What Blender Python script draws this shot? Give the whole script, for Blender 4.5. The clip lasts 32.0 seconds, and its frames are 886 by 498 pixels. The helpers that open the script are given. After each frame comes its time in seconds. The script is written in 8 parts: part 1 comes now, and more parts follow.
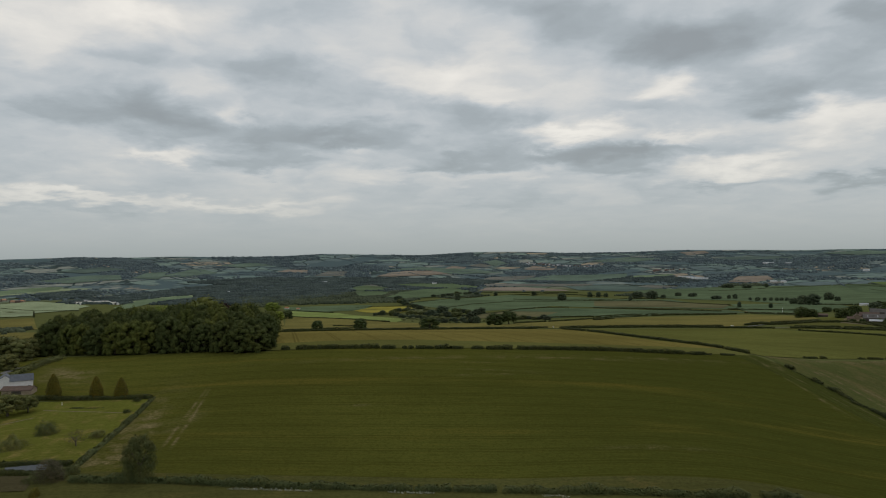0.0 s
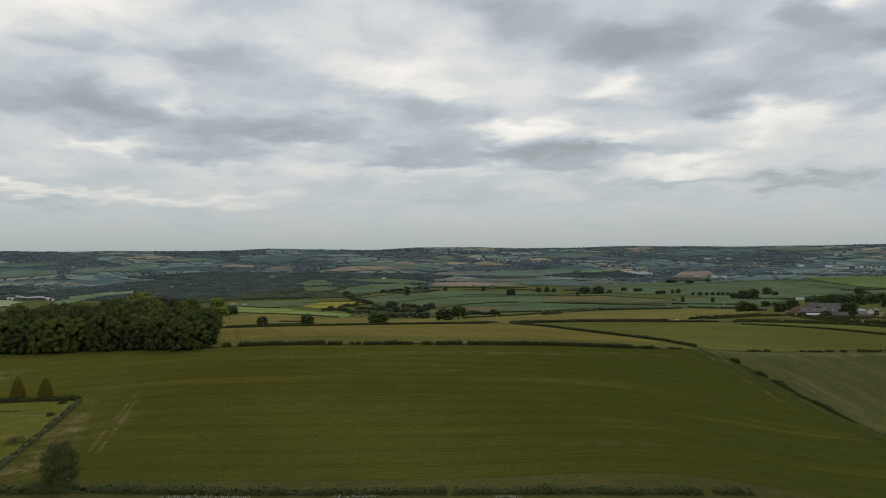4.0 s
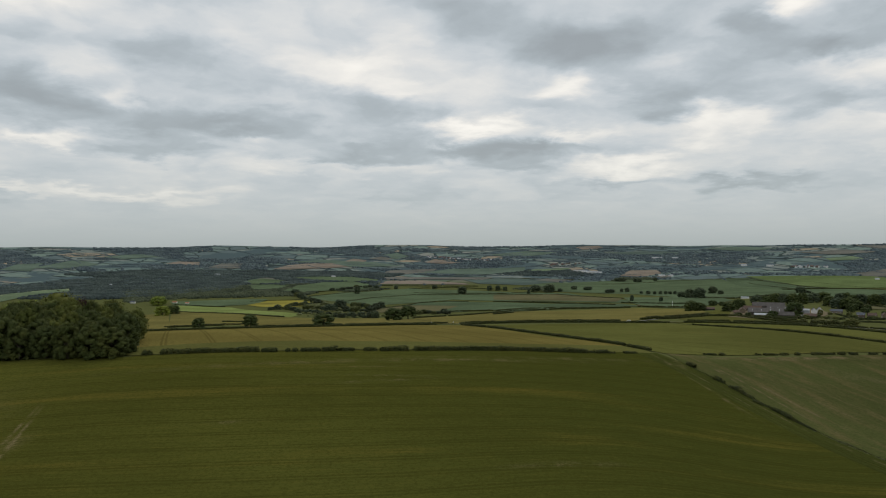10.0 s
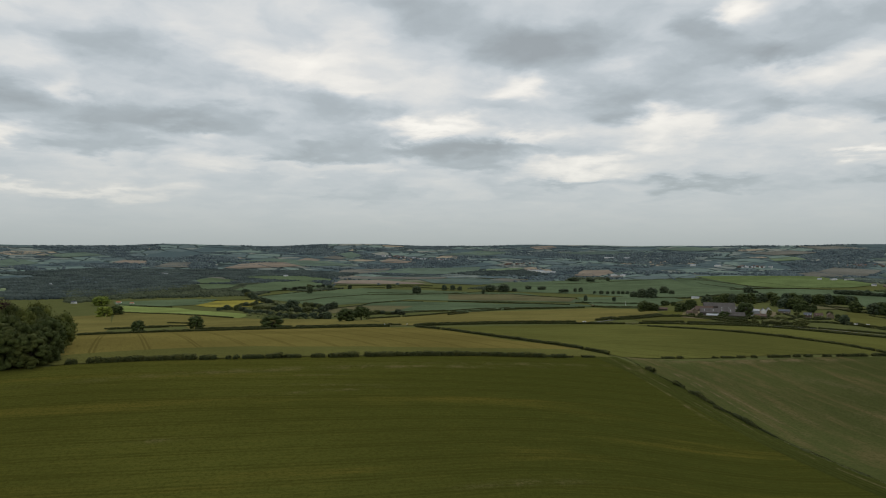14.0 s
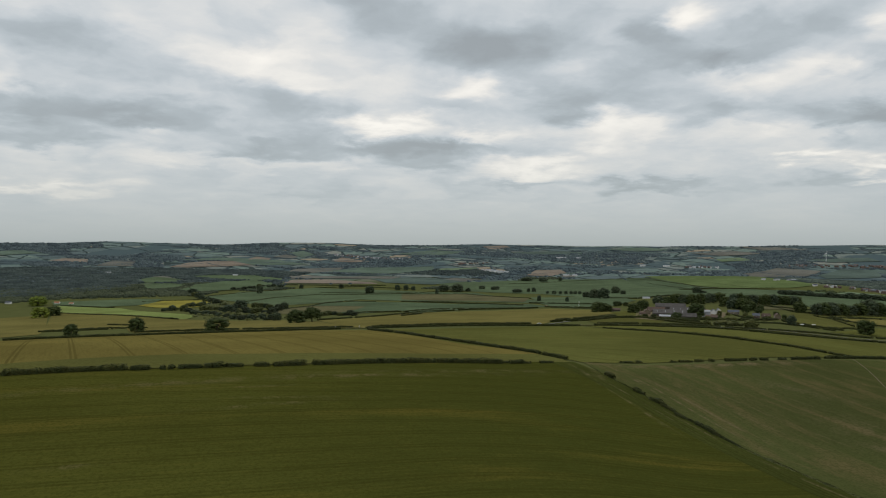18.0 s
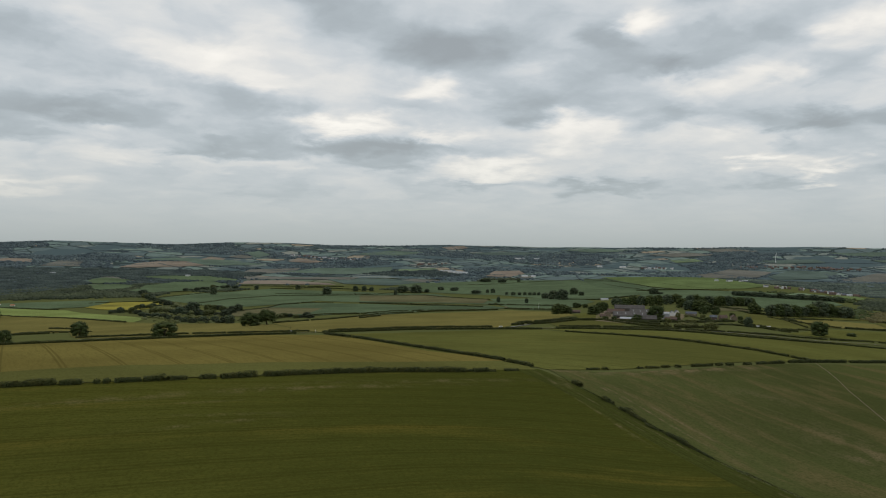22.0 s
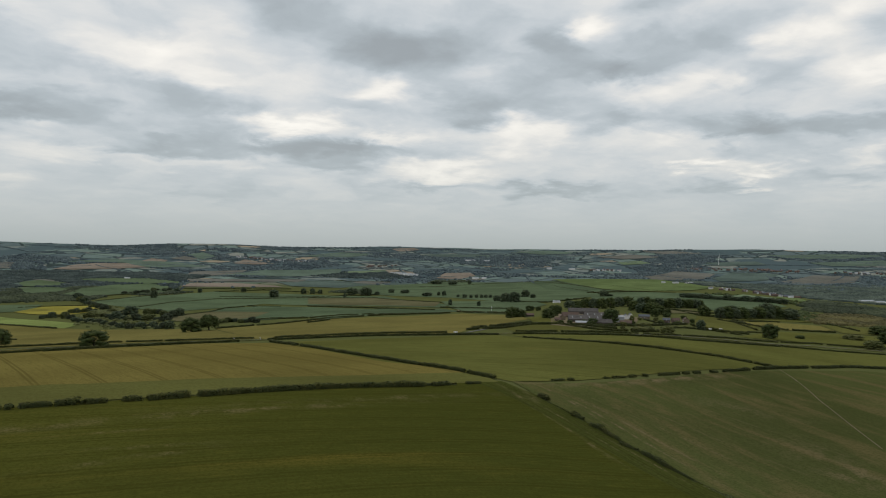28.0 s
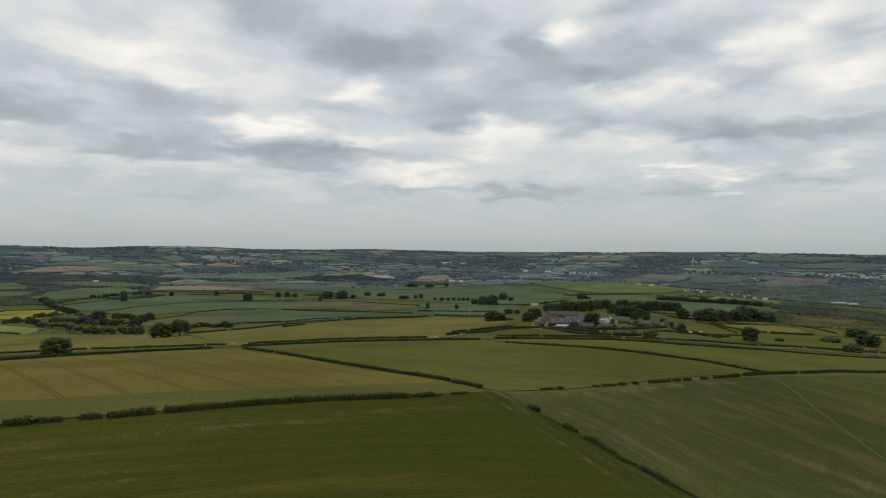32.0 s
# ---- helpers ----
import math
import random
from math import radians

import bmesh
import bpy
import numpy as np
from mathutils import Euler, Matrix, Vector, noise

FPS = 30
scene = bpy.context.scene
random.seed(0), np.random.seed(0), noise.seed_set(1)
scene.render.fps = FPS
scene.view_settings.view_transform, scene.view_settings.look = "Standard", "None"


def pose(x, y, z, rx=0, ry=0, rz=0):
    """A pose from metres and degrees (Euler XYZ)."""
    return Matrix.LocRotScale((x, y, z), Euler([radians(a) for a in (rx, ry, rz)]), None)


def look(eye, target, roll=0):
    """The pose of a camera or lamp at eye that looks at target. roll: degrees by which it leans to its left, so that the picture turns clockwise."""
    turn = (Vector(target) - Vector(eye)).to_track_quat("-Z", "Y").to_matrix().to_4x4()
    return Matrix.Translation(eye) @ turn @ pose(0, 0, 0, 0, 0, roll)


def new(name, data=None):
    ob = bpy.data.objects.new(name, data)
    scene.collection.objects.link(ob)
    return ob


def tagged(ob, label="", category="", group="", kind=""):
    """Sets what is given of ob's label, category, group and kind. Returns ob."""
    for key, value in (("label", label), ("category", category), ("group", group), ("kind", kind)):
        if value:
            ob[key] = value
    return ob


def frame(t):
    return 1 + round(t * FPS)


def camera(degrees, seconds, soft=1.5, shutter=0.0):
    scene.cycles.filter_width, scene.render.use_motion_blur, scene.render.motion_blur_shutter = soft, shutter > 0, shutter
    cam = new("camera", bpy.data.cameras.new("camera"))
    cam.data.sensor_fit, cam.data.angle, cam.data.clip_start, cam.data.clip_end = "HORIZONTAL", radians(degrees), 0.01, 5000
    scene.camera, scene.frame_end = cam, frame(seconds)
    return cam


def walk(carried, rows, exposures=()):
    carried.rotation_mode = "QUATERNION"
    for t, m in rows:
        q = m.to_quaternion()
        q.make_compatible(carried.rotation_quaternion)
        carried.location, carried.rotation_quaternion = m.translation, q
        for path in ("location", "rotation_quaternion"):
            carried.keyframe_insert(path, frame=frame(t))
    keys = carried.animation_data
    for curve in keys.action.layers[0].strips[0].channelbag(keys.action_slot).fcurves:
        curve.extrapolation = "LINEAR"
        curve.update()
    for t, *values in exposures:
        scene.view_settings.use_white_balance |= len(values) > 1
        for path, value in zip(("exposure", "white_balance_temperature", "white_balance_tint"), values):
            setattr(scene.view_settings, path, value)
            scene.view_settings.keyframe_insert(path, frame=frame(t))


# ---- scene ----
cam = camera(65.30, 32.0, 1.1)
# seconds, place in metres, yaw, pitch, roll in degrees
ROWS = [
    (0.0, -0.00, 0.01, 60.00, 0.001, 0.566, 0.698),
    (0.5, -0.73, -0.25, 59.60, -2.616, 0.550, 0.603),
    (1.0, -0.90, 0.41, 59.37, -3.015, 0.468, 0.586),
    (1.5, -1.05, 1.24, 59.17, -3.281, 0.380, 0.577),
    (2.0, -1.00, 2.36, 59.01, -3.483, 0.301, 0.571),
    (2.5, -0.76, 3.79, 58.92, -3.660, 0.236, 0.565),
    (3.0, -0.41, 5.47, 58.89, -3.834, 0.191, 0.555),
    (3.5, -0.01, 7.32, 58.92, -3.989, 0.156, 0.539),
    (5.5, 1.87, 15.24, 59.27, -4.833, 0.066, 0.469),
    (6.0, 2.42, 17.30, 59.37, -5.120, 0.047, 0.450),
    (6.5, 2.94, 19.36, 59.46, -5.421, 0.032, 0.429),
    (7.0, 3.41, 21.37, 59.53, -5.738, 0.019, 0.403),
    (7.5, 3.79, 23.35, 59.59, -6.047, 0.014, 0.374),
    (8.0, 4.16, 25.31, 59.63, -6.393, 0.005, 0.342),
    (8.5, 4.56, 27.28, 59.65, -6.815, -0.027, 0.310),
    (9.0, 4.95, 29.29, 59.68, -7.264, -0.055, 0.279),
    (9.5, 5.31, 31.34, 59.72, -7.704, -0.069, 0.247),
    (10.0, 5.65, 33.42, 59.76, -8.144, -0.077, 0.214),
    (10.5, 6.01, 35.50, 59.81, -8.601, -0.090, 0.185),
    (11.0, 6.43, 37.59, 59.85, -9.085, -0.115, 0.159),
    (11.5, 6.90, 39.72, 59.90, -9.564, -0.134, 0.132),
    (12.0, 7.37, 41.87, 59.98, -10.039, -0.148, 0.104),
    (12.5, 7.82, 44.02, 60.07, -10.499, -0.155, 0.075),
    (13.0, 8.27, 46.13, 60.18, -10.963, -0.160, 0.041),
    (13.5, 8.70, 48.22, 60.31, -11.413, -0.154, 0.005),
    (14.0, 9.10, 50.27, 60.44, -11.874, -0.147, -0.030),
    (14.5, 9.53, 52.34, 60.57, -12.374, -0.154, -0.066),
    (16.5, 11.19, 60.69, 61.13, -14.320, -0.199, -0.218),
    (17.0, 11.64, 62.79, 61.29, -14.784, -0.199, -0.253),
    (17.5, 12.09, 64.91, 61.45, -15.245, -0.203, -0.281),
    (18.0, 12.57, 67.00, 61.60, -15.723, -0.204, -0.309),
    (18.5, 13.03, 69.13, 61.77, -16.165, -0.195, -0.336),
    (19.0, 13.45, 71.25, 61.94, -16.578, -0.165, -0.365),
    (19.5, 13.87, 73.39, 62.09, -17.024, -0.152, -0.393),
    (20.0, 14.33, 75.55, 62.22, -17.501, -0.167, -0.421),
    (20.5, 14.79, 77.77, 62.36, -17.955, -0.172, -0.444),
    (21.0, 15.24, 80.06, 62.51, -18.366, -0.168, -0.466),
    (21.5, 15.67, 82.38, 62.65, -18.762, -0.161, -0.488),
    (22.0, 16.12, 84.71, 62.79, -19.166, -0.150, -0.508),
    (22.5, 16.56, 87.05, 62.92, -19.562, -0.140, -0.525),
    (23.0, 17.04, 89.40, 63.04, -19.961, -0.126, -0.541),
    (23.5, 17.53, 91.75, 63.14, -20.349, -0.122, -0.555),
    (24.0, 18.04, 94.06, 63.23, -20.742, -0.115, -0.568),
    (24.5, 18.58, 96.35, 63.31, -21.081, -0.093, -0.581),
    (25.0, 19.12, 98.65, 63.40, -21.391, -0.046, -0.591),
    (25.5, 19.63, 100.92, 63.46, -21.689, -0.006, -0.599),
    (27.5, 21.62, 109.89, 63.60, -23.046, 0.011, -0.625),
    (28.0, 22.08, 112.18, 63.64, -23.341, 0.025, -0.631),
    (28.5, 22.50, 114.50, 63.68, -23.629, 0.042, -0.637),
    (29.0, 22.88, 116.85, 63.72, -23.908, 0.060, -0.642),
    (29.5, 23.25, 119.20, 63.76, -24.172, 0.083, -0.647),
    (30.0, 23.64, 121.50, 63.80, -24.439, 0.105, -0.649),
    (30.5, 24.04, 123.74, 63.85, -24.679, 0.146, -0.647),
    (31.0, 24.42, 125.90, 63.90, -24.874, 0.202, -0.638),
    (31.5, 24.80, 127.97, 63.92, -25.110, 0.234, -0.629),
    (32.0, 25.16, 129.99, 63.93, -25.372, 0.248, -0.620),
]
walk(cam, [(t, pose(x, y, z, 90 + pitch, roll, yaw)) for t, x, y, z, yaw, pitch, roll in ROWS],
     [(0.0, -0.12), (1.0, -0.04), (2.0, 0.02), (3.0, 0.04), (6.0, 0.06), (20.0, 0.07), (32.0, 0.1)])

# ---- sky and sun: a broken overcast, the sun high ahead behind the cloud ----
SUN_AZ, SUN_EL = 12.0, 52.0
world = bpy.data.worlds.new("overcast_sky")
scene.world = world
world.use_nodes = True
wt = world.node_tree
wt.nodes.clear()


def wmath(op, a, b=0.0, c=0.0):
    n = wt.nodes.new("ShaderNodeMath")
    n.operation = op
    for i, v in enumerate((a, b, c)):
        if isinstance(v, (int, float)):
            n.inputs[i].default_value = v
        else:
            wt.links.new(v, n.inputs[i])
    return n.outputs[0]


def wvec(op, a, b):
    n = wt.nodes.new("ShaderNodeVectorMath")
    n.operation = op
    for i, v in enumerate((a, b)):
        if isinstance(v, tuple):
            n.inputs[i].default_value = v
        else:
            wt.links.new(v, n.inputs[i])
    return n


way = wt.nodes.new("ShaderNodeTexCoord").outputs["Generated"]
split = wt.nodes.new("ShaderNodeSeparateXYZ")
wt.links.new(way, split.inputs[0])
wx, wy, wz = split.outputs
elev = wmath("MULTIPLY", wmath("ARCSINE", wz), 57.2958)
azim = wmath("MULTIPLY", wmath("ARCTAN2", wx, wy), 57.2958)
# the cloud deck as a plane overhead
depth = wmath("ADD", wmath("MAXIMUM", wz, 0.0), 0.17)
deck = wt.nodes.new("ShaderNodeCombineXYZ")
wt.links.new(wmath("DIVIDE", wx, depth), deck.inputs[0])
wt.links.new(wmath("DIVIDE", wy, depth), deck.inputs[1])


def deck_noise(scale, detail, rough, distort, shift):
    n = wt.nodes.new("ShaderNodeTexNoise")
    wt.links.new(wvec("ADD", deck.outputs[0], shift).outputs[0], n.inputs["Vector"])
    n.inputs["Scale"].default_value, n.inputs["Detail"].default_value = scale, detail
    n.inputs["Roughness"].default_value, n.inputs["Distortion"].default_value = rough, distort
    return n


broad = deck_noise(1.5, 4, 0.45, 0.4, (3.1, 7.7, 0.0)).outputs[0]
fine = deck_noise(5.0, 6, 0.55, 0.5, (11.0, 2.0, 0.0)).outputs[0]
# cloud masses: bearing, elevation, half width, half height in degrees, change of brightness
place = wt.nodes.new("ShaderNodeCombineXYZ")
ragged = deck_noise(4.0, 5, 0.55, 0.2, (5.0, 1.0, 0.0))
rag = wt.nodes.new("ShaderNodeSeparateColor")
wt.links.new(ragged.outputs["Color"], rag.inputs[0])
wt.links.new(wmath("ADD", azim, wmath("MULTIPLY", wmath("SUBTRACT", rag.outputs[0], 0.5), 10.0)), place.inputs[0])
wt.links.new(wmath("ADD", elev, wmath("MULTIPLY", wmath("SUBTRACT", rag.outputs[1], 0.5), 4.0)), place.inputs[1])
DARK_WEST = (
    (20.3, 16.0, 6.7, 1.7, -0.45), (11.2, 18.7, 4.9, 1.2, -0.22), (5.7, 19.8, 3.7, 0.8, -0.15), (27.6, 11.7, 5.2, 1.3, -0.36),
    (32.0, 16.1, 2.0, 1.1, -0.20), (-24.7, 10.7, 6.9, 1.1, -0.45), (-29.5, 13.3, 4.4, 0.6, -0.15), (-24.6, 15.2, 3.6, 0.6, -0.20),
    (-13.4, 14.6, 4.1, 1.0, -0.25), (-12.0, 19.1, 3.6, 1.0, -0.15), (-10.3, 9.6, 6.9, 0.9, -0.40), (-16.5, 7.5, 5.3, 0.5, -0.25),
    (0.8, 7.6, 4.2, 0.6, -0.30), (4.2, 10.5, 5.1, 1.4, -0.22), (13.7, 8.1, 5.6, 0.8, -0.50), (14.1, 6.5, 3.5, 0.4, -0.25),
    (22.9, 5.2, 3.5, 0.3, -0.25), (30.4, 4.8, 2.7, 0.4, -0.20), (-26.2, 3.8, 8.0, 0.3, -0.20), (-4.3, 12.4, 6.1, 0.8, -0.13))
DARK_EAST = (
    (37.5, 14.3, 4.8, 0.8, -0.45), (33.4, 16.0, 2.7, 0.6, -0.22), (43.2, 15.9, 3.7, 0.7, -0.25), (48.1, 17.3, 3.1, 0.8, -0.18),
    (47.4, 9.3, 3.9, 0.7, -0.36), (53.9, 9.3, 4.2, 0.6, -0.36), (50.1, 13.1, 4.1, 0.7, -0.20), (56.3, 15.8, 2.0, 1.0, -0.30),
    (37.5, 10.2, 3.1, 0.6, -0.20), (53.9, 5.3, 4.2, 0.4, -0.20), (33.0, 5.0, 4.1, 0.4, -0.30), (46.2, 5.0, 3.2, 0.3, -0.20),
    (39.7, 19.2, 3.5, 0.6, -0.18), (3.1, 4.1, 5.6, 0.4, -0.12))
BRIGHT_WEST = (
    (-24.2, 18.2, 5.7, 1.0, 0.25), (-30.5, 15.8, 3.2, 0.9, 0.18), (0.0, 14.8, 5.1, 1.1, 0.30), (3.3, 13.0, 3.7, 0.6, 0.25),
    (11.1, 9.9, 4.0, 0.6, 0.50), (18.5, 12.8, 2.5, 0.8, 0.35), (18.5, 9.2, 2.5, 0.4, 0.30), (-21.5, 7.8, 3.3, 0.5, 0.40),
    (-16.9, 11.2, 1.7, 0.9, 0.30), (-30.9, 4.7, 3.6, 0.4, 0.35), (-16.5, 4.1, 6.2, 0.4, 0.45), (-25.5, 4.6, 3.1, 0.3, 0.30),
    (-0.6, 6.6, 13.8, 0.4, 0.16), (22.2, 6.4, 4.3, 0.6, 0.25), (-6.6, 8.8, 1.9, 0.3, 0.25), (-6.0, 17.8, 4.7, 1.3, 0.12),
    (10.2, 13.6, 3.6, 1.5, 0.10), (28.7, 9.0, 4.2, 0.9, 0.20), (26.6, 14.4, 1.8, 0.6, 0.15), (-20.2, 13.3, 3.4, 0.8, 0.14))
BRIGHT_EAST = (
    (35.2, 17.4, 2.0, 0.8, 0.35), (41.0, 13.1, 4.2, 0.9, 0.30), (47.8, 5.8, 1.8, 0.6, 0.50), (44.1, 6.8, 2.1, 0.3, 0.30),
    (30.7, 10.0, 3.7, 0.8, 0.30), (39.8, 8.5, 5.1, 0.7, 0.20), (50.1, 15.5, 2.3, 1.1, 0.25), (54.9, 13.0, 3.4, 0.7, 0.30),
    (55.0, 7.0, 2.1, 0.4, 0.22), (52.7, 17.5, 2.2, 0.7, 0.20), (25.1, 6.8, 3.7, 0.5, 0.20), (-27.0, 17.0, 9.0, 3.5, 0.15), (57.0, 16.0, 6.0, 3.5, 0.13), (-2.0, 17.5, 8.0, 2.5, -0.08))

lum = wmath("ADD", wmath("MULTIPLY", wmath("SUBTRACT", broad, 0.5), 0.40), wmath("MULTIPLY", wmath("SUBTRACT", fine, 0.5), 0.22))
puff = wt.nodes.new("ShaderNodeTexNoise")
puff.inputs["Scale"].default_value, puff.inputs["Detail"].default_value, puff.inputs["Roughness"].default_value = 1.0, 5.0, 0.47
wt.links.new(wvec("MULTIPLY", place.outputs[0], (0.16, 0.34, 0.0)).outputs[0], puff.inputs["Vector"])
lum = wmath("MULTIPLY_ADD", wmath("SUBTRACT", puff.outputs[0], 0.5), 0.55, lum)
for masses in (DARK_WEST, DARK_EAST, BRIGHT_WEST, BRIGHT_EAST):
    for u, v, a, b, k in masses:
        off = wvec("MULTIPLY", wvec("SUBTRACT", place.outputs[0], (u, v, 0.0)).outputs[0], (1 / (a * 1.05), 1 / (b * 1.3), 0.0)).outputs[0]
        lum = wmath("MULTIPLY_ADD", wmath("EXPONENT", wmath("MULTIPLY", wvec("DOT_PRODUCT", off, off).outputs[1], -1.0)), k * 1.1, lum)
# texture fades out towards the horizon
lum = wmath("MULTIPLY", lum, wmath("SMOOTH_MIN", wmath("MULTIPLY_ADD", elev, 0.15, 0.14), 1.0, 0.3))
ramp = wt.nodes.new("ShaderNodeValToRGB")
wt.links.new(wmath("ADD", lum, 0.53), ramp.inputs[0])
ramp.color_ramp.interpolation = "B_SPLINE"
stops = ramp.color_ramp.elements
stops[0].position, stops[0].color = 0.0, (0.27, 0.295, 0.31, 1)
stops[1].position, stops[1].color = 1.0, (0.96, 0.92, 0.845, 1)
for p, c in ((0.3, (0.38, 0.428, 0.455, 1)), (0.52, (0.535, 0.572, 0.60, 1)), (0.75, (0.73, 0.708, 0.667, 1))):
    stops.new(p).color = c
# a greener grey low over the horizon
low = wt.nodes.new("ShaderNodeMix")
low.data_type = "RGBA"
wt.links.new(wmath("EXPONENT", wmath("MULTIPLY", wmath("MAXIMUM", elev, 0.0), -0.22)), low.inputs[0])
wt.links.new(ramp.outputs[0], low.inputs[6])
low.inputs[7].default_value = (0.334, 0.377, 0.380, 1)
air = wt.nodes.new("ShaderNodeTexSky")
air.sky_type, air.sun_disc = "NISHITA", False
air.sun_elevation, air.sun_rotation = radians(SUN_EL), radians(SUN_AZ)
clear = wt.nodes.new("ShaderNodeBackground")
wt.links.new(air.outputs[0], clear.inputs[0])
clear.inputs[1].default_value = 0.06
cloud = wt.nodes.new("ShaderNodeBackground")
wt.links.new(low.outputs[2], cloud.inputs[0])
cloud.inputs[1].default_value = 1.12
both = wt.nodes.new("ShaderNodeMixShader")
both.inputs[0].default_value = 0.93
wt.links.new(clear.outputs[0], both.inputs[1])
wt.links.new(cloud.outputs[0], both.inputs[2])
wt.links.new(both.outputs[0], wt.nodes.new("ShaderNodeOutputWorld").inputs[0])

sun = new("sun", bpy.data.lights.new("sun", "SUN"))
sun.data.energy, sun.data.angle, sun.data.color = 0.5, radians(14), (1.0, 0.96, 0.9)
sun.matrix_world = look((0, 0, 500), (-math.sin(radians(SUN_AZ)) * 500, -math.cos(radians(SUN_AZ)) * 500, 500 - 500 * math.tan(radians(SUN_EL))))

# ---- relief: heights in metres along eight bearings, at these distances from the start of the flight ----
REACH = (0, 150, 250, 330, 390, 450, 550, 660, 800, 1000, 1250, 1600, 2200, 2900, 3500, 4000, 4400, 4750)
BEARINGS = (-62, -30, -12, 4, 22, 34, 47, 75)
RELIEF_A = ((-4, -5, -2, 0, 3, 3, -2, -12, -25, -42, -61, -84, -104, -84, -50, -8, 30, 70),
            (-4, -6, -2, 0, 6, 6, 0, -10, -24, -43, -63, -86, -106, -84, -50, -8, 30, 70),
            (-6, -8, -2, 7, 11.5, 9, 1.5, -9.5, -24, -46, -66, -84, -110, -86, -50, -8, 32, 74),
            (-8, -11, -4, 4.5, 7.5, 5, -2.5, -11.5, -24.5, -43, -61, -76, -106, -86, -50, -6, 34, 75))
RELIEF_B = ((-8, -10, -9, -7, -4, -2, -6, -12, -20, -33, -50, -64, -80, -78, -48, -6, 34, 74),
            (-8, -14, -20, -22, -20, -13, -7, -11, -18, -28, -38, -50, -62, -70, -48, -6, 32, 70),
            (-10, -18, -26, -29, -28, -24, -17, -20, -33, -48, -56, -58, -64, -72, -50, -8, 36, 78),
            (-12, -22, -32, -36, -36, -36, -36, -42, -50, -58, -61, -62, -66, -74, -50, -6, 40, 86))


def smooth_row(xs, ys, q):
    """A smooth curve through (xs, ys), read at q; ys may hold a column for each q."""
    k = np.clip(np.searchsorted(xs, q, side="right") - 1, 0, len(xs) - 2)
    h = xs[1:] - xs[:-1]
    ys = np.broadcast_to(np.asarray(ys, float), (len(xs),) if np.ndim(ys) == 1 else np.shape(ys))
    if ys.ndim == 1:
        s = (ys[1:] - ys[:-1]) / h
        m = np.concatenate([s[:1], (s[1:] * h[:-1] + s[:-1] * h[1:]) / (h[1:] + h[:-1]), s[-1:]])
        y0, y1, m0, m1 = ys[k], ys[k + 1], m[k], m[k + 1]
    else:
        s = (ys[1:] - ys[:-1]) / h[:, None]
        m = np.concatenate([s[:1], (s[1:] * h[:-1, None] + s[:-1] * h[1:, None]) / (h[1:] + h[:-1])[:, None], s[-1:]])
        i = np.arange(len(q))
        y0, y1, m0, m1 = ys[k, i], ys[k + 1, i], m[k, i], m[k + 1, i]
    w = h[k]
    f = np.clip((q - xs[k]) / w, 0, 1)
    return y0 * (1 + 2 * f) * (1 - f) ** 2 + y1 * f * f * (3 - 2 * f) + m0 * w * f * (1 - f) ** 2 - m1 * w * f * f * (1 - f)


def heights(x, y):
    """The ground's height at the places (x, y), arrays."""
    x, y = np.atleast_1d(np.asarray(x, float)), np.atleast_1d(np.asarray(y, float))
    d, az = np.hypot(x, y), np.degrees(np.arctan2(x, y))
    near = np.array([smooth_row(np.array(REACH, float), np.array(r, float), d) for r in (*RELIEF_A, *RELIEF_B)])
    z = smooth_row(np.array(BEARINGS, float), near, np.clip(az, -62, 75))
    near_home = np.clip(d / 140, 0, 1) ** 2
    z = z * near_home - 2 * (1 - near_home)
    far = np.clip((d - 1300) / 1500, 0, 1)
    roll = 5 * np.sin(x / 310 + 1.3) * np.sin(y / 390 + x / 900) + 4 * np.sin(x / 170 + y / 260)
    ridge = np.clip((d - 3900) / 700, 0, 1) * (3 * np.sin(az / 5.1 + 0.6) + 2 * np.sin(az / 2.3) + 1.5 * np.sin(az * 1.1))
    return z + far * roll + ridge


def ground_z(x, y):
    return float(heights(x, y)[0])


# ---- helpers for building ----
def mesh_of(name, verts, faces):
    """A mesh from arrays of places and of faces, all with the same number of corners."""
    verts, faces = np.asarray(verts, np.float32), np.asarray(faces, np.int32)
    me = bpy.data.meshes.new(name)
    n, k = faces.shape
    me.vertices.add(len(verts))
    me.vertices.foreach_set("co", verts.ravel())
    me.loops.add(n * k)
    me.loops.foreach_set("vertex_index", faces.ravel())
    me.polygons.add(n)
    me.polygons.foreach_set("loop_start", np.arange(n, dtype=np.int32) * k)
    me.update(calc_edges=True)
    return me


def put(name, me, material, parent=None, label="", m=None):
    if material and not me.materials:
        me.materials.append(material)
    ob = new(name, me)
    if parent:
        ob.parent = parent
    if m is not None:
        ob.matrix_basis = m
    return tagged(ob, label)


def part(name, bm, material, parent, label=""):
    me = bpy.data.meshes.new(name)
    bm.to_mesh(me)
    bm.free()
    return put(name, me, material, parent, label)


def empty(name, x, y, turn=0.0, sink=0.0, z=None):
    ob = new(name)
    ob.matrix_basis = pose(x, y, (ground_z(x, y) if z is None else z) - sink, 0, 0, turn)
    return ob


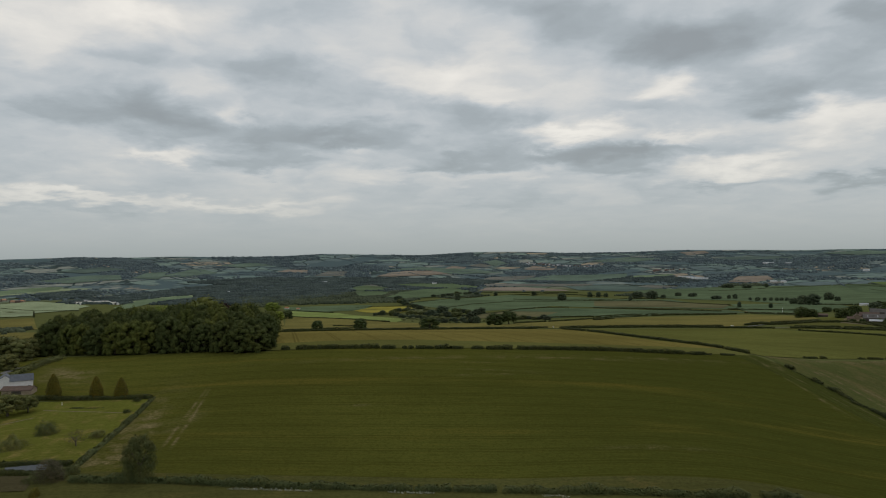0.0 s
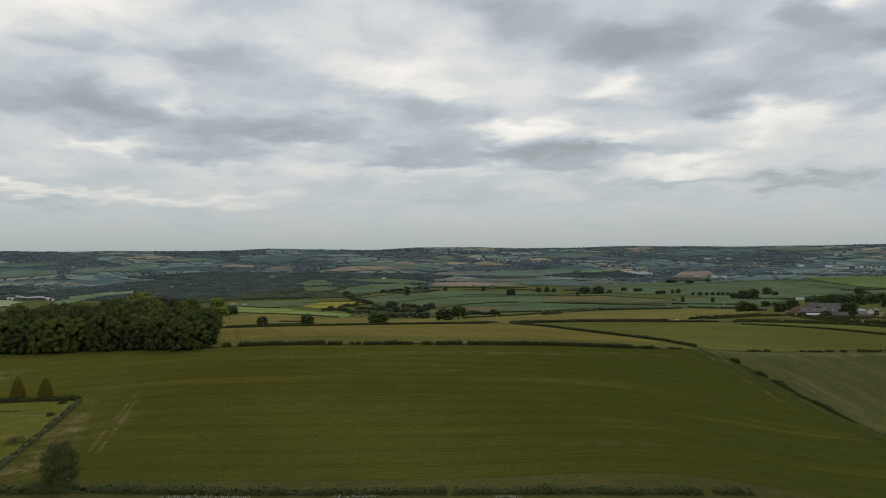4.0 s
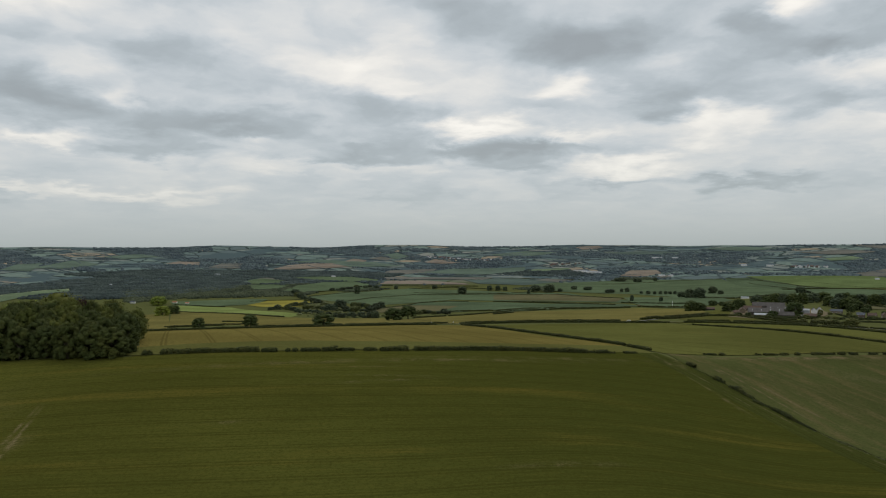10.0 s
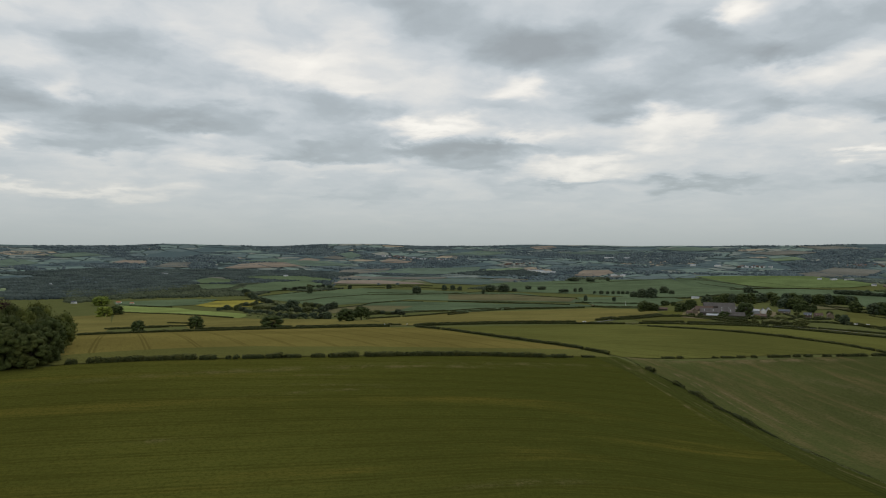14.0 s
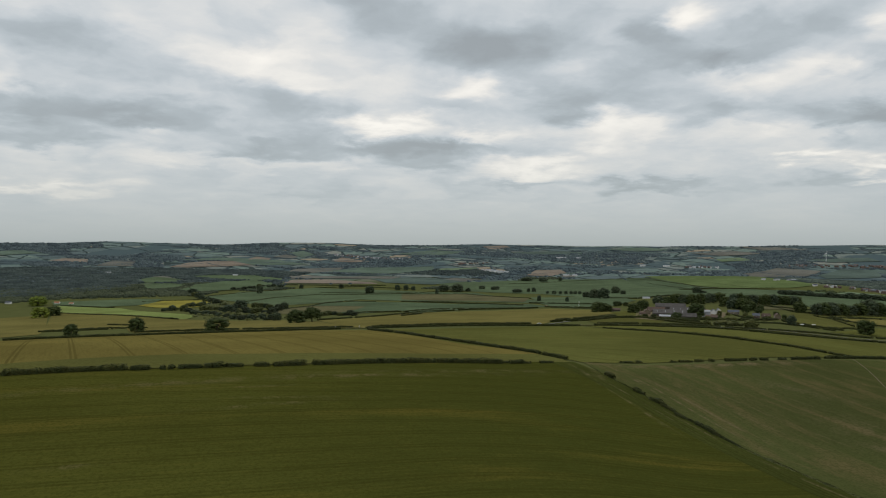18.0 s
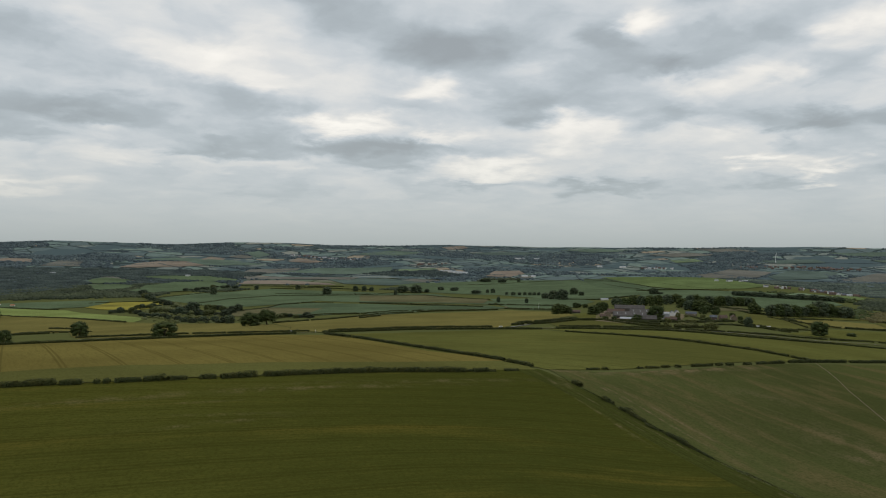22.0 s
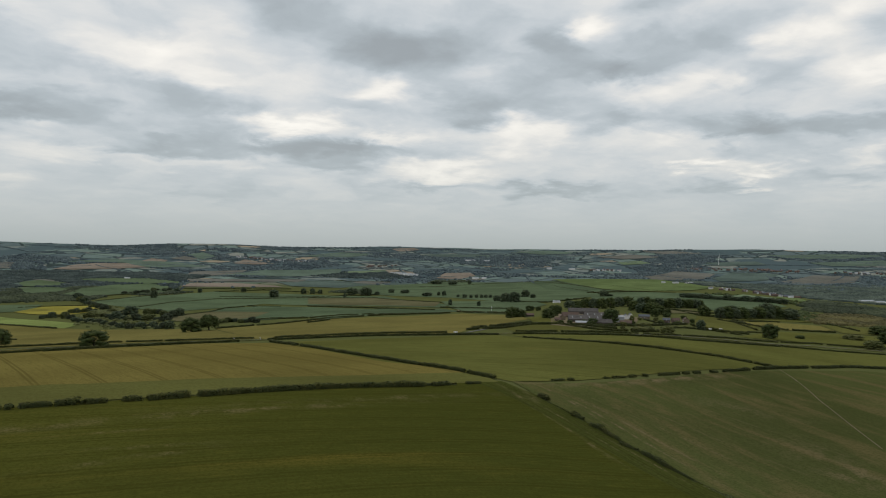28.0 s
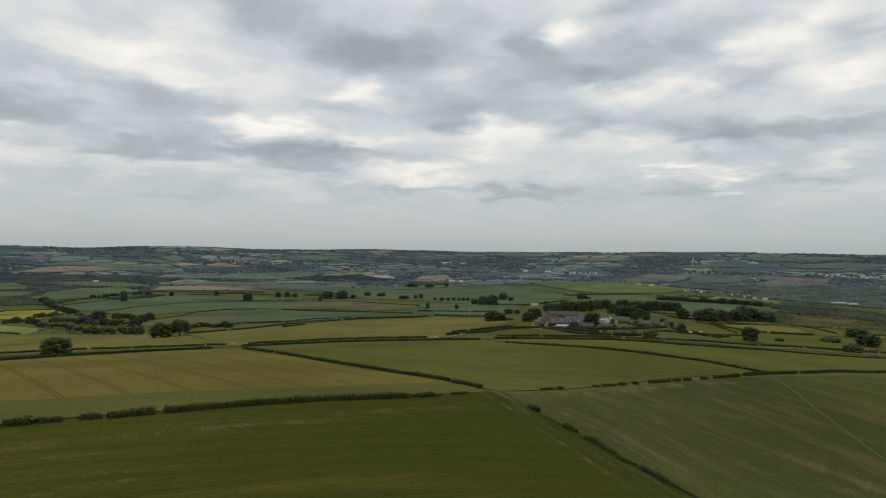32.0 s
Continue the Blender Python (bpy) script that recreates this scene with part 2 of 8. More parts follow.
def box(bm, x0, y0, z0, x1, y1, z1):
    v = [bm.verts.new(p) for p in ((x0, y0, z0), (x1, y0, z0), (x1, y1, z0), (x0, y1, z0), (x0, y0, z1), (x1, y0, z1), (x1, y1, z1), (x0, y1, z1))]
    for f in ((3, 2, 1, 0), (4, 5, 6, 7), (0, 1, 5, 4), (1, 2, 6, 5), (2, 3, 7, 6), (3, 0, 4, 7)):
        bm.faces.new([v[i] for i in f])
    return bm


def boxes(*rows):
    bm = bmesh.new()
    for r in rows:
        box(bm, *r)
    return bm


# ---- materials ----
def material(name, rough=0.85, metal=0.0):
    m = bpy.data.materials.new(name)
    m.use_nodes = True
    b = m.node_tree.nodes["Principled BSDF"]
    b.inputs["Roughness"].default_value, b.inputs["Metallic"].default_value = rough, metal
    b.inputs["Specular IOR Level"].default_value = 0.25
    return m, m.node_tree, b


def node(nt, kind, **values):
    n = nt.nodes.new(kind)
    for k, v in values.items():
        n.inputs[k.replace("_", " ")].default_value = v
    return n


def math_node(nt, op, a, b=0.0, c=0.0):
    n = nt.nodes.new("ShaderNodeMath")
    n.operation = op
    for i, v in enumerate((a, b, c)):
        if isinstance(v, (int, float)):
            n.inputs[i].default_value = v
        else:
            nt.links.new(v, n.inputs[i])
    return n.outputs[0]


def mixed(nt, fac, a, b, how="MIX"):
    n = nt.nodes.new("ShaderNodeMix")
    n.data_type, n.blend_type = "RGBA", how
    for i, v in ((0, fac), (6, a), (7, b)):
        if isinstance(v, (int, float)):
            n.inputs[i].default_value = v
        elif isinstance(v, tuple):
            n.inputs[i].default_value = (*v, 1)
        else:
            nt.links.new(v, n.inputs[i])
    return n.outputs[2]


def shade(c, k):
    return tuple(min(1.0, v * k) for v in c)


def ranged(nt, value, lo, hi):
    n = nt.nodes.new("ShaderNodeMapRange")
    n.interpolation_type = "SMOOTHSTEP"
    nt.links.new(value, n.inputs[0])
    n.inputs[1].default_value, n.inputs[2].default_value = lo, hi
    return n.outputs[0]


def crop(name, colour, angle=0.0, rows=3.0, strength=0.25, patch=0.3, patch_colour=None, tram=0.0, tram_at=0.0, tram_k=0.62, patch_size=45.0, bald=0.0, worn=(), worn_colour=(0.19, 0.15, 0.075), thin_at=0.54, east_tone=None):
    """A field's surface: drill rows along a direction (degrees from east), patches of thin growth, and wheel tracks every tram metres."""
    m, nt, b = material(name, 1.0)
    b.inputs["Specular IOR Level"].default_value = 0.0
    co = nt.nodes.new("ShaderNodeTexCoord").outputs["Object"]
    turn = nt.nodes.new("ShaderNodeMapping")
    turn.inputs["Rotation"].default_value = (0, 0, -radians(angle))
    nt.links.new(co, turn.inputs[0])
    sep = nt.nodes.new("ShaderNodeSeparateXYZ")
    nt.links.new(turn.outputs[0], sep.inputs[0])
    # growth in long streaks along the rows
    stretch = nt.nodes.new("ShaderNodeCombineXYZ")
    nt.links.new(math_node(nt, "MULTIPLY", sep.outputs[0], 0.07), stretch.inputs[0])
    nt.links.new(sep.outputs[1], stretch.inputs[1])
    streak = node(nt, "ShaderNodeTexNoise", Scale=1 / rows, Detail=6.0, Roughness=0.8)
    nt.links.new(stretch.outputs[0], streak.inputs["Vector"])
    broad = node(nt, "ShaderNodeTexNoise", Scale=1 / patch_size, Detail=5.0, Roughness=0.62, Distortion=0.6)
    if bald:
        longer = nt.nodes.new("ShaderNodeCombineXYZ")
        nt.links.new(math_node(nt, "MULTIPLY", sep.outputs[0], bald), longer.inputs[0])
        nt.links.new(sep.outputs[1], longer.inputs[1])
    nt.links.new(longer.outputs[0] if bald else co, broad.inputs["Vector"])
    fine = node(nt, "ShaderNodeTexNoise", Scale=0.9, Detail=5.0, Roughness=0.75)
    nt.links.new(co, fine.inputs["Vector"])
    wide = node(nt, "ShaderNodeTexNoise", Scale=1 / 140, Detail=3.0)
    nt.links.new(co, wide.inputs["Vector"])
    c = mixed(nt, ranged(nt, wide.outputs[0], 0.35, 0.65), shade(colour, 0.84), shade(colour, 1.16))
    # from west to east the colour drifts to a second tone
    if east_tone:
        place = nt.nodes.new("ShaderNodeSeparateXYZ")
        nt.links.new(co, place.inputs[0])
        drift = math_node(nt, "ADD", place.outputs[0], math_node(nt, "MULTIPLY", wide.outputs[0], 120.0))
        c = mixed(nt, math_node(nt, "MULTIPLY", ranged(nt, drift, east_tone[0] + 60, east_tone[1] + 60), 0.9), c, east_tone[2])
    thin = patch_colour or shade(colour, 1.5)
    c = mixed(nt, math_node(nt, "MULTIPLY", ranged(nt, broad.outputs[0], thin_at, thin_at + 0.18), patch), c, thin)
    c = mixed(nt, math_node(nt, "MULTIPLY", ranged(nt, streak.outputs[0], 0.5, 0.66), strength), c, thin)
    c = mixed(nt, math_node(nt, "MULTIPLY", ranged(nt, streak.outputs[0], 0.52, 0.36), strength * 1.3), c, shade(colour, 0.55))
    c = mixed(nt, math_node(nt, "MULTIPLY", ranged(nt, fine.outputs[0], 0.58, 0.36), 0.55), c, shade(colour, 0.55))
    if tram:
        v = math_node(nt, "ABSOLUTE", math_node(nt, "SUBTRACT", math_node(nt, "FLOORED_MODULO", math_node(nt, "ADD", sep.outputs[1], tram_at), tram), tram / 2))
        wheel = math_node(nt, "ABSOLUTE", math_node(nt, "SUBTRACT", v, 1.0))
        c = mixed(nt, math_node(nt, "MULTIPLY", ranged(nt, wheel, 0.75, 0.3), tram_k), c, shade(colour, 0.42))
    if worn:
        broken = node(nt, "ShaderNodeTexNoise", Scale=0.11, Detail=4.0, Roughness=0.6)
        nt.links.new(co, broken.inputs["Vector"])
        scuffed = math_node(nt, "ADD", 0.12, math_node(nt, "MULTIPLY", ranged(nt, broken.outputs[0], 0.42, 0.6), 1.1))
    for wx, wy, along_m, across_m, turn_deg, k in worn:
        mp = nt.nodes.new("ShaderNodeMapping")
        mp.vector_type = "TEXTURE"
        mp.inputs["Location"].default_value = (wx, wy, 0)
        mp.inputs["Rotation"].default_value = (0, 0, radians(turn_deg))
        mp.inputs["Scale"].default_value = (along_m, across_m, 1e6)
        nt.links.new(co, mp.inputs[0])
        dot = nt.nodes.new("ShaderNodeVectorMath")
        dot.operation = "DOT_PRODUCT"
        nt.links.new(mp.outputs[0], dot.inputs[0])
        nt.links.new(mp.outputs[0], dot.inputs[1])
        soft = math_node(nt, "EXPONENT", math_node(nt, "MULTIPLY", dot.outputs["Value"], -1.0))
        soft = math_node(nt, "MULTIPLY", math_node(nt, "MULTIPLY", soft, scuffed), math_node(nt, "ADD", 0.25, ranged(nt, fine.outputs[0], 0.38, 0.66)))
        c = mixed(nt, math_node(nt, "MINIMUM", math_node(nt, "MULTIPLY", soft, k), 0.85), c, worn_colour)
    nt.links.new(c, b.inputs["Base Color"])
    bump = node(nt, "ShaderNodeBump", Strength=0.6, Distance=0.4)
    nt.links.new(fine.outputs[0], bump.inputs["Height"])
    nt.links.new(bump.outputs[0], b.inputs["Normal"])
    return m


def leaves(name, colour, spread=0.28, tint=None):
    m, nt, b = material(name, 0.8)
    b.inputs["Specular IOR Level"].default_value = 0.1
    rand = nt.nodes.new("ShaderNodeNewGeometry").outputs["Random Per Island"]
    info = nt.nodes.new("ShaderNodeObjectInfo").outputs["Random"]
    co = nt.nodes.new("ShaderNodeTexCoord").outputs["Object"]
    n = node(nt, "ShaderNodeTexNoise", Scale=0.35, Detail=3.0)
    nt.links.new(co, n.inputs["Vector"])
    c = mixed(nt, rand, shade(colour, 1 - spread), shade(colour, 1 + spread))
    c = mixed(nt, math_node(nt, "MULTIPLY", ranged(nt, n.outputs[0], 0.45, 0.62), 0.6), c, tint or shade((colour[0] * 1.35, colour[1] * 1.15, colour[2]), 1.1))
    c = mixed(nt, math_node(nt, "MULTIPLY", info, 0.45), c, shade((colour[0] * 0.8, colour[1] * 0.95, colour[2] * 1.1), 0.8))
    nt.links.new(c, b.inputs["Base Color"])
    b.inputs["Subsurface Weight"].default_value = 0.0
    return m


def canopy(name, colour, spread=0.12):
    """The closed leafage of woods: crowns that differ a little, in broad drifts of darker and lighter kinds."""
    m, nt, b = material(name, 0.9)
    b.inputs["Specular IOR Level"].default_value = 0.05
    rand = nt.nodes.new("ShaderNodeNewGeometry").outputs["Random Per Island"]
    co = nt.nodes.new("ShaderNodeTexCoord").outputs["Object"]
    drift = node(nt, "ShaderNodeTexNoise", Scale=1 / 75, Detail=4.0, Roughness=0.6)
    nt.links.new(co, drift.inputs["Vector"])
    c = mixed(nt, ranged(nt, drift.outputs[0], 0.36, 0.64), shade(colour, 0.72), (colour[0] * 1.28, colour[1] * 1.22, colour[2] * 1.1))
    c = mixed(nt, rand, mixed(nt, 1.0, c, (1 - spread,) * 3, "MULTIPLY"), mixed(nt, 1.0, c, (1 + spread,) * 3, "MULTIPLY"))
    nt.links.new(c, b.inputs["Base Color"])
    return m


def plain(name, colour, rough=0.8, vary=0.2, scale=0.5, metal=0.0, stretch=(1, 1, 1)):
    m, nt, b = material(name, rough, metal)
    co = nt.nodes.new("ShaderNodeTexCoord").outputs["Object"]
    mp = nt.nodes.new("ShaderNodeMapping")
    mp.inputs["Scale"].default_value = stretch
    nt.links.new(co, mp.inputs[0])
    a = node(nt, "ShaderNodeTexNoise", Scale=scale, Detail=5.0, Roughness=0.65)
    d = node(nt, "ShaderNodeTexNoise", Scale=scale * 9, Detail=4.0, Roughness=0.7)
    for q in (a, d):
        nt.links.new(mp.outputs[0], q.inputs["Vector"])
    info = nt.nodes.new("ShaderNodeObjectInfo").outputs["Random"]
    c = mixed(nt, ranged(nt, a.outputs[0], 0.35, 0.65), shade(colour, 1 - vary), shade(colour, 1 + vary))
    c = mixed(nt, math_node(nt, "MULTIPLY", ranged(nt, d.outputs[0], 0.5, 0.7), 0.5), c, shade(colour, 0.7))
    c = mixed(nt, math_node(nt, "MULTIPLY", info, 0.3), c, shade(colour, 0.75))
    nt.links.new(c, b.inputs["Base Color"])
    return m


def countryside(name):
    """The land at large: a patchwork of pastures, crops and woodland, several fields to the kilometre. Distance haze is
    mixed into its colours.
    """
    m, nt, b = material(name, 1.0)
    b.inputs["Specular IOR Level"].default_value = 0.0
    co = nt.nodes.new("ShaderNodeTexCoord").outputs["Object"]
    bend = node(nt, "ShaderNodeTexNoise", Scale=1 / 260, Detail=2.0)
    nt.links.new(co, bend.inputs["Vector"])
    off = nt.nodes.new("ShaderNodeVectorMath")
    off.operation = "MULTIPLY_ADD"
    nt.links.new(bend.outputs["Color"], off.inputs[0])
    off.inputs[1].default_value = (160, 160, 0)
    nt.links.new(co, off.inputs[2])
    flat = nt.nodes.new("ShaderNodeVectorMath")
    flat.operation = "MULTIPLY"
    flat.inputs[1].default_value = (1, 1.0, 0)
    nt.links.new(off.outputs[0], flat.inputs[0])
    cells = nt.nodes.new("ShaderNodeTexVoronoi")
    cells.inputs["Scale"].default_value = 1 / 150
    edge = nt.nodes.new("ShaderNodeTexVoronoi")
    edge.feature = "DISTANCE_TO_EDGE"
    edge.inputs["Scale"].default_value = 1 / 150
    for q in (cells, edge):
        nt.links.new(flat.outputs[0], q.inputs["Vector"])
    pick = nt.nodes.new("ShaderNodeSeparateColor")
    nt.links.new(cells.outputs["Color"], pick.inputs[0])
    ramp = nt.nodes.new("ShaderNodeValToRGB")
    nt.links.new(pick.outputs[0], ramp.inputs[0])
    ramp.color_ramp.interpolation = "CONSTANT"
    e = ramp.color_ramp.elements
    # far field colours, paled and blued to stand in for haze
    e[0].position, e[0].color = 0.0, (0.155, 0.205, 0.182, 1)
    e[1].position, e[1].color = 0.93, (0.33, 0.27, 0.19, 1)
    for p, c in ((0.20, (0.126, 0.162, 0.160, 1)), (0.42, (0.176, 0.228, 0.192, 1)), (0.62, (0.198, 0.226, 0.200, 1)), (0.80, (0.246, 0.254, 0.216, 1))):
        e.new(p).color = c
    g = node(nt, "ShaderNodeTexNoise", Scale=1 / 35, Detail=6.0, Roughness=0.7)
    nt.links.new(co, g.inputs["Vector"])
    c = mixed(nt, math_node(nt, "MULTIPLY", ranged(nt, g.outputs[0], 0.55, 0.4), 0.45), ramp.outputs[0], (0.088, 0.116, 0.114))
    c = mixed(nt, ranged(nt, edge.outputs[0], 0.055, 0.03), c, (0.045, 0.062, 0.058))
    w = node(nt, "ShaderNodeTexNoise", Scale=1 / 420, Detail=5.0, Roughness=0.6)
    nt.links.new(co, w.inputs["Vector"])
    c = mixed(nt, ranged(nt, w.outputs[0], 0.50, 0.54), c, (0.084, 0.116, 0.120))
    # plain green rough pasture out to about 3 km; the haze-tinted patchwork beyond
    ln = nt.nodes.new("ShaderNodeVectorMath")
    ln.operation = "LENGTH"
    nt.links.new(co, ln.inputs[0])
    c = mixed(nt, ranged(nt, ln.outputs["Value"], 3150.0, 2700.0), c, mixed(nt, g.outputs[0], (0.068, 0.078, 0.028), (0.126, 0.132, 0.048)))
    nt.links.new(c, b.inputs["Base Color"])
    return m


def masonry(name, colour, mortar):
    m, nt, b = material(name, 0.9)
    co = nt.nodes.new("ShaderNodeTexCoord").outputs["Object"]
    v = node(nt, "ShaderNodeTexNoise", Scale=1.4, Detail=6.0, Roughness=0.75)
    nt.links.new(co, v.inputs["Vector"])
    info = nt.nodes.new("ShaderNodeObjectInfo").outputs["Random"]
    c = mixed(nt, ranged(nt, v.outputs[0], 0.35, 0.68), shade(colour, 0.75), mortar)
    c = mixed(nt, math_node(nt, "MULTIPLY", info, 0.35), c, shade(colour, 0.8))
    nt.links.new(c, b.inputs["Base Color"])
    return m


# ---- the ground: one sheet to the horizon ----
def ground_sheet():
    rings = np.concatenate([[0.0, 0.3], np.arange(12, 700, 12.0), np.geomspace(700, 4860, 110)])
    n = 300
    a = np.linspace(0, 2 * np.pi, n, endpoint=False)
    x = np.concatenate([[0.0], (rings[1:, None] * np.sin(a)).ravel()])
    y = np.concatenate([[0.0], (rings[1:, None] * np.cos(a)).ravel()])
    z = heights(x, y)
    out = np.hypot(x, y) > 4800
    z[out] -= 60
    base = 1 + np.arange(len(rings) - 2)[:, None] * n
    i = np.arange(n)[None, :]
    j = (i + 1) % n
    quads = np.stack([base + i, base + n + i, base + n + j, base + j], -1).reshape(-1, 4)[:, ::-1]
    me = mesh_of("ground", np.stack([x, y, z], 1), quads)
    me.polygons.foreach_set("use_smooth", np.ones(len(me.polygons), bool))
    return me


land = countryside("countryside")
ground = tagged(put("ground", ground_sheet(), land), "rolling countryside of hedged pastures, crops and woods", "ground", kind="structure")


FIELDS = []


def field(poly, mat, label, name="field", lift=0.12, fine=None, category="field", kind="structure"):
    """A field, meadow or track laid over the ground within the outline poly."""
    FIELDS.append(poly)
    bm = bmesh.new()
    bm.faces.new([bm.verts.new((x, y, 0)) for x, y in poly])
    xs, ys = [p[0] for p in poly], [p[1] for p in poly]
    size = max(max(xs) - min(xs), max(ys) - min(ys))
    step = fine or min(max(size / 16, 7.0), 60.0)
    for axis, vals in ((0, xs), (1, ys)):
        q = min(vals) + step * 0.53
        while q < max(vals):
            co, no = [0, 0, 0], [0, 0, 0]
            co[axis], no[axis] = q, 1
            bmesh.ops.bisect_plane(bm, geom=bm.verts[:] + bm.edges[:] + bm.faces[:], plane_co=co, plane_no=no)
            q += step
    bmesh.ops.triangulate(bm, faces=bm.faces[:])
    v = np.array([p.co[:2] for p in bm.verts])
    d = np.hypot(v[:, 0], v[:, 1])
    for p, z in zip(bm.verts, heights(v[:, 0], v[:, 1]) + lift + np.clip(d - 500, 0, 4000) * 0.0005):
        p.co.z = z
    bmesh.ops.recalc_face_normals(bm, faces=bm.faces[:])
    if sum(f.normal.z for f in bm.faces) < 0:
        bmesh.ops.reverse_faces(bm, faces=bm.faces[:])
    me = bpy.data.meshes.new(name)
    bm.to_mesh(me)
    bm.free()
    return tagged(put(name, me, mat), label, category, kind=kind)


def strip(pts, wide, mat, label, name, lift=0.3):
    """A road or path of that width along pts."""
    left, right = [], []
    for k, (x, y) in enumerate(pts):
        (ax, ay), (bx, by) = pts[max(0, k - 1)], pts[min(len(pts) - 1, k + 1)]
        d = math.hypot(bx - ax, by - ay)
        ox, oy = -(by - ay) / d * wide / 2, (bx - ax) / d * wide / 2
        left.append((x + ox, y + oy))
        right.append((x - ox, y - oy))
    return field(left + right[::-1], mat, label, name, lift, fine=18, category=name.replace("_", " "))


# ---- foliage ----
def sprays(rng, centres, normals, size):
    """Leafy sprays: bent little blades of four corners that face about outwards."""
    n = len(centres)
    nr = normals + rng.normal(0, 0.32, (n, 3))
    nr /= np.linalg.norm(nr, axis=1, keepdims=True) + 1e-9
    t = np.cross(nr, rng.normal(0, 1, (n, 3)))
    t /= np.linalg.norm(t, axis=1, keepdims=True) + 1e-9
    s = np.cross(nr, t)
    w = (size * rng.uniform(0.6, 1.35, n))[:, None]
    droop = nr * w * -0.22
    v = np.stack([centres - t * w, centres - s * w * 0.7 + droop, centres + t * w * 0.9, centres + s * w * 0.75 + droop], 1).reshape(-1, 3)
    return v, np.arange(4 * n).reshape(-1, 4)


def lobes_crown(seed, wide, high, lobes, per_lobe, size, base=0.0):
    """A crown of leafy lobes round the trunk's top, about wide and high, its foot at base, with dense growth within each lobe."""
    rng = np.random.default_rng(seed)
    cs, ns, core_v, core_f = [], [], [], []
    ball = bmesh.new()
    bmesh.ops.create_icosphere(ball, subdivisions=1, radius=1.0)
    ball_v = np.array([p.co[:] for p in ball.verts])
    ball_f = np.array([[p.index for p in f.verts] for f in ball.faces])
    ball.free()
    for k in range(lobes):
        f = (k + 0.5) / lobes
        h = base + high * (0.16 + 0.70 * f)
        reach = wide * 0.5 * (math.sin(math.pi * min(0.97, 0.24 + 0.70 * f)) ** 0.7) * 0.72
        az = k * 2.4 + rng.uniform(-0.4, 0.4)
        r = wide * rng.uniform(0.11, 0.22)
        flat = rng.uniform(0.5, 0.8)
        c = np.array([math.cos(az) * reach, math.sin(az) * reach, h])
        d = rng.normal(0, 1, (per_lobe, 3))
        d /= np.linalg.norm(d, axis=1, keepdims=True)
        rough = 1 + 0.22 * np.sin(d @ rng.normal(0, 3.5, 3) + 1) + 0.12 * np.sin(d @ rng.normal(0, 8, 3)) + rng.normal(0, 0.12, per_lobe)
        p = c + d * (r * rough)[:, None] * np.array([1.1, 1.1, flat])
        keep = p[:, 2] > base + high * 0.03
        cs.append(p[keep])
        ns.append(d[keep] + np.array([0, 0, 0.25]))
        core_f.append(ball_f + len(ball_v) * k)
        core_v.append(c + ball_v * r * rng.uniform(0.6, 0.92, (len(ball_v), 1)) * np.array([1, 1, flat]))
    v, q = sprays(rng, np.concatenate(cs), np.concatenate(ns), size)
    cv, cf = np.concatenate(core_v), np.concatenate(core_f)
    return v, q, cv, cf


def billow_crown(seed, wide, high, lobes, per_lobe, size, base):
    """A broad dome of separate leafy billows, thick on top and bare beneath, over solid inner growth."""
    rng = np.random.default_rng(seed)
    ball = bmesh.new()
    bmesh.ops.create_icosphere(ball, subdivisions=2, radius=1.0)
    ball_v = np.array([p.co[:] for p in ball.verts])
    ball_f = np.array([[p.index for p in f.verts] for f in ball.faces])
    ball.free()
    cs, ns, core_v, core_f = [], [], [], []
    for k in range(lobes):
        f = (k + 0.5) / lobes
        rise = 1 - 2.08 * f + rng.uniform(-0.1, 0.1)
        flat = math.sqrt(max(0.0, 1 - min(1.0, rise) ** 2)) if rise > 0 else 1 + 0.12 * rise
        az = k * 2.4 + rng.uniform(-0.35, 0.35)
        r = wide * rng.uniform(0.55, 1.0) * (1.15 / math.sqrt(lobes))
        out = wide * rng.uniform(0.32, 0.41)
        c = np.array([math.cos(az) * flat * out, math.sin(az) * flat * out, base + high * (0.48 + 0.40 * rise)])
        d = rng.normal(0, 1, (per_lobe, 3))
        d /= np.linalg.norm(d, axis=1, keepdims=True)
        d = d[d[:, 2] > -0.45]
        rough = 1 + 0.26 * np.sin(d @ rng.normal(0, 3.5, 3) + 1) + 0.18 * np.sin(d @ rng.normal(0, 8, 3)) + rng.normal(0, 0.12, len(d))
        cs.append(c + d * (r * rough)[:, None] * np.array([1.0, 1.0, 0.8]))
        ns.append(d)
        core_f.append(ball_f + len(ball_v) * k)
        core_v.append(c + ball_v * r * rng.uniform(0.55, 0.95, (len(ball_v), 1)) * np.array([1, 1, 0.78]))
    v, q = sprays(rng, np.concatenate(cs), np.concatenate(ns), size)
    return v, q, np.concatenate(core_v), np.concatenate(core_f)


def limb(bm, a, b, r0, r1, sides=7):
    a, b = Vector(a), Vector(b)
    m = (b - a).to_track_quat("Z", "Y").to_matrix()
    rings = [[bm.verts.new(p + m @ Vector((math.cos(k * 2 * math.pi / sides) * r, math.sin(k * 2 * math.pi / sides) * r, 0))) for k in range(sides)] for p, r in ((a, r0), ((a + b) / 2 + Vector((0.1, 0.06, 0)) * r0, (r0 + r1) / 2), (b, r1))]
    for lo, hi in zip(rings, rings[1:]):
        for k in range(sides):
            bm.faces.new((lo[k], lo[(k + 1) % sides], hi[(k + 1) % sides], hi[k]))
    bm.faces.new(rings[-1])


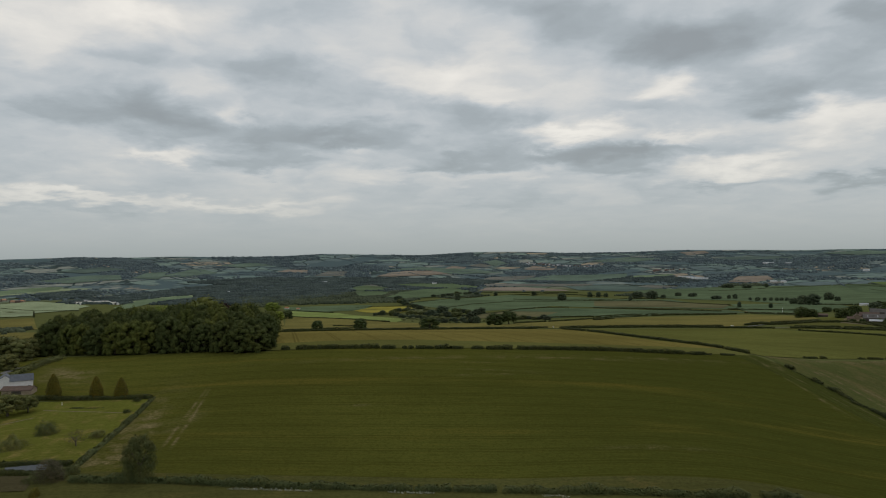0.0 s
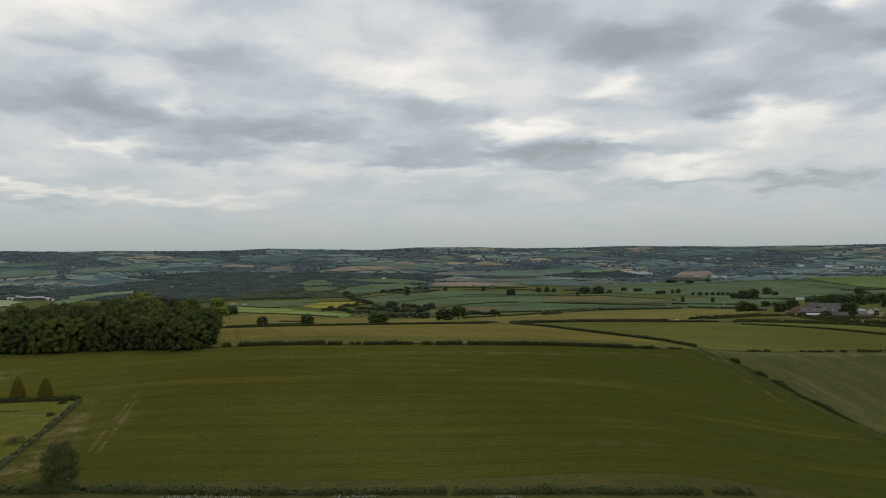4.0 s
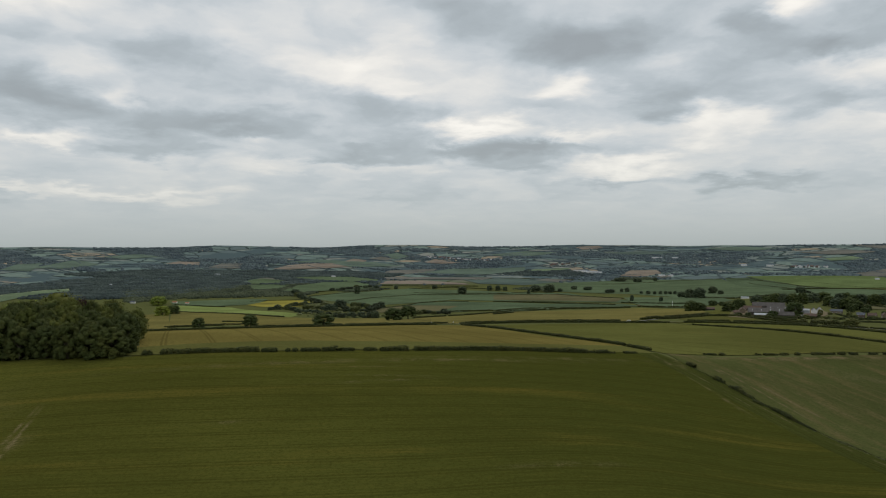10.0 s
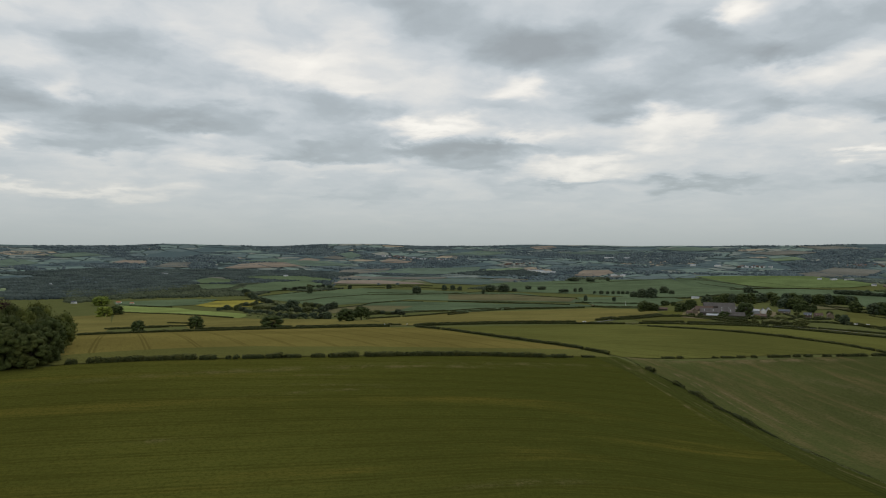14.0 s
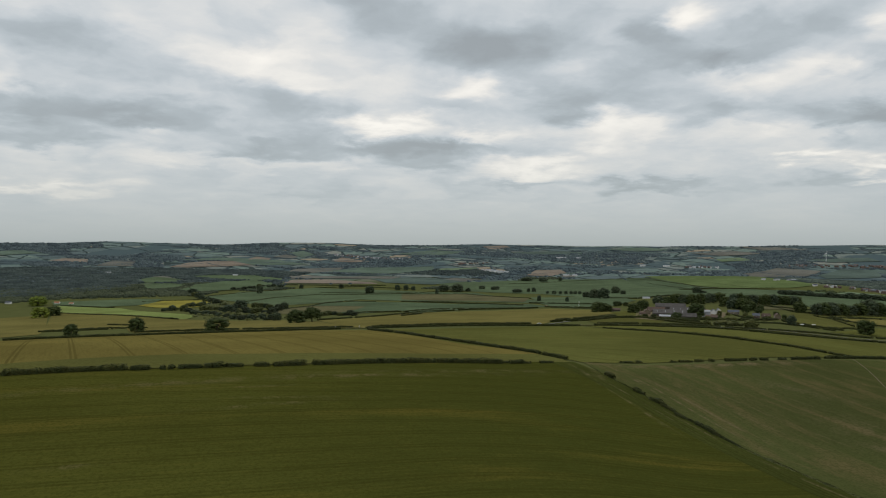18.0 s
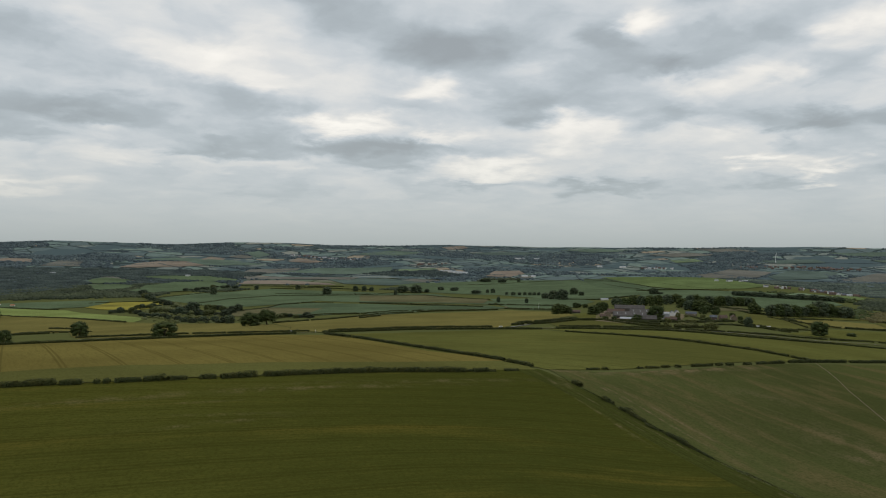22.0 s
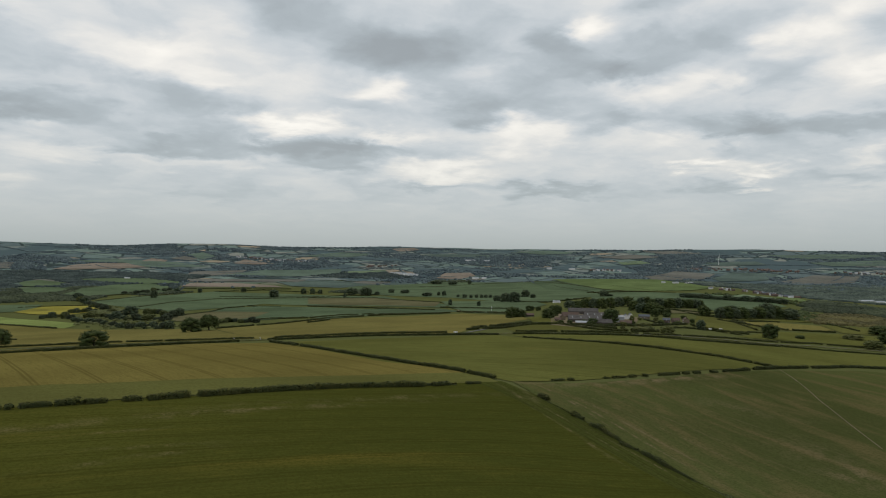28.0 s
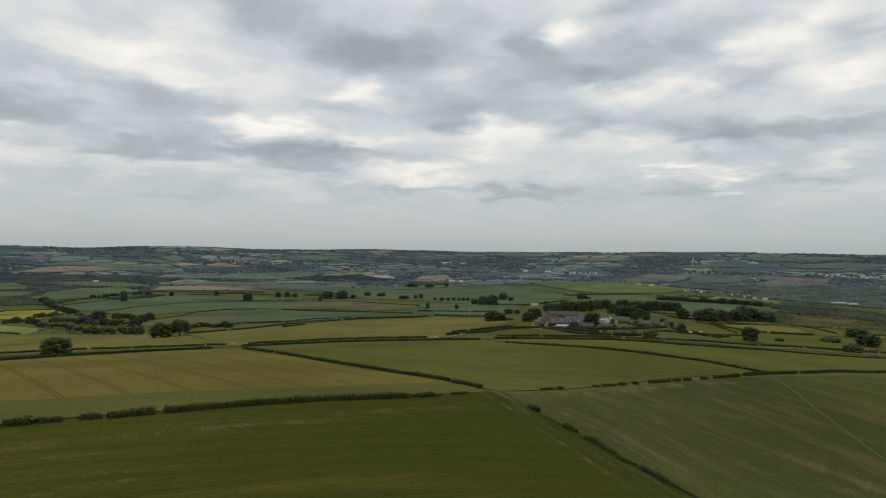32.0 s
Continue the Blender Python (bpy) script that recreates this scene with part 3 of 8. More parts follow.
def trunk_mesh(name, seed, high, thick, wide):
    rng = random.Random(seed)
    bm = bmesh.new()
    limb(bm, (0, 0, -0.4), (0.1, 0, high * 0.4), thick, thick * 0.7, 9)
    for k in range(6):
        a = k * 1.05 + rng.uniform(-0.3, 0.3)
        limb(bm, (0, 0, high * (0.2 + 0.04 * k)), (math.cos(a) * wide * 0.3, math.sin(a) * wide * 0.3, high * rng.uniform(0.5, 0.75)), thick * 0.42, thick * 0.1, 5)
    me = bpy.data.meshes.new(name)
    bm.to_mesh(me)
    bm.free()
    return me


bark = plain("bark", (0.09, 0.075, 0.055), 0.95, 0.3, 1.5)
oak_leaf = leaves("oak_leaf", (0.056, 0.074, 0.024))
wood_leaf = leaves("wood_leaf", (0.092, 0.106, 0.025))
deep_wood_leaf = leaves("deep_wood_leaf", (0.062, 0.076, 0.022))
light_leaf = leaves("young_lime_leaf", (0.16, 0.20, 0.035))
copper_leaf = leaves("copper_beech_leaf", (0.035, 0.018, 0.016))
# leaf colours of distant woods and hedgerows, with bluish haze put in
wood_haze_leaf = canopy("hazy_wood_leaf", (0.098, 0.130, 0.145))
mid_haze_leaf = canopy("hazy_valley_wood_leaf", (0.058, 0.078, 0.076))
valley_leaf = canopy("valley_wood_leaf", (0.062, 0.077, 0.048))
hedge_leaf = leaves("hedge_leaf", (0.052, 0.060, 0.019))
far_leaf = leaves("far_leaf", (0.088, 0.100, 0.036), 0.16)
# woods about the valley village: lightened and blued in place of haze
thicket_haze_leaf = canopy("hazy_thicket_leaf", (0.086, 0.112, 0.096))
brown_leaf = canopy("young_plantation_leaf", (0.115, 0.106, 0.048))
blossom = leaves("cow_parsley_flower", (0.34, 0.34, 0.25), 0.3)
olive_leaf = leaves("olive_leaf", (0.112, 0.118, 0.040))
# trees of the middle distance; their haze is part of this leaf colour
haze_tree_leaf = leaves("hazy_pasture_tree_leaf", (0.066, 0.086, 0.048))
KINDS = {}


def tree(x, y, wide, high, label, leaf=None, name="tree", kind=0, group="", full=False, lobes=30, per_lobe=170, size=0.24, solid=True, billow=False):
    """A broad-leaved tree. Its meshes are shared by all trees of one kind and leaf, at their own width and height."""
    leaf = leaf or oak_leaf
    key = (kind, leaf.name, full, solid, billow)
    if key not in KINDS:
        v, f, cv, cf = billow_crown(60 + kind * 7, 10.0, 9.8, lobes, per_lobe, size, 0.15) if billow or full else lobes_crown(40 + kind * 7, 10.0, 10.0 if full else 8.6, lobes, per_lobe, size, base=0.0 if full else 1.4)
        tri = np.concatenate([f[:, (0, 1, 2)], f[:, (0, 2, 3)]] + ([cf + len(v)] if solid else []))
        crown = mesh_of("crown", np.concatenate([v, cv]), tri)
        crown.materials.append(leaf)
        stem = trunk_mesh("trunk", kind, 10.0, 0.42, 10.0)
        stem.materials.append(bark)
        KINDS[key] = (crown, stem)
    top = empty(name, x, y, (x * 37 + y * 11) % 360, 0.1)
    crown, stem = KINDS[key]
    for nm, me in (("crown", crown), ("trunk", stem)):
        ob = put(nm, me, None, top)
        ob.scale = (wide / 10, wide / 10, high / 10)
    return tagged(top, label, "tree", group)


def along(pts, step):
    """Places every step metres along the line through pts, with the way it runs there."""
    out = []
    for (x0, y0), (x1, y1) in zip(pts, pts[1:]):
        d = math.hypot(x1 - x0, y1 - y0)
        n = max(1, round(d / step))
        for k in range(n):
            out.append((x0 + (x1 - x0) * k / n, y0 + (y1 - y0) * k / n, (x1 - x0) / d, (y1 - y0) / d))
    return out


def hedge(pts, high, wide, label, leaf=None, gaps=0.0, size=0.25, density=66, seed=1, name="hedge", uneven=0.16, group="", kind=""):
    """A hedgerow along pts: a mass of leafy sprays with an uneven top; gaps: the share of it that is missing."""
    rng = np.random.default_rng(seed)
    line = np.array(along(pts, 0.5))
    s = np.arange(len(line)) * 0.5
    ph = rng.uniform(0, 6.28, 4)
    swell = 1 + uneven * (0.5 * np.sin(s / 3.1 + ph[0]) + 0.4 * np.sin(s / 7.7 + ph[1]) + 0.35 * np.sin(s / 1.3 + ph[2]))
    if gaps:
        wave = np.sin(s / 6.3 + ph[3]) + 0.7 * np.sin(s / 2.9 + ph[1]) + 0.5 * np.sin(s / 14.0 + ph[0])
        line, swell = line[wave > np.quantile(wave, gaps)], swell[wave > np.quantile(wave, gaps)]
    n = max(8, int(len(line) * 0.5 * density))
    k = rng.integers(0, len(line), n)
    a = rng.uniform(-0.25, math.pi + 0.25, n)
    h, w = high * swell[k], wide * 0.5 * (0.75 + 0.25 * swell[k])
    rad = rng.uniform(0.82, 1.08, n)
    across = np.sign(np.cos(a)) * np.abs(np.cos(a)) ** 0.6 * w * rad
    up = np.maximum(np.abs(np.sin(a)) ** 0.5 * h * rad, 0.05)
    jit = rng.uniform(-0.4, 0.4, n)
    x = line[k, 0] + line[k, 2] * jit - line[k, 3] * across
    y = line[k, 1] + line[k, 3] * jit + line[k, 2] * across
    c = np.stack([x, y, heights(x, y) + up - 0.1], 1)
    nr = np.stack([-line[k, 3] * np.cos(a), line[k, 2] * np.cos(a), np.sin(a) + 0.2], 1)
    v, f = sprays(rng, c, nr, size)
    # stems and inner growth, low along the middle
    q = line[:: max(1, len(line) // 400)]
    mid = np.stack([q[:, 0], q[:, 1], heights(q[:, 0], q[:, 1]) + high * 0.4], 1)
    v2, f2 = sprays(rng, np.repeat(mid, 3, 0) + rng.normal(0, 0.25, (len(mid) * 3, 3)), rng.normal(0, 1, (len(mid) * 3, 3)), high * 0.42)
    me = mesh_of(name, np.concatenate([v, v2]), np.concatenate([f, f2 + len(v)]))
    return tagged(put(name, me, leaf or hedge_leaf), label, name.replace("_", " "), group, kind)


def conifer(x, y, wide, high, label, leaf, seed, group=""):
    """A dense pointed conifer with upswept golden sprays."""
    rng = np.random.default_rng(seed)
    n = 5200
    f = 1 - np.sqrt(rng.uniform(0, 1, n)) * 0.98
    a = rng.uniform(0, 6.283, n)
    shape = (0.9 - 0.25 * np.clip(0.25 - f, 0, 1) * 4) * (1 - f) ** 0.5
    ribs = 1 + 0.13 * np.sin(a * 7 + seed) * np.sin(f * 19) + rng.normal(0, 0.06, n)
    r = wide * 0.5 * shape * ribs
    c = np.stack([np.cos(a) * r, np.sin(a) * r, 0.4 + f * high * 0.97], 1)
    v, q = sprays(rng, c, np.stack([np.cos(a), np.sin(a), np.full(n, 0.7)], 1), 0.19)
    top = empty("conifer", x, y, seed * 50, 0.1)
    lean = np.repeat(np.linspace(0, 0.96, 9), 14)
    turn = np.tile(np.arange(14) * 2 * math.pi / 14, 9)
    core = wide * 0.36 * (0.9 - np.clip(0.25 - lean, 0, 1)) * (1 - lean) ** 0.5 * rng.uniform(0.88, 1.06, 126)
    cv = np.stack([np.cos(turn) * core, np.sin(turn) * core, 0.4 + lean * high * 0.97], 1)
    ring, side = np.meshgrid(np.arange(8) * 14, np.arange(14), indexing="ij")
    nxt = (side + 1) % 14
    cq = np.stack([ring + side, ring + nxt, ring + 14 + nxt, ring + 14 + side], -1).reshape(-1, 4)
    put("crown", mesh_of("crown", np.concatenate([v, cv]), np.concatenate([q, cq + len(v)])), leaf, top)
    bm = bmesh.new()
    limb(bm, (0, 0, -0.3), (0, 0, high * 0.8), 0.22, 0.05)
    part("trunk", bm, bark, top)
    return tagged(top, label, "conifer", group)


def dome(rng, n, wide, high):
    """n sprays over a rounded crown that reaches the ground."""
    d = rng.normal(0, 1, (n, 3))
    d[:, 2] = np.abs(d[:, 2])
    d /= np.linalg.norm(d, axis=1, keepdims=True)
    lump = 1 + 0.2 * np.sin(d @ rng.normal(0, 5, 3)) + rng.normal(0, 0.07, n)
    return d * lump[:, None] * np.array([wide / 2, wide / 2, high]), d


def shrub(x, y, wide, high, label, leaf, seed, name="shrub", n=700, size=0.14, category="shrub", group=""):
    rng = np.random.default_rng(seed)
    n *= 3
    c, d = dome(rng, n, wide, high * 0.9)
    c = c * rng.uniform(0.55, 1.05, (n, 1)) ** 0.5
    v, q = sprays(rng, c + np.array([0, 0, 0.1]), d, size)
    top = empty(name, x, y, 0, 0.1)
    put("foliage", mesh_of("foliage", v, q), leaf, top)
    bm = bmesh.new()
    for k in range(5):
        limb(bm, (0, 0, -0.2), (math.cos(k * 1.3) * wide * 0.3, math.sin(k * 1.3) * wide * 0.3, high * 0.75), 0.09, 0.02, 5)
    part("trunk", bm, bark, top)
    return tagged(top, label, category, group)


def inside(px, py, poly):
    hit = np.zeros(len(px), bool)
    for (x0, y0), (x1, y1) in zip(poly, poly[1:] + poly[:1]):
        cross = (y0 > py) != (y1 > py)
        hit ^= cross & (px < (x1 - x0) * (py - y0) / ((y1 - y0) or 1e-9) + x0)
    return hit


def woodland(poly, count, wide, high, label, leaf=None, seed=1, blades=12, name="woodland", open_fields=True):
    """A wood seen from afar: many rounded crowns within poly, as one mass."""
    rng = np.random.default_rng(seed)
    xs, ys = [p[0] for p in poly], [p[1] for p in poly]
    x, y = rng.uniform(min(xs), max(xs), count * 12), rng.uniform(min(ys), max(ys), count * 12)
    ok = inside(x, y, poly)
    x, y = x[ok][:count], y[ok][:count]
    if open_fields:
        for clear in FAR_FIELDS:
            ok = ~inside(x, y, list(clear))
            x, y = x[ok], y[ok]
    ragged_edge = 24.0 if count > 600 and not open_fields else 6.0
    x, y = x + rng.normal(0, ragged_edge, len(x)), y + rng.normal(0, ragged_edge, len(y))
    z = heights(x, y)
    return tagged(put(name, crowns(rng, x, y, z, wide, high, blades), leaf or mid_haze_leaf), label, "woodland", kind="stuff")


def crowns(rng, x, y, z, wide, high, blades):
    """Rounded, lumpy crowns, each a closed dome of blades sides and three tiers."""
    n, k = len(x), max(5, blades // 2)
    w, h = wide * rng.uniform(0.9, 1.8, n), high * rng.uniform(0.74, 1.05, n)
    a = np.arange(k) * 2 * np.pi / k
    tiers = ((1.2, 0.0), (1.1, 0.5), (0.68, 0.88))
    v = np.zeros((n, 3 * k + 1, 3))
    for i, (r, f) in enumerate(tiers):
        rad = r * (w / 2)[:, None] * rng.uniform(0.72, 1.22, (n, k))
        v[:, i * k:(i + 1) * k, 0] = rad * np.cos(a + i * 0.4)
        v[:, i * k:(i + 1) * k, 1] = rad * np.sin(a + i * 0.4)
        v[:, i * k:(i + 1) * k, 2] = f * h[:, None] * rng.uniform(0.85, 1.12, (n, k)) - (1.0 if i == 0 else 0.0)
    v[:, -1, 2] = h
    v += np.stack([x, y, z], 1)[:, None, :]
    i, j = np.arange(k), (np.arange(k) + 1) % k
    tri = np.concatenate([t for lo in (0, k) for t in (np.stack([lo + i, lo + j, lo + k + j], 1), np.stack([lo + i, lo + k + j, lo + k + i], 1))] + [np.stack([2 * k + i, 2 * k + j, np.full(k, 3 * k)], 1)])
    f = (np.arange(n)[:, None, None] * (3 * k + 1) + tri[None]).reshape(-1, 3)
    me = mesh_of("crowns", v.reshape(-1, 3), f)
    me.polygons.foreach_set("use_smooth", np.ones(len(f), bool))
    return me


# ---- buildings ----
white_render = plain("white_render", (0.74, 0.73, 0.70), 0.85, 0.06, 0.6)
slate = plain("blue_grey_slate", (0.10, 0.11, 0.13), 0.7, 0.15, 0.8)
brown_tile = plain("brown_roof_tile", (0.120, 0.082, 0.064), 0.9, 0.2, 0.8)
red_tile = plain("orange_pantile", (0.175, 0.122, 0.100), 0.8, 0.2, 0.8)
bright_pantile = plain("bright_pantile", (0.44, 0.22, 0.12), 0.8, 0.15, 0.8)
grey_sheet = plain("weathered_cement_sheet", (0.088, 0.080, 0.074), 0.95, 0.25, 0.25)
pale_sheet = plain("pale_grey_sheet", (0.36, 0.38, 0.40), 0.55, 0.12, 0.25)
cream_sheet = plain("cream_sheet", (0.60, 0.56, 0.49), 0.7, 0.1, 0.25)
stone_wall = masonry("ironstone_wall", (0.19, 0.15, 0.10), (0.23, 0.19, 0.14))
tan_wall = masonry("tan_stone_wall", (0.36, 0.28, 0.19), (0.40, 0.33, 0.25))
brick_wall = masonry("red_brick_wall", (0.150, 0.100, 0.080), (0.19, 0.15, 0.125))
dark_boards = plain("dark_timber_cladding", (0.08, 0.07, 0.06), 0.85, 0.2, 0.8)
white_paint = plain("white_paint", (0.78, 0.78, 0.76), 0.6, 0.05, 0.6)
dark_paint = plain("dark_paint", (0.03, 0.03, 0.035), 0.5, 0.1, 0.8)
galvanised = plain("galvanised_steel", (0.42, 0.43, 0.44), 0.45, 0.1, 1.0, 0.7)
pane_m, pane_nt, pane_b = material("window_glass", 0.08)
pane_b.inputs["Base Color"].default_value = (0.03, 0.035, 0.04, 1)
pane_b.inputs["Specular IOR Level"].default_value = 0.6
cell_m = plain("solar_cell_glass", (0.10, 0.11, 0.12), 0.4, 0.1, 1.0)
roof_glass = plain("grey_roof_light", (0.22, 0.225, 0.23), 0.5, 0.1, 1.0)
SHELLS = {}


def shell(length, width, eaves, ridge, wall_mat, roof_mat):
    """The meshes of a gabled building's wall and roof, shared by buildings of one size."""
    key = (length, width, eaves, ridge, wall_mat.name, roof_mat.name)
    if key not in SHELLS:
        bm = bmesh.new()
        prof = [(-width / 2, -0.6), (width / 2, -0.6), (width / 2, eaves), (0, ridge), (-width / 2, eaves)]
        ends = [[bm.verts.new((s * length / 2, y, z)) for y, z in prof] for s in (-1, 1)]
        for k in range(5):
            bm.faces.new((ends[0][k], ends[1][k], ends[1][(k + 1) % 5], ends[0][(k + 1) % 5]))
        bm.faces.new(ends[0])
        bm.faces.new(ends[1][::-1])
        bmesh.ops.recalc_face_normals(bm, faces=bm.faces[:])
        wall = bpy.data.meshes.new("wall")
        bm.to_mesh(wall)
        bm.free()
        wall.materials.append(wall_mat)
        bm = bmesh.new()
        slope = (ridge - eaves) / (width / 2)
        o, t, l = 0.4, 0.18, length / 2 + 0.3
        for s in (-1, 1):
            a = [(s * (width / 2 + o), eaves - o * slope + 0.03), (0, ridge + 0.03), (0, ridge + 0.03 + t), (s * (width / 2 + o), eaves - o * slope + 0.03 + t)]
            r = [[bm.verts.new((e * l, y, z)) for y, z in a] for e in (-1, 1)]
            for k in range(4):
                bm.faces.new((r[0][k], r[1][k], r[1][(k + 1) % 4], r[0][(k + 1) % 4]))
            bm.faces.new(r[0])
            bm.faces.new(r[1][::-1])
        bmesh.ops.recalc_face_normals(bm, faces=bm.faces[:])
        roof = bpy.data.meshes.new("roof")
        bm.to_mesh(roof)
        bm.free()
        roof.materials.append(roof_mat)
        SHELLS[key] = (wall, roof)
    return SHELLS[key]


def window(parent, x, y, z, w, h, side):
    """A white casement on the wall that faces side (-1 towards the front)."""
    y0, y1 = sorted((y, y + side * 0.09))
    fr = part("window", boxes((x - w / 2, y0, z, x - w / 2 + 0.1, y1, z + h), (x + w / 2 - 0.1, y0, z, x + w / 2, y1, z + h), (x - w / 2 + 0.1, y0, z, x + w / 2 - 0.1, y1, z + 0.1), (x - w / 2 + 0.1, y0, z + h - 0.1, x + w / 2 - 0.1, y1, z + h), (x - 0.04, y0, z + 0.1, x + 0.04, y1, z + h - 0.1)), white_paint, parent)
    y0, y1 = sorted((y, y + side * 0.04))
    part("pane", boxes((x - w / 2 + 0.1, y0, z + 0.1, x - 0.04, y1, z + h - 0.1), (x + 0.04, y0, z + 0.1, x + w / 2 - 0.1, y1, z + h - 0.1)), pane_m, fr)


def building(x, y, turn, length, width, eaves, ridge, wall_mat, roof_mat, label, name="house", category="house", chimneys=0, windows=0, storeys=2, doors=0, group="", z=None, rooflights=0):
    top = empty(name, x, y, turn, z=z)
    wall, roof = shell(length, width, eaves, ridge, wall_mat, roof_mat)
    put("wall", wall, None, top)
    r = put("roof", roof, None, top)
    for k in range(chimneys):
        cx = (length / 2 - 0.6) * (1 if k == 0 else -1)
        c = part("chimney", boxes((cx - 0.4, -0.3, ridge - 0.6, cx + 0.4, 0.3, ridge + 1.1), (cx - 0.46, -0.36, ridge + 1.1, cx + 0.46, 0.36, ridge + 1.22)), brick_wall, r)
    for side in (-1, 1):
        for s in range(storeys if windows else 0):
            for k in range(windows):
                wx = -length / 2 + length * (k + 0.5) / windows
                if s == 0 and doors and k == windows // 2:
                    continue
                window(top, wx, side * (width / 2 + 0.003), 0.9 + 2.6 * s, 1.2, 1.2, side)
    for k in range(doors):
        wide, high = (1.0, 2.05) if windows else (4.0, min(3.6, eaves - 0.4))
        dx = (-length / 2 + length * (windows // 2 + 0.5) / windows) if windows else -length / 2 + length * (k + 0.5) / doors
        y0 = -width / 2 - 0.003
        d = part("door", boxes((dx - wide / 2, y0 - 0.08, 0.0, dx + wide / 2, y0, high)), dark_boards, top)
        part("handle", boxes((dx + wide * 0.3, y0 - 0.14, 1.0, dx + wide * 0.3 + 0.14, y0 - 0.08, 1.06)), galvanised, d)
    for k in range(rooflights):
        rx = -length / 2 + length * (k + 0.5) / rooflights
        sl = (ridge - eaves) / (width / 2)
        bm = bmesh.new()
        a = [(-width * 0.36, eaves + sl * width * 0.14 + 0.22), (-width * 0.14, eaves + sl * width * 0.36 + 0.22)]
        vs = [bm.verts.new((rx + e, yy, zz + d)) for d in (0, 0.06) for e, (yy, zz) in ((-0.5, a[0]), (0.5, a[0]), (0.5, a[1]), (-0.5, a[1]))]
        for f in ((3, 2, 1, 0), (4, 5, 6, 7), (0, 1, 5, 4), (1, 2, 6, 5), (2, 3, 7, 6), (3, 0, 4, 7)):
            bm.faces.new([vs[i] for i in f])
        part("rooflight", bm, roof_glass, r, "grey translucent roof sheet")
    return tagged(top, label, category, group)


def far_houses(line, count, spread, look_alike, label, seed, group):
    """Small houses scattered along a line of places, each with its wall and roof."""
    rng = random.Random(seed)
    pts = along(line, 2.0)
    for k in range(count):
        x, y, *_ = pts[int(rng.random() * len(pts))]
        w, rf = look_alike[k % len(look_alike)]
        size = rng.choice(((9.0, 7.0, 4.8, 7.4), (14.0, 7.5, 4.8, 7.6), (18.0, 8.0, 5.0, 8.0)))
        building(x + rng.uniform(-1, 1) * spread, y + rng.uniform(-1, 1) * spread, rng.uniform(-40, 40) + 90 * (k % 2), *size, w, rf, label, group=group)


def car(x, y, turn, paint, label, van=False):
    top = empty("van" if van else "car", x, y, turn)
    h = 1.9 if van else 1.4
    bm = bmesh.new()
    prof = [(-2.1, 0.35), (2.1, 0.35), (2.15, 0.8), (1.2, 0.95), (0.6, h), (-1.6 if not van else -2.05, h), (-2.1, 0.95)]
    r = [[bm.verts.new((px, s * (0.86 if pz < 1 else 0.72), pz)) for px, pz in prof] for s in (-1, 1)]
    for k in range(len(prof)):
        bm.faces.new((r[0][k], r[1][k], r[1][(k + 1) % len(prof)], r[0][(k + 1) % len(prof)]))
    bm.faces.new(r[0])
    bm.faces.new(r[1][::-1])
    bmesh.ops.recalc_face_normals(bm, faces=bm.faces[:])
    part("body", bm, paint, top)
    for s in (-1, 1):
        part("window", boxes((-1.3, s * 0.8 - 0.02, 1.0, 0.55, s * 0.8 + 0.02, h - 0.12)), pane_m, top)
        for px in (-1.35, 1.35):
            bm = bmesh.new()
            bmesh.ops.create_cone(bm, cap_ends=True, segments=14, radius1=0.33, radius2=0.33, depth=0.22, matrix=pose(px, s * 0.8, 0.33, 90))
            part("wheel", bm, dark_paint, top)
    return tagged(top, label, "van" if van else "car")


def post(x, y, high, thick, mat, label, name="post", board=None):
    top = empty(name, x, y, -25, 0.2)
    bm = bmesh.new()
    limb(bm, (0, 0, 0), (0, 0, high), thick, thick * 0.7, 8)
    part("pole", bm, mat, top)
    if board:
        part("board", boxes((-board[0] / 2, -0.09, high - board[1], board[0] / 2, -0.05, high)), white_paint, top)
    return tagged(top, label, name.replace("_", " "))


def turbine(x, y, hub):
    top = empty("wind_turbine", x, y, 10)
    bm = bmesh.new()
    limb(bm, (0, 0, 0), (0, 0, hub), 1.4, 0.8, 14)
    part("tower", bm, white_paint, top)
    part("nacelle", boxes((-1.4, -3.0, hub - 0.2, 1.4, 4.0, hub + 2.4)), white_paint, top)
    bm = bmesh.new()
    bmesh.ops.create_uvsphere(bm, u_segments=12, v_segments=8, radius=1.5, matrix=pose(0, -3.6, hub + 1.1))
    part("rotor_hub", bm, white_paint, top)
    for k in range(3):
        a = radians(82 + 120 * k)
        bm = bmesh.new()
        l = hub * 0.48
        d, p = Vector((math.cos(a), 0, math.sin(a))), Vector((-math.sin(a), 0, math.cos(a)))
        c = Vector((0, -3.6, hub + 1.1))
        vs = [bm.verts.new(c + d * u * l + p * w + Vector((0, e, 0))) for e in (-0.15, 0.15) for u, w in ((0.03, -0.4), (0.2, -0.9), (1.0, -0.15), (1.0, 0.1), (0.2, 0.5), (0.03, 0.4))]
        bm.faces.new(vs[:6])
        bm.faces.new(vs[6:][::-1])
        for i in range(6):
            bm.faces.new((vs[i], vs[i + 6], vs[(i + 1) % 6 + 6], vs[(i + 1) % 6]))
        part("blade", bm, white_paint, top)
    return tagged(top, "white three-bladed wind turbine above a distant town", "wind turbine")


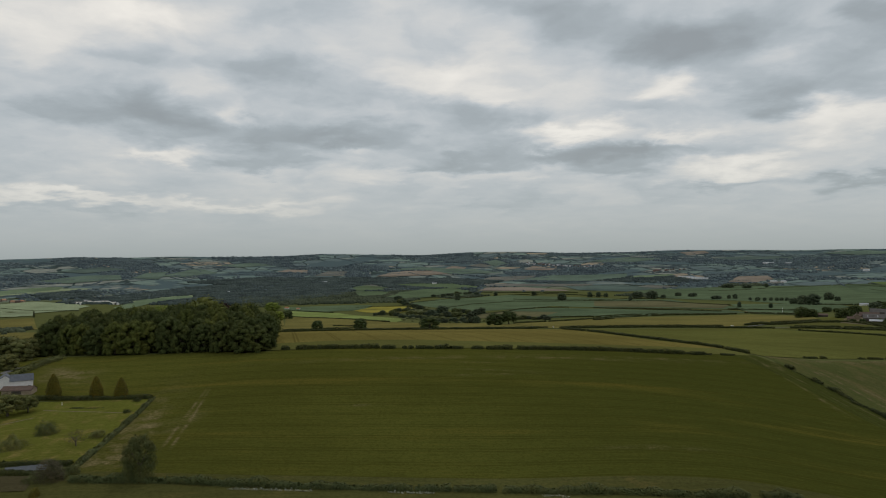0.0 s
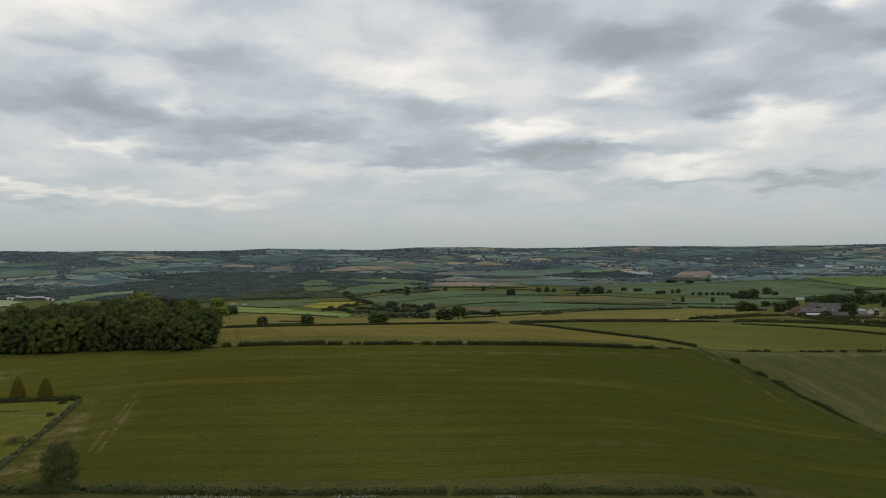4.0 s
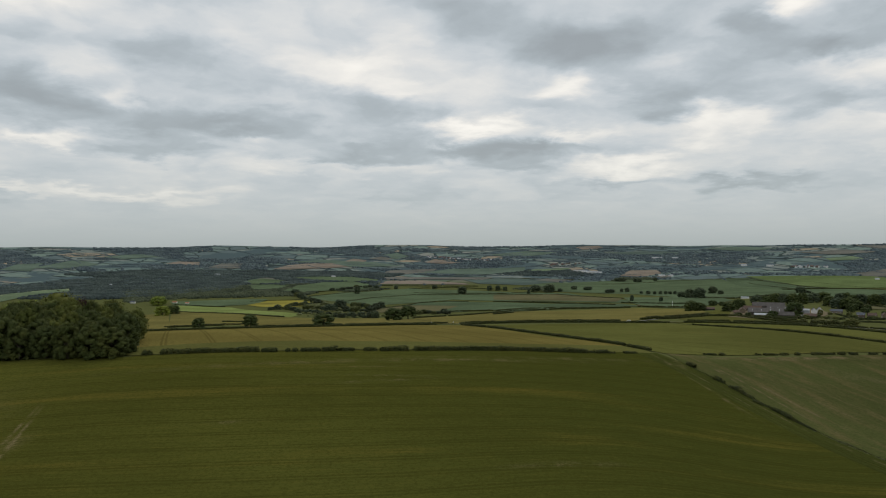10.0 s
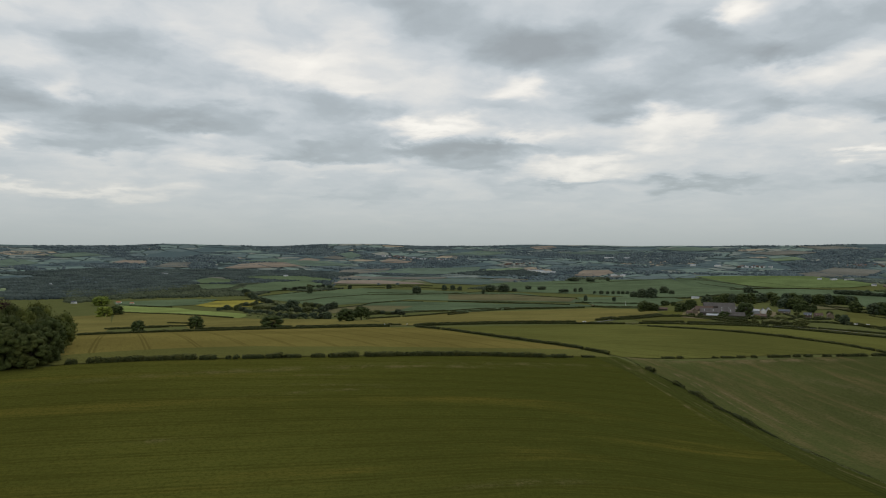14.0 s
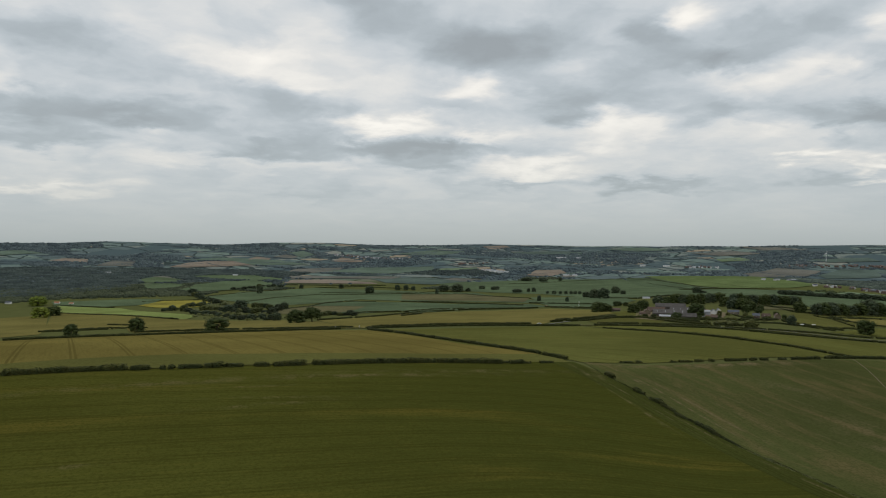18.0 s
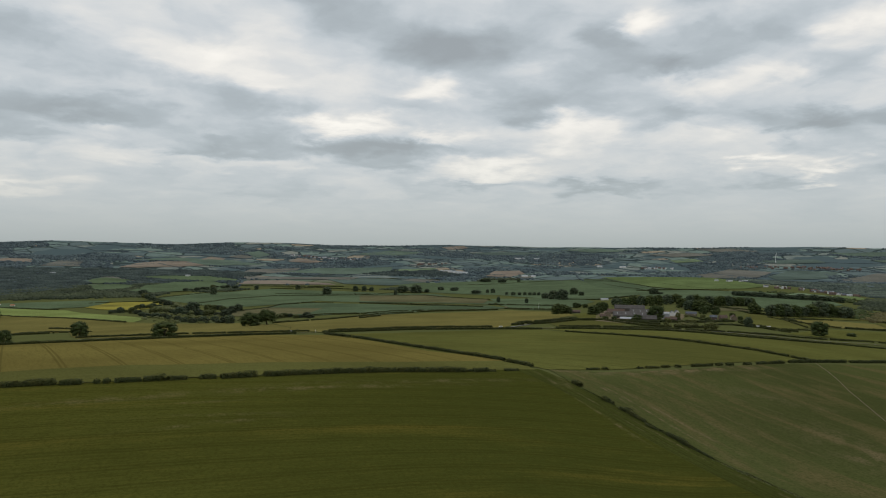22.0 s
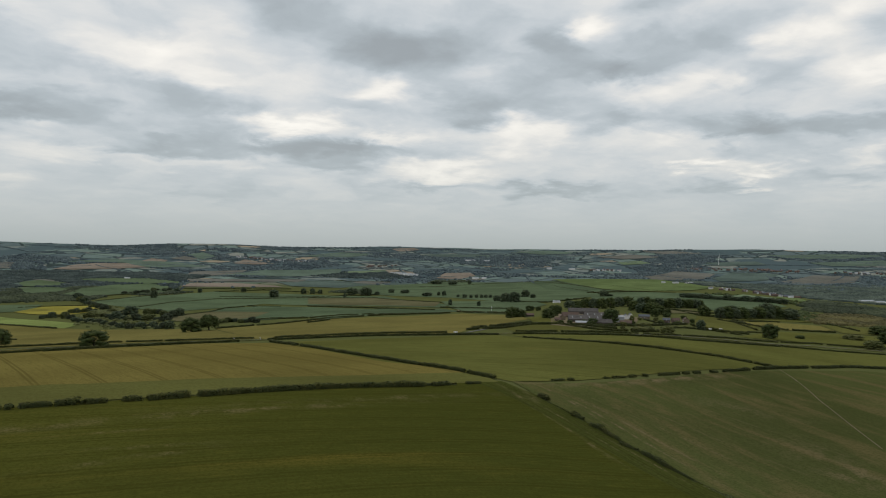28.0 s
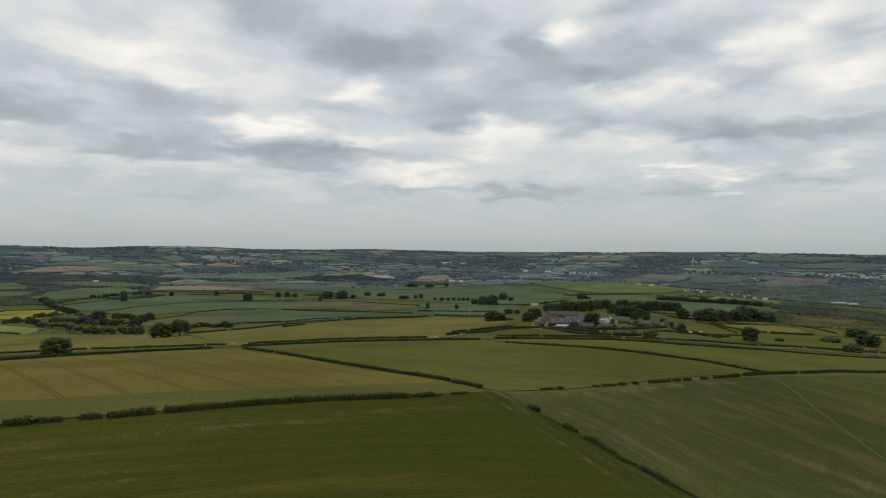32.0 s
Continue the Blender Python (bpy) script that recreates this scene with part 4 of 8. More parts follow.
def scattered_woods(count, seed):
    """The woods, copses and hedgerow trees of the far hills, left open where fields lie."""
    rng = np.random.default_rng(seed)
    d = 2750 + 1970 * np.sqrt(rng.uniform(0, 1, count * 4))
    az = np.radians(rng.uniform(-42, 66, count * 4))
    x, y = d * np.sin(az), d * np.cos(az)
    patch = np.sin(x / 190 + 2 * np.sin(y / 330)) + np.sin(y / 140 + 1.7 * np.sin(x / 260)) + 0.6 * np.sin((x + y) / 70)
    ok = patch > 0.35
    for poly in FIELDS:
        if abs(poly[0][1]) > 900 or abs(poly[0][0]) > 900:
            ok &= ~inside(x, y, list(poly))
    x, y = x[ok][:count], y[ok][:count]
    return tagged(put("far_woodland", crowns(rng, x, y, heights(x, y), 11.0, 7.0, 10), wood_haze_leaf), "woods and hedgerow trees on far hills", "woodland", kind="stuff")


def far_hedgerows(count, seed):
    """Hedgerows with small trees that divide the far hills, mostly along the slopes."""
    rng = np.random.default_rng(seed)
    xs, ys = [], []
    for _ in range(count):
        d, az, l = 2850 + 1850 * math.sqrt(rng.uniform()), radians(rng.uniform(-40, 64)), rng.uniform(90, 420)
        run = az + math.pi / 2 + rng.normal(0, 0.28) + (rng.uniform() < 0.15) * 1.2
        t = np.arange(0, l, 5.0)
        t = t[rng.uniform(0, 1, len(t)) < 0.8]
        bend = rng.normal(0, 0.0012)
        xs.append(d * math.sin(az) + t * math.sin(run) + bend * t * t * math.cos(run))
        ys.append(d * math.cos(az) + t * math.cos(run) - bend * t * t * math.sin(run))
    x, y = np.concatenate(xs), np.concatenate(ys)
    ok = np.hypot(x, y) < 4740
    x, y = x[ok], y[ok]
    return tagged(put("far_hedgerows", crowns(rng, x, y, heights(x, y), 7.5, 4.2, 10), wood_haze_leaf), "dark hedgerows dividing the far hills", "hedgerow", kind="stuff")

# ---- field surfaces ----
WORN_WEST = ((-95.1, 241.5, 14.1, 0.60, 99, 0.75),
             (-99.2, 270.6, 21.2, 0.60, 97, 0.70),
             (-92.2, 240.9, 14.7, 0.60, 99, 0.75),
             (-96.5, 269.2, 19.7, 0.60, 99, 0.65),
             (-107.5, 252.3, 17.0, 3.00, 105, 0.90),
             (-96.8, 255.5, 10.7, 3.50, 81, 0.50),
             (-104.8, 214.2, 11.7, 5.00, 90, 1.00),
             (-180.6, 327.4, 11.3, 6.00, 29, 1.00),
             (-177.5, 328.3, 21.7, 5.00, -43, 0.80),
             (-114.6, 244.9, 47.4, 9.00, 96, 0.50),
             (-35.3, 275.1, 8.0, 1.50, 9, 0.30),
             (19.6, 323.9, 20.0, 1.80, 15, 0.40),
             (72.8, 237.1, 15.5, 2.00, 5, 0.35),
             (65.5, 369.7, 57.0, 3.00, 10, 0.40),
             (-14.8, 351.6, 59.3, 3.00, 12, 0.30),
             (13.2, 346.4, 14.9, 1.20, 11, 0.35),
             (107.8, 385.2, 57.9, 3.00, 10, 0.40),
             (19.8, 331.9, 23.5, 1.50, 4, 0.25),
             (183.4, 358.3, 29.4, 0.70, -84, 0.45),
             (184.9, 341.2, 10.2, 1.60, -89, 0.60),
             (189.6, 353.0, 35.2, 0.70, -77, 0.45))
WORN_HEADLAND = ((190.6, 360.5, 29.2, 0.70, -81, 0.50),
                 (183.1, 394.2, 19.2, 1.20, -93, 0.50),
                 (191.4, 400.6, 18.7, 2.50, -102, 0.40),
                 (203.0, 320.0, 30.0, 0.60, -79, 0.45),
                 (214.0, 262.0, 34.0, 0.70, -78, 0.45))
WORN_EAST = ((213.6, 356.0, 42.6, 0.80, -84, 0.75),
             (220.9, 356.1, 44.4, 0.80, -82, 0.70),
             (234.5, 353.6, 63.4, 0.70, -75, 0.30),
             (249.7, 350.7, 66.8, 0.70, -74, 0.25),
             (282.8, 354.0, 66.6, 0.70, -70, 0.20),
             (207.7, 390.2, 24.7, 0.90, -89, 0.90),
             (279.1, 420.6, 58.1, 5.00, 3, 0.95),
             (283.4, 312.9, 26.1, 14.00, -87, 0.30),
             (296.1, 372.0, 30.3, 8.00, -47, 0.25),
             (283.8, 298.1, 8.3, 14.00, -83, 0.50),
             (204.8, 419.2, 13.6, 4.00, -17, 0.40))
main_crop = crop("dark_cereal", (0.0800, 0.0825, 0.0162), 3, 1.15, 0.36, 0.75, (0.125, 0.104, 0.020), patch_size=20.0, bald=0.07, tram=12.0, tram_at=3.0, tram_k=0.28, worn=WORN_WEST, east_tone=(-50.0, 150.0, (0.0540, 0.0610, 0.0125)))
headland_crop = crop("headland_cereal", (0.054, 0.062, 0.0150), -79.5, 1.3, 0.34, 0.45, (0.105, 0.092, 0.021), patch_size=16.0, bald=0.06, tram=6.0, tram_at=2.0, tram_k=0.25, worn=WORN_HEADLAND)
east_crop = crop("thin_cereal", (0.074, 0.084, 0.027), 98, 1.4, 0.20, 0.62, (0.146, 0.113, 0.050), patch_size=22.0, bald=0.22, thin_at=0.45, worn=WORN_EAST, worn_colour=(0.185, 0.14, 0.078))
olive_crop = crop("ripening_barley", (0.170, 0.141, 0.041), -77, 2.0, 0.3, 0.3, (0.165, 0.135, 0.035), tram=24.0, tram_at=5.0, tram_k=0.48)
green_barley = crop("green_barley", (0.116, 0.120, 0.0334), -32, 2.2, 0.45, 0.5, (0.165, 0.142, 0.040), tram=24.0, tram_at=9.0, tram_k=0.3)
far_barley = crop("far_barley", (0.170, 0.150, 0.049), 10, 4.0, 0.2, 0.4, (0.155, 0.135, 0.05))
margin_grass = crop("margin_grass", (0.116, 0.116, 0.035), 8, 3.0, 0.2, 0.4, (0.12, 0.118, 0.042))
rough_grass = crop("rough_grass", (0.080, 0.080, 0.0251), 8, 2.0, 0.3, 0.6, (0.13, 0.105, 0.035), patch_size=14.0)
garden_grass = crop("garden_grass", (0.120, 0.128, 0.024), 15, 1.2, 0.3, 0.9, (0.20, 0.155, 0.050), patch_size=9.0, thin_at=0.5)
# two greens for middle-distance pastures; some of their blue is painted haze
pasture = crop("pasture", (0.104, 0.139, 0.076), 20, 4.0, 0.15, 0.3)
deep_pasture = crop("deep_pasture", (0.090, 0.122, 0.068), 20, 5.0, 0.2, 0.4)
# pastures under breaks in the cloud: the sunlight is put into these greens
sunlit_pasture = crop("sunlit_pasture", (0.205, 0.250, 0.080), 10, 4.0, 0.15, 0.3)
sunny_pasture = crop("sunny_pasture", (0.128, 0.168, 0.066), 10, 4.0, 0.2, 0.4)
ley = crop("thin_ley", (0.135, 0.125, 0.066), 10, 4.0, 0.2, 0.8, (0.075, 0.095, 0.04), patch_size=60.0)
rape = crop("oilseed_rape", (0.290, 0.255, 0.055), 10, 4.0, 0.3, 0.9, (0.13, 0.125, 0.04), patch_size=120.0)
tan_soil = crop("tan_soil", (0.249, 0.185, 0.1385), 5, 5.0, 0.2, 0.5, (0.27, 0.21, 0.15))
stubble = crop("stubble", (0.228, 0.207, 0.1279), 5, 5.0, 0.3, 0.5, (0.26, 0.23, 0.14))
path_earth = crop("trodden_path", (0.212, 0.175, 0.1120), 60, 1.0, 0.3, 0.4, (0.14, 0.12, 0.05), patch_size=5.0)
scrub = crop("scrubland", (0.080, 0.070, 0.0357), 20, 6.0, 0.3, 0.7, (0.05, 0.055, 0.025))
# distant crops and soils, their colours greyed and blued to carry haze
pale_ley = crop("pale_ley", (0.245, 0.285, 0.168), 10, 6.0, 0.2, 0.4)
hazy_bright = crop("hazy_ley", (0.154, 0.202, 0.1189), 10, 6.0, 0.2, 0.4)
hazy_green = crop("hazy_pasture", (0.124, 0.166, 0.126), 10, 6.0, 0.2, 0.4)
hazy_deep = crop("hazy_dark_pasture", (0.104, 0.138, 0.116), 10, 6.0, 0.2, 0.4)
hazy_tan = crop("hazy_tan_soil", (0.245, 0.205, 0.160), 10, 6.0, 0.3, 0.7, (0.24, 0.20, 0.165), patch_size=80.0)
hazy_straw = crop("hazy_straw", (0.162, 0.160, 0.1373), 10, 6.0, 0.3, 0.7, (0.21, 0.20, 0.15), patch_size=80.0)
road_tar = plain("road_tar", (0.14, 0.135, 0.125), 0.9, 0.15, 0.3)

# ---- near fields ----
field([(-102, 203), (-60, 203), (0, 206), (60, 208), (130, 212), (238, 190), (224, 240), (208, 318), (195, 392), (190, 424), (149, 414), (110, 407), (43, 391), (-5, 380), (-35, 373), (-86, 366), (-92, 364), (-160, 372), (-225, 385), (-240, 376), (-209.5, 326.4), (-190.0, 295.8), (-160.8, 291.1), (-120.5, 284.6), (-113.4, 233.4), (-109.5, 197.9)], main_crop, 'dark green young cereal field with faint drill rows', fine=9, lift=0.25)
field([(190, 423), (194.5, 392), (207.5, 318), (223.5, 240), (237.5, 190.5), (221, 194), (208, 240), (192, 318), (179, 388), (174, 419)], headland_crop, 'dark cereal headland drilled along the field boundary', name='headland', fine=9, lift=0.31)
field([(-420, 20), (-200, -260), (200, -260), (420, 20), (300, 150), (239, 191), (130, 214), (60, 210), (0, 208), (-60, 205), (-102, 205), (-330, 153)], rough_grass, 'rough grass field beyond a flowering hedge', name='meadow', fine=11, lift=0.35)
field([(196, 424), (194, 392), (208, 318), (224, 240), (239, 190), (320, 140), (600, 60), (760, 250), (620, 430), (500, 452), (405, 440), (300, 425), (228, 420)], east_crop, 'thin brownish-green cereal field with wheel tracks', fine=11, lift=0.25)
field([(-11, 419), (46, 434), (119, 437), (178, 447), (187, 430), (187, 422), (149, 415), (110, 410), (43, 393), (-6, 381)], margin_grass, 'pale green grass strip beside the hedge', name='grass_margin', lift=0.35, fine=10)
field([(-260, 445), (-90, 366), (-36, 374), (0, 381), (2, 422), (-12, 422), (-50, 407), (-95, 389), (-140, 440)], margin_grass, 'pale green grass strip beside the hedge', name='grass_margin', lift=0.38, fine=10)
field([(-11, 419), (46, 434), (119, 437), (178, 447), (182, 449), (165, 484), (143, 567), (117, 688), (65, 716), (-11, 689), (-42, 665), (-60, 735), (-128, 690), (-180, 640), (-170, 520), (-95, 386)], olive_crop, 'ripening olive barley field with dark wheel tracks', lift=0.27, fine=12)
field([(120, 694), (295, 702), (328, 688), (331, 652), (366, 580), (394, 524), (407, 495), (411, 448), (236, 426), (195, 424), (191, 430), (152, 502)], green_barley, 'olive green barley field with drill lines', lift=0.28, fine=14)
field([(336, 691), (413, 675), (540, 659), (745, 689), (852, 645), (654, 522), (416, 449), (413, 474), (400, 522), (372, 580), (338, 650)], green_barley, 'long olive barley field beside the lane', lift=0.16)
field([(116, 1147), (310, 1297), (555, 1254), (574, 1083), (519, 957), (358, 806), (304, 732), (124, 764)], far_barley, 'domed olive barley field')
field([(-231, 1569), (-142, 1455), (45, 1155), (113, 1113), (124, 777), (47, 800), (-18, 783), (-56, 777), (-91, 784)], far_barley, 'olive barley field behind the lane hedge')
field([(-438, 1912), (-306, 1826), (-93, 1329), (73, 1196), (60, 990), (-138, 1160), (-260, 1133)], far_barley, 'olive barley field behind the lane hedge', lift=0.3)
field([(-501, 2213), (-314, 2077), (-79, 1484), (-96, 1378), (-449, 1983)], sunlit_pasture, 'sunlit bright green pasture', lift=0.3)
field([(-543, 2330), (-320, 2372), (-242, 2363), (-259, 2183), (-396, 2151), (-507, 2214)], pasture, 'pale green pasture beside scrub', lift=0.3)
field([(-284, 2167), (-236, 2304), (-76, 2304), (-82, 2129), (-138, 1982), (-229, 2070)], rape, 'yellow oilseed rape field in flower', lift=0.4)
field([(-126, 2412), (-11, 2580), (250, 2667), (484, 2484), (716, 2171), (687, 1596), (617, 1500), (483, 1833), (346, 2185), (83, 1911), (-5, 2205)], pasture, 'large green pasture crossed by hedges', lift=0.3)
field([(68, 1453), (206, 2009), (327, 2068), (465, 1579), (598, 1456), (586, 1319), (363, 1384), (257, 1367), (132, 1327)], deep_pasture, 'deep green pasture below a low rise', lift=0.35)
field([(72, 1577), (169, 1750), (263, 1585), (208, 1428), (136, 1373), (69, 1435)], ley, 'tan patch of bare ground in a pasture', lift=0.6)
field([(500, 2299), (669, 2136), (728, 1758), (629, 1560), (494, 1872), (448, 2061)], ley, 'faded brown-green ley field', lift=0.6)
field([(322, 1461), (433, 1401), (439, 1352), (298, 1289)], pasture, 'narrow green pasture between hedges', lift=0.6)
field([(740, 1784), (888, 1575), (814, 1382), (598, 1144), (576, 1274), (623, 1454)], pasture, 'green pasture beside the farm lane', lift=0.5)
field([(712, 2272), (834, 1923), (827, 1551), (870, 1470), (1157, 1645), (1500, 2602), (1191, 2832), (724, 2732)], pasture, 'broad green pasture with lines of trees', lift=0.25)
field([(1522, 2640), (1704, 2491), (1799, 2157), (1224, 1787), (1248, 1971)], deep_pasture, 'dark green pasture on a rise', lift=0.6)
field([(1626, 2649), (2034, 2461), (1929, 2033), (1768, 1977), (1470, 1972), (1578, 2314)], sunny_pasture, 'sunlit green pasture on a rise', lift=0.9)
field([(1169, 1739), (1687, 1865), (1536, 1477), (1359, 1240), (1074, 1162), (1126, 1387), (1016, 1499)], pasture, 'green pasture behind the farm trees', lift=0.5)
field([(534, 990), (572, 1013), (526, 889), (488, 838), (479, 876)], green_barley, 'yellow-green paddock beside the farm', lift=0.4)
field([(385, 779), (442, 827), (474, 805), (475, 762), (431, 709), (363, 717)], margin_grass, 'small green paddock behind a hedge', lift=0.3)
field([(959, 1196), (1029, 1193), (979, 1111), (896, 1094)], ley, 'small tan plot behind the farm', lift=0.5)
field([(918, 1054), (1003, 1026), (874, 876), (733, 807), (766, 903)], margin_grass, 'dark green paddock beside the farm cottages', lift=0.3)
field([(920, 979), (1019, 980), (1065, 927), (1020, 863), (911, 888)], far_barley, 'pale olive strip field', lift=0.4)
field([(886, 866), (1003, 832), (1045, 765), (931, 694), (825, 752), (718, 774)], green_barley, 'green paddock beside the lane', lift=0.3)
field([(982, 1032), (1111, 1021), (1104, 969), (1036, 994)], green_barley, 'narrow green paddock', lift=0.5)
field([(1081, 940), (1130, 882), (1134, 821), (1074, 784), (1008, 844)], margin_grass, 'dark green paddock beside scrub', lift=0.4)

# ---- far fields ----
field([(146, 2852), (184, 2948), (333, 2922), (478, 2779), (497, 2712)], hazy_tan, 'tan bare field among woods', lift=0.8)
field([(178, 3235), (220, 3405), (475, 3526), (427, 3342), (298, 3221)], hazy_straw, 'pale straw-coloured field', lift=0.8)
field([(172, 3108), (433, 3039), (665, 3054), (588, 2906), (187, 3004)], hazy_straw, 'stubble field in a haze-tinted colour', lift=0.8)
field([(-353, 3586), (-282, 3737), (-196, 3792), (-55, 3794), (29, 3615), (-94, 3556)], hazy_tan, 'tan bare field on a rise', lift=0.8)
field([(-340, 3869), (-85, 3987), (170, 3903), (313, 3686), (41, 3590), (-68, 3819)], hazy_green, 'green hillside field', lift=0.8)
field([(4, 3920), (56, 4084), (134, 4011), (118, 3891)], hazy_tan, 'small tan field on a hillside', lift=0.8)
field([(150, 4098), (224, 4205), (289, 4099), (241, 3996)], hazy_straw, 'straw-coloured hillside field', lift=0.8)
field([(242, 4277), (335, 4352), (393, 4147), (313, 4045)], hazy_green, 'small green hillside field', lift=0.8)
field([(448, 3845), (521, 3988), (645, 3761), (535, 3775)], hazy_tan, 'tan field beside a village', lift=0.8)
field([(302, 3272), (552, 3523), (918, 3457), (876, 3302), (572, 3187)], hazy_green, 'green field below a village', lift=0.8)
field([(-152, 2797), (-72, 2944), (48, 2916), (91, 2731), (-108, 2621)], hazy_deep, 'dark green field in a wood', lift=0.8)
field([(-351, 3091), (-248, 3024), (-267, 2960), (-337, 2980)], hazy_straw, 'pale clearing in the woods', lift=0.8)
field([(505, 2935), (755, 3031), (879, 2794), (695, 2622), (534, 2742)], hazy_deep, 'grey-green field below woods', lift=0.8)
field([(757, 2855), (893, 2994), (986, 2894), (823, 2762)], hazy_straw, 'brown field edge below woods', lift=0.8)
field([(935, 3365), (1108, 3333), (1083, 3258), (876, 3302)], hazy_bright, 'pale green field by a wood', lift=0.8)
field([(1492, 4359), (1657, 4385), (1653, 4272), (1501, 4224)], hazy_tan, 'tan hillside field', lift=0.8)
field([(1225, 2973), (1332, 3124), (1455, 3104), (1414, 2960), (1296, 2886)], hazy_tan, 'bare tan quarry ground', lift=0.8)
field([(1346, 2877), (1418, 2881), (1380, 2805), (1330, 2815)], hazy_straw, 'pale yard among trees', lift=0.8)
field([(2140, 2681), (2435, 2803), (2514, 2618), (2304, 2476), (1968, 2385)], hazy_straw, 'pale grey-brown field by a town', lift=0.8)
field([(2387, 2509), (2617, 2612), (2735, 2450), (2519, 2324), (2250, 2322)], hazy_deep, 'green field by a town', lift=0.8)
field([(2520, 2265), (2822, 2336), (2939, 2196), (2750, 2087), (2475, 2115)], hazy_straw, 'pale grey-brown field by a town', lift=0.8)
field([(3304, 3017), (3605, 2843), (3756, 2608), (3476, 2676), (3291, 2888)], hazy_green, 'pale hillside fields', lift=0.8)
field([(3228, 2691), (3564, 2543), (3639, 2386), (3519, 2311), (3177, 2518)], hazy_green, 'green hillside field', lift=0.8)
field([(2479, 3526), (2783, 3538), (2826, 3333), (2548, 3348)], hazy_straw, 'pale straw-coloured hillside field', lift=0.8)
field([(2939, 3676), (3059, 3496), (3096, 3292), (2925, 3446)], hazy_straw, 'pale hillside field', lift=0.8)
field([(2412, 3224), (2571, 3227), (2529, 3082), (2380, 3133)], hazy_bright, 'pale green hillside field', lift=0.8)
field([(2152, 3979), (2441, 3970), (2561, 3761), (2276, 3772)], hazy_green, 'green hillside field', lift=0.8)
field([(2784, 2971), (3044, 2862), (2962, 2715), (2740, 2806)], hazy_deep, 'green hillside field', lift=0.8)
field([(846, 4036), (1142, 4297), (1315, 4160), (1041, 3920)], hazy_green, 'green hillside field', lift=0.8)
field([(1576, 4076), (1910, 3972), (1958, 3837), (1653, 3906)], hazy_deep, 'green hillside field', lift=0.8)
# the sunlight on this strip is only its brighter field colour
field([(1782, 1765), (1674, 1521), (1462, 1412), (1513, 1575)], hazy_bright, 'sunlit green strip below the wood', lift=0.8)
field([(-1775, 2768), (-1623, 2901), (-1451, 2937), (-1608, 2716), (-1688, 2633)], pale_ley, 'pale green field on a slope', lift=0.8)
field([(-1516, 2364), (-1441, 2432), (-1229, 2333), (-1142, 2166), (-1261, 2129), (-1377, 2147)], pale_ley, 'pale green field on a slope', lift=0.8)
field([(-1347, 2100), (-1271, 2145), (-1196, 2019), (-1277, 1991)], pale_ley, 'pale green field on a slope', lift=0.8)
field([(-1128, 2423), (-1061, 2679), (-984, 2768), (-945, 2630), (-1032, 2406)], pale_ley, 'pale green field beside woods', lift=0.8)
field([(-1853, 3130), (-1767, 3409), (-1631, 3504), (-1548, 3326), (-1681, 3095)], hazy_green, 'grey-green hillside field', lift=0.8)
field([(-1534, 3386), (-1559, 3639), (-1468, 3709), (-1404, 3405)], hazy_green, 'green hillside field', lift=0.8)
field([(-1450, 3517), (-1377, 3880), (-1204, 3690), (-1306, 3516)], hazy_green, 'green hillside field', lift=0.8)
field([(-915, 3803), (-882, 3932), (-766, 3916), (-740, 3780)], hazy_tan, 'tan bare field among woods', lift=0.8)
field([(-684, 3646), (-646, 3863), (-533, 3851), (-520, 3648)], hazy_straw, 'pale straw-coloured field', lift=0.8)
field([(-375, 3168), (-328, 3223), (-206, 2970), (-281, 2999)], hazy_straw, 'pale clearing in the woods', lift=0.8)
field([(-427, 2991), (-375, 3168), (-226, 2918), (-342, 2885)], hazy_deep, 'dark green field in a wood', lift=0.8)
field([(-1302, 4041), (-1156, 4232), (-1031, 4145), (-1174, 3943)], hazy_green, 'green hillside field', lift=0.8)
field([(-1966, 3515), (-1869, 3784), (-1700, 3753), (-1812, 3494)], hazy_deep, 'green hillside field', lift=0.8)

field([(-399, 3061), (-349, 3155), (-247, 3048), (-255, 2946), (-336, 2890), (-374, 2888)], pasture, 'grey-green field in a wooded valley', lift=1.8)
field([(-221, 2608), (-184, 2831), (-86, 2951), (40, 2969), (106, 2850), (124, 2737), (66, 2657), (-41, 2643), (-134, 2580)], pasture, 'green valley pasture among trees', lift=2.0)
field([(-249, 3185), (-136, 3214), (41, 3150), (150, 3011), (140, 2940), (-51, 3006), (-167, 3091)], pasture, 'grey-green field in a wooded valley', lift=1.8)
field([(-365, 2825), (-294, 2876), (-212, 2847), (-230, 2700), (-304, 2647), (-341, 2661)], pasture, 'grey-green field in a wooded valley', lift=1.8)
field([(-82, 2843), (-19, 2878), (11, 2802), (-44, 2739)], hazy_deep, 'dark green field in a wood', lift=1.1)

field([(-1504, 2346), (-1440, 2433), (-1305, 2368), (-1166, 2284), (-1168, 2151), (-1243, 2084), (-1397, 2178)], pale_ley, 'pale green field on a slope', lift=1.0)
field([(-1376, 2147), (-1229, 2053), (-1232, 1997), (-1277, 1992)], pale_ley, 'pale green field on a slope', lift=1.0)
field([(-1070, 2240), (-1100, 2519), (-1018, 2739), (-961, 2674), (-1016, 2369), (-1013, 2175)], hazy_bright, 'grey-green hillside field', lift=1.0)
field([(-1811, 2826), (-1727, 2918), (-1630, 2967), (-1590, 2860), (-1667, 2741), (-1713, 2672)], hazy_bright, 'pale green field on a slope', lift=1.0)
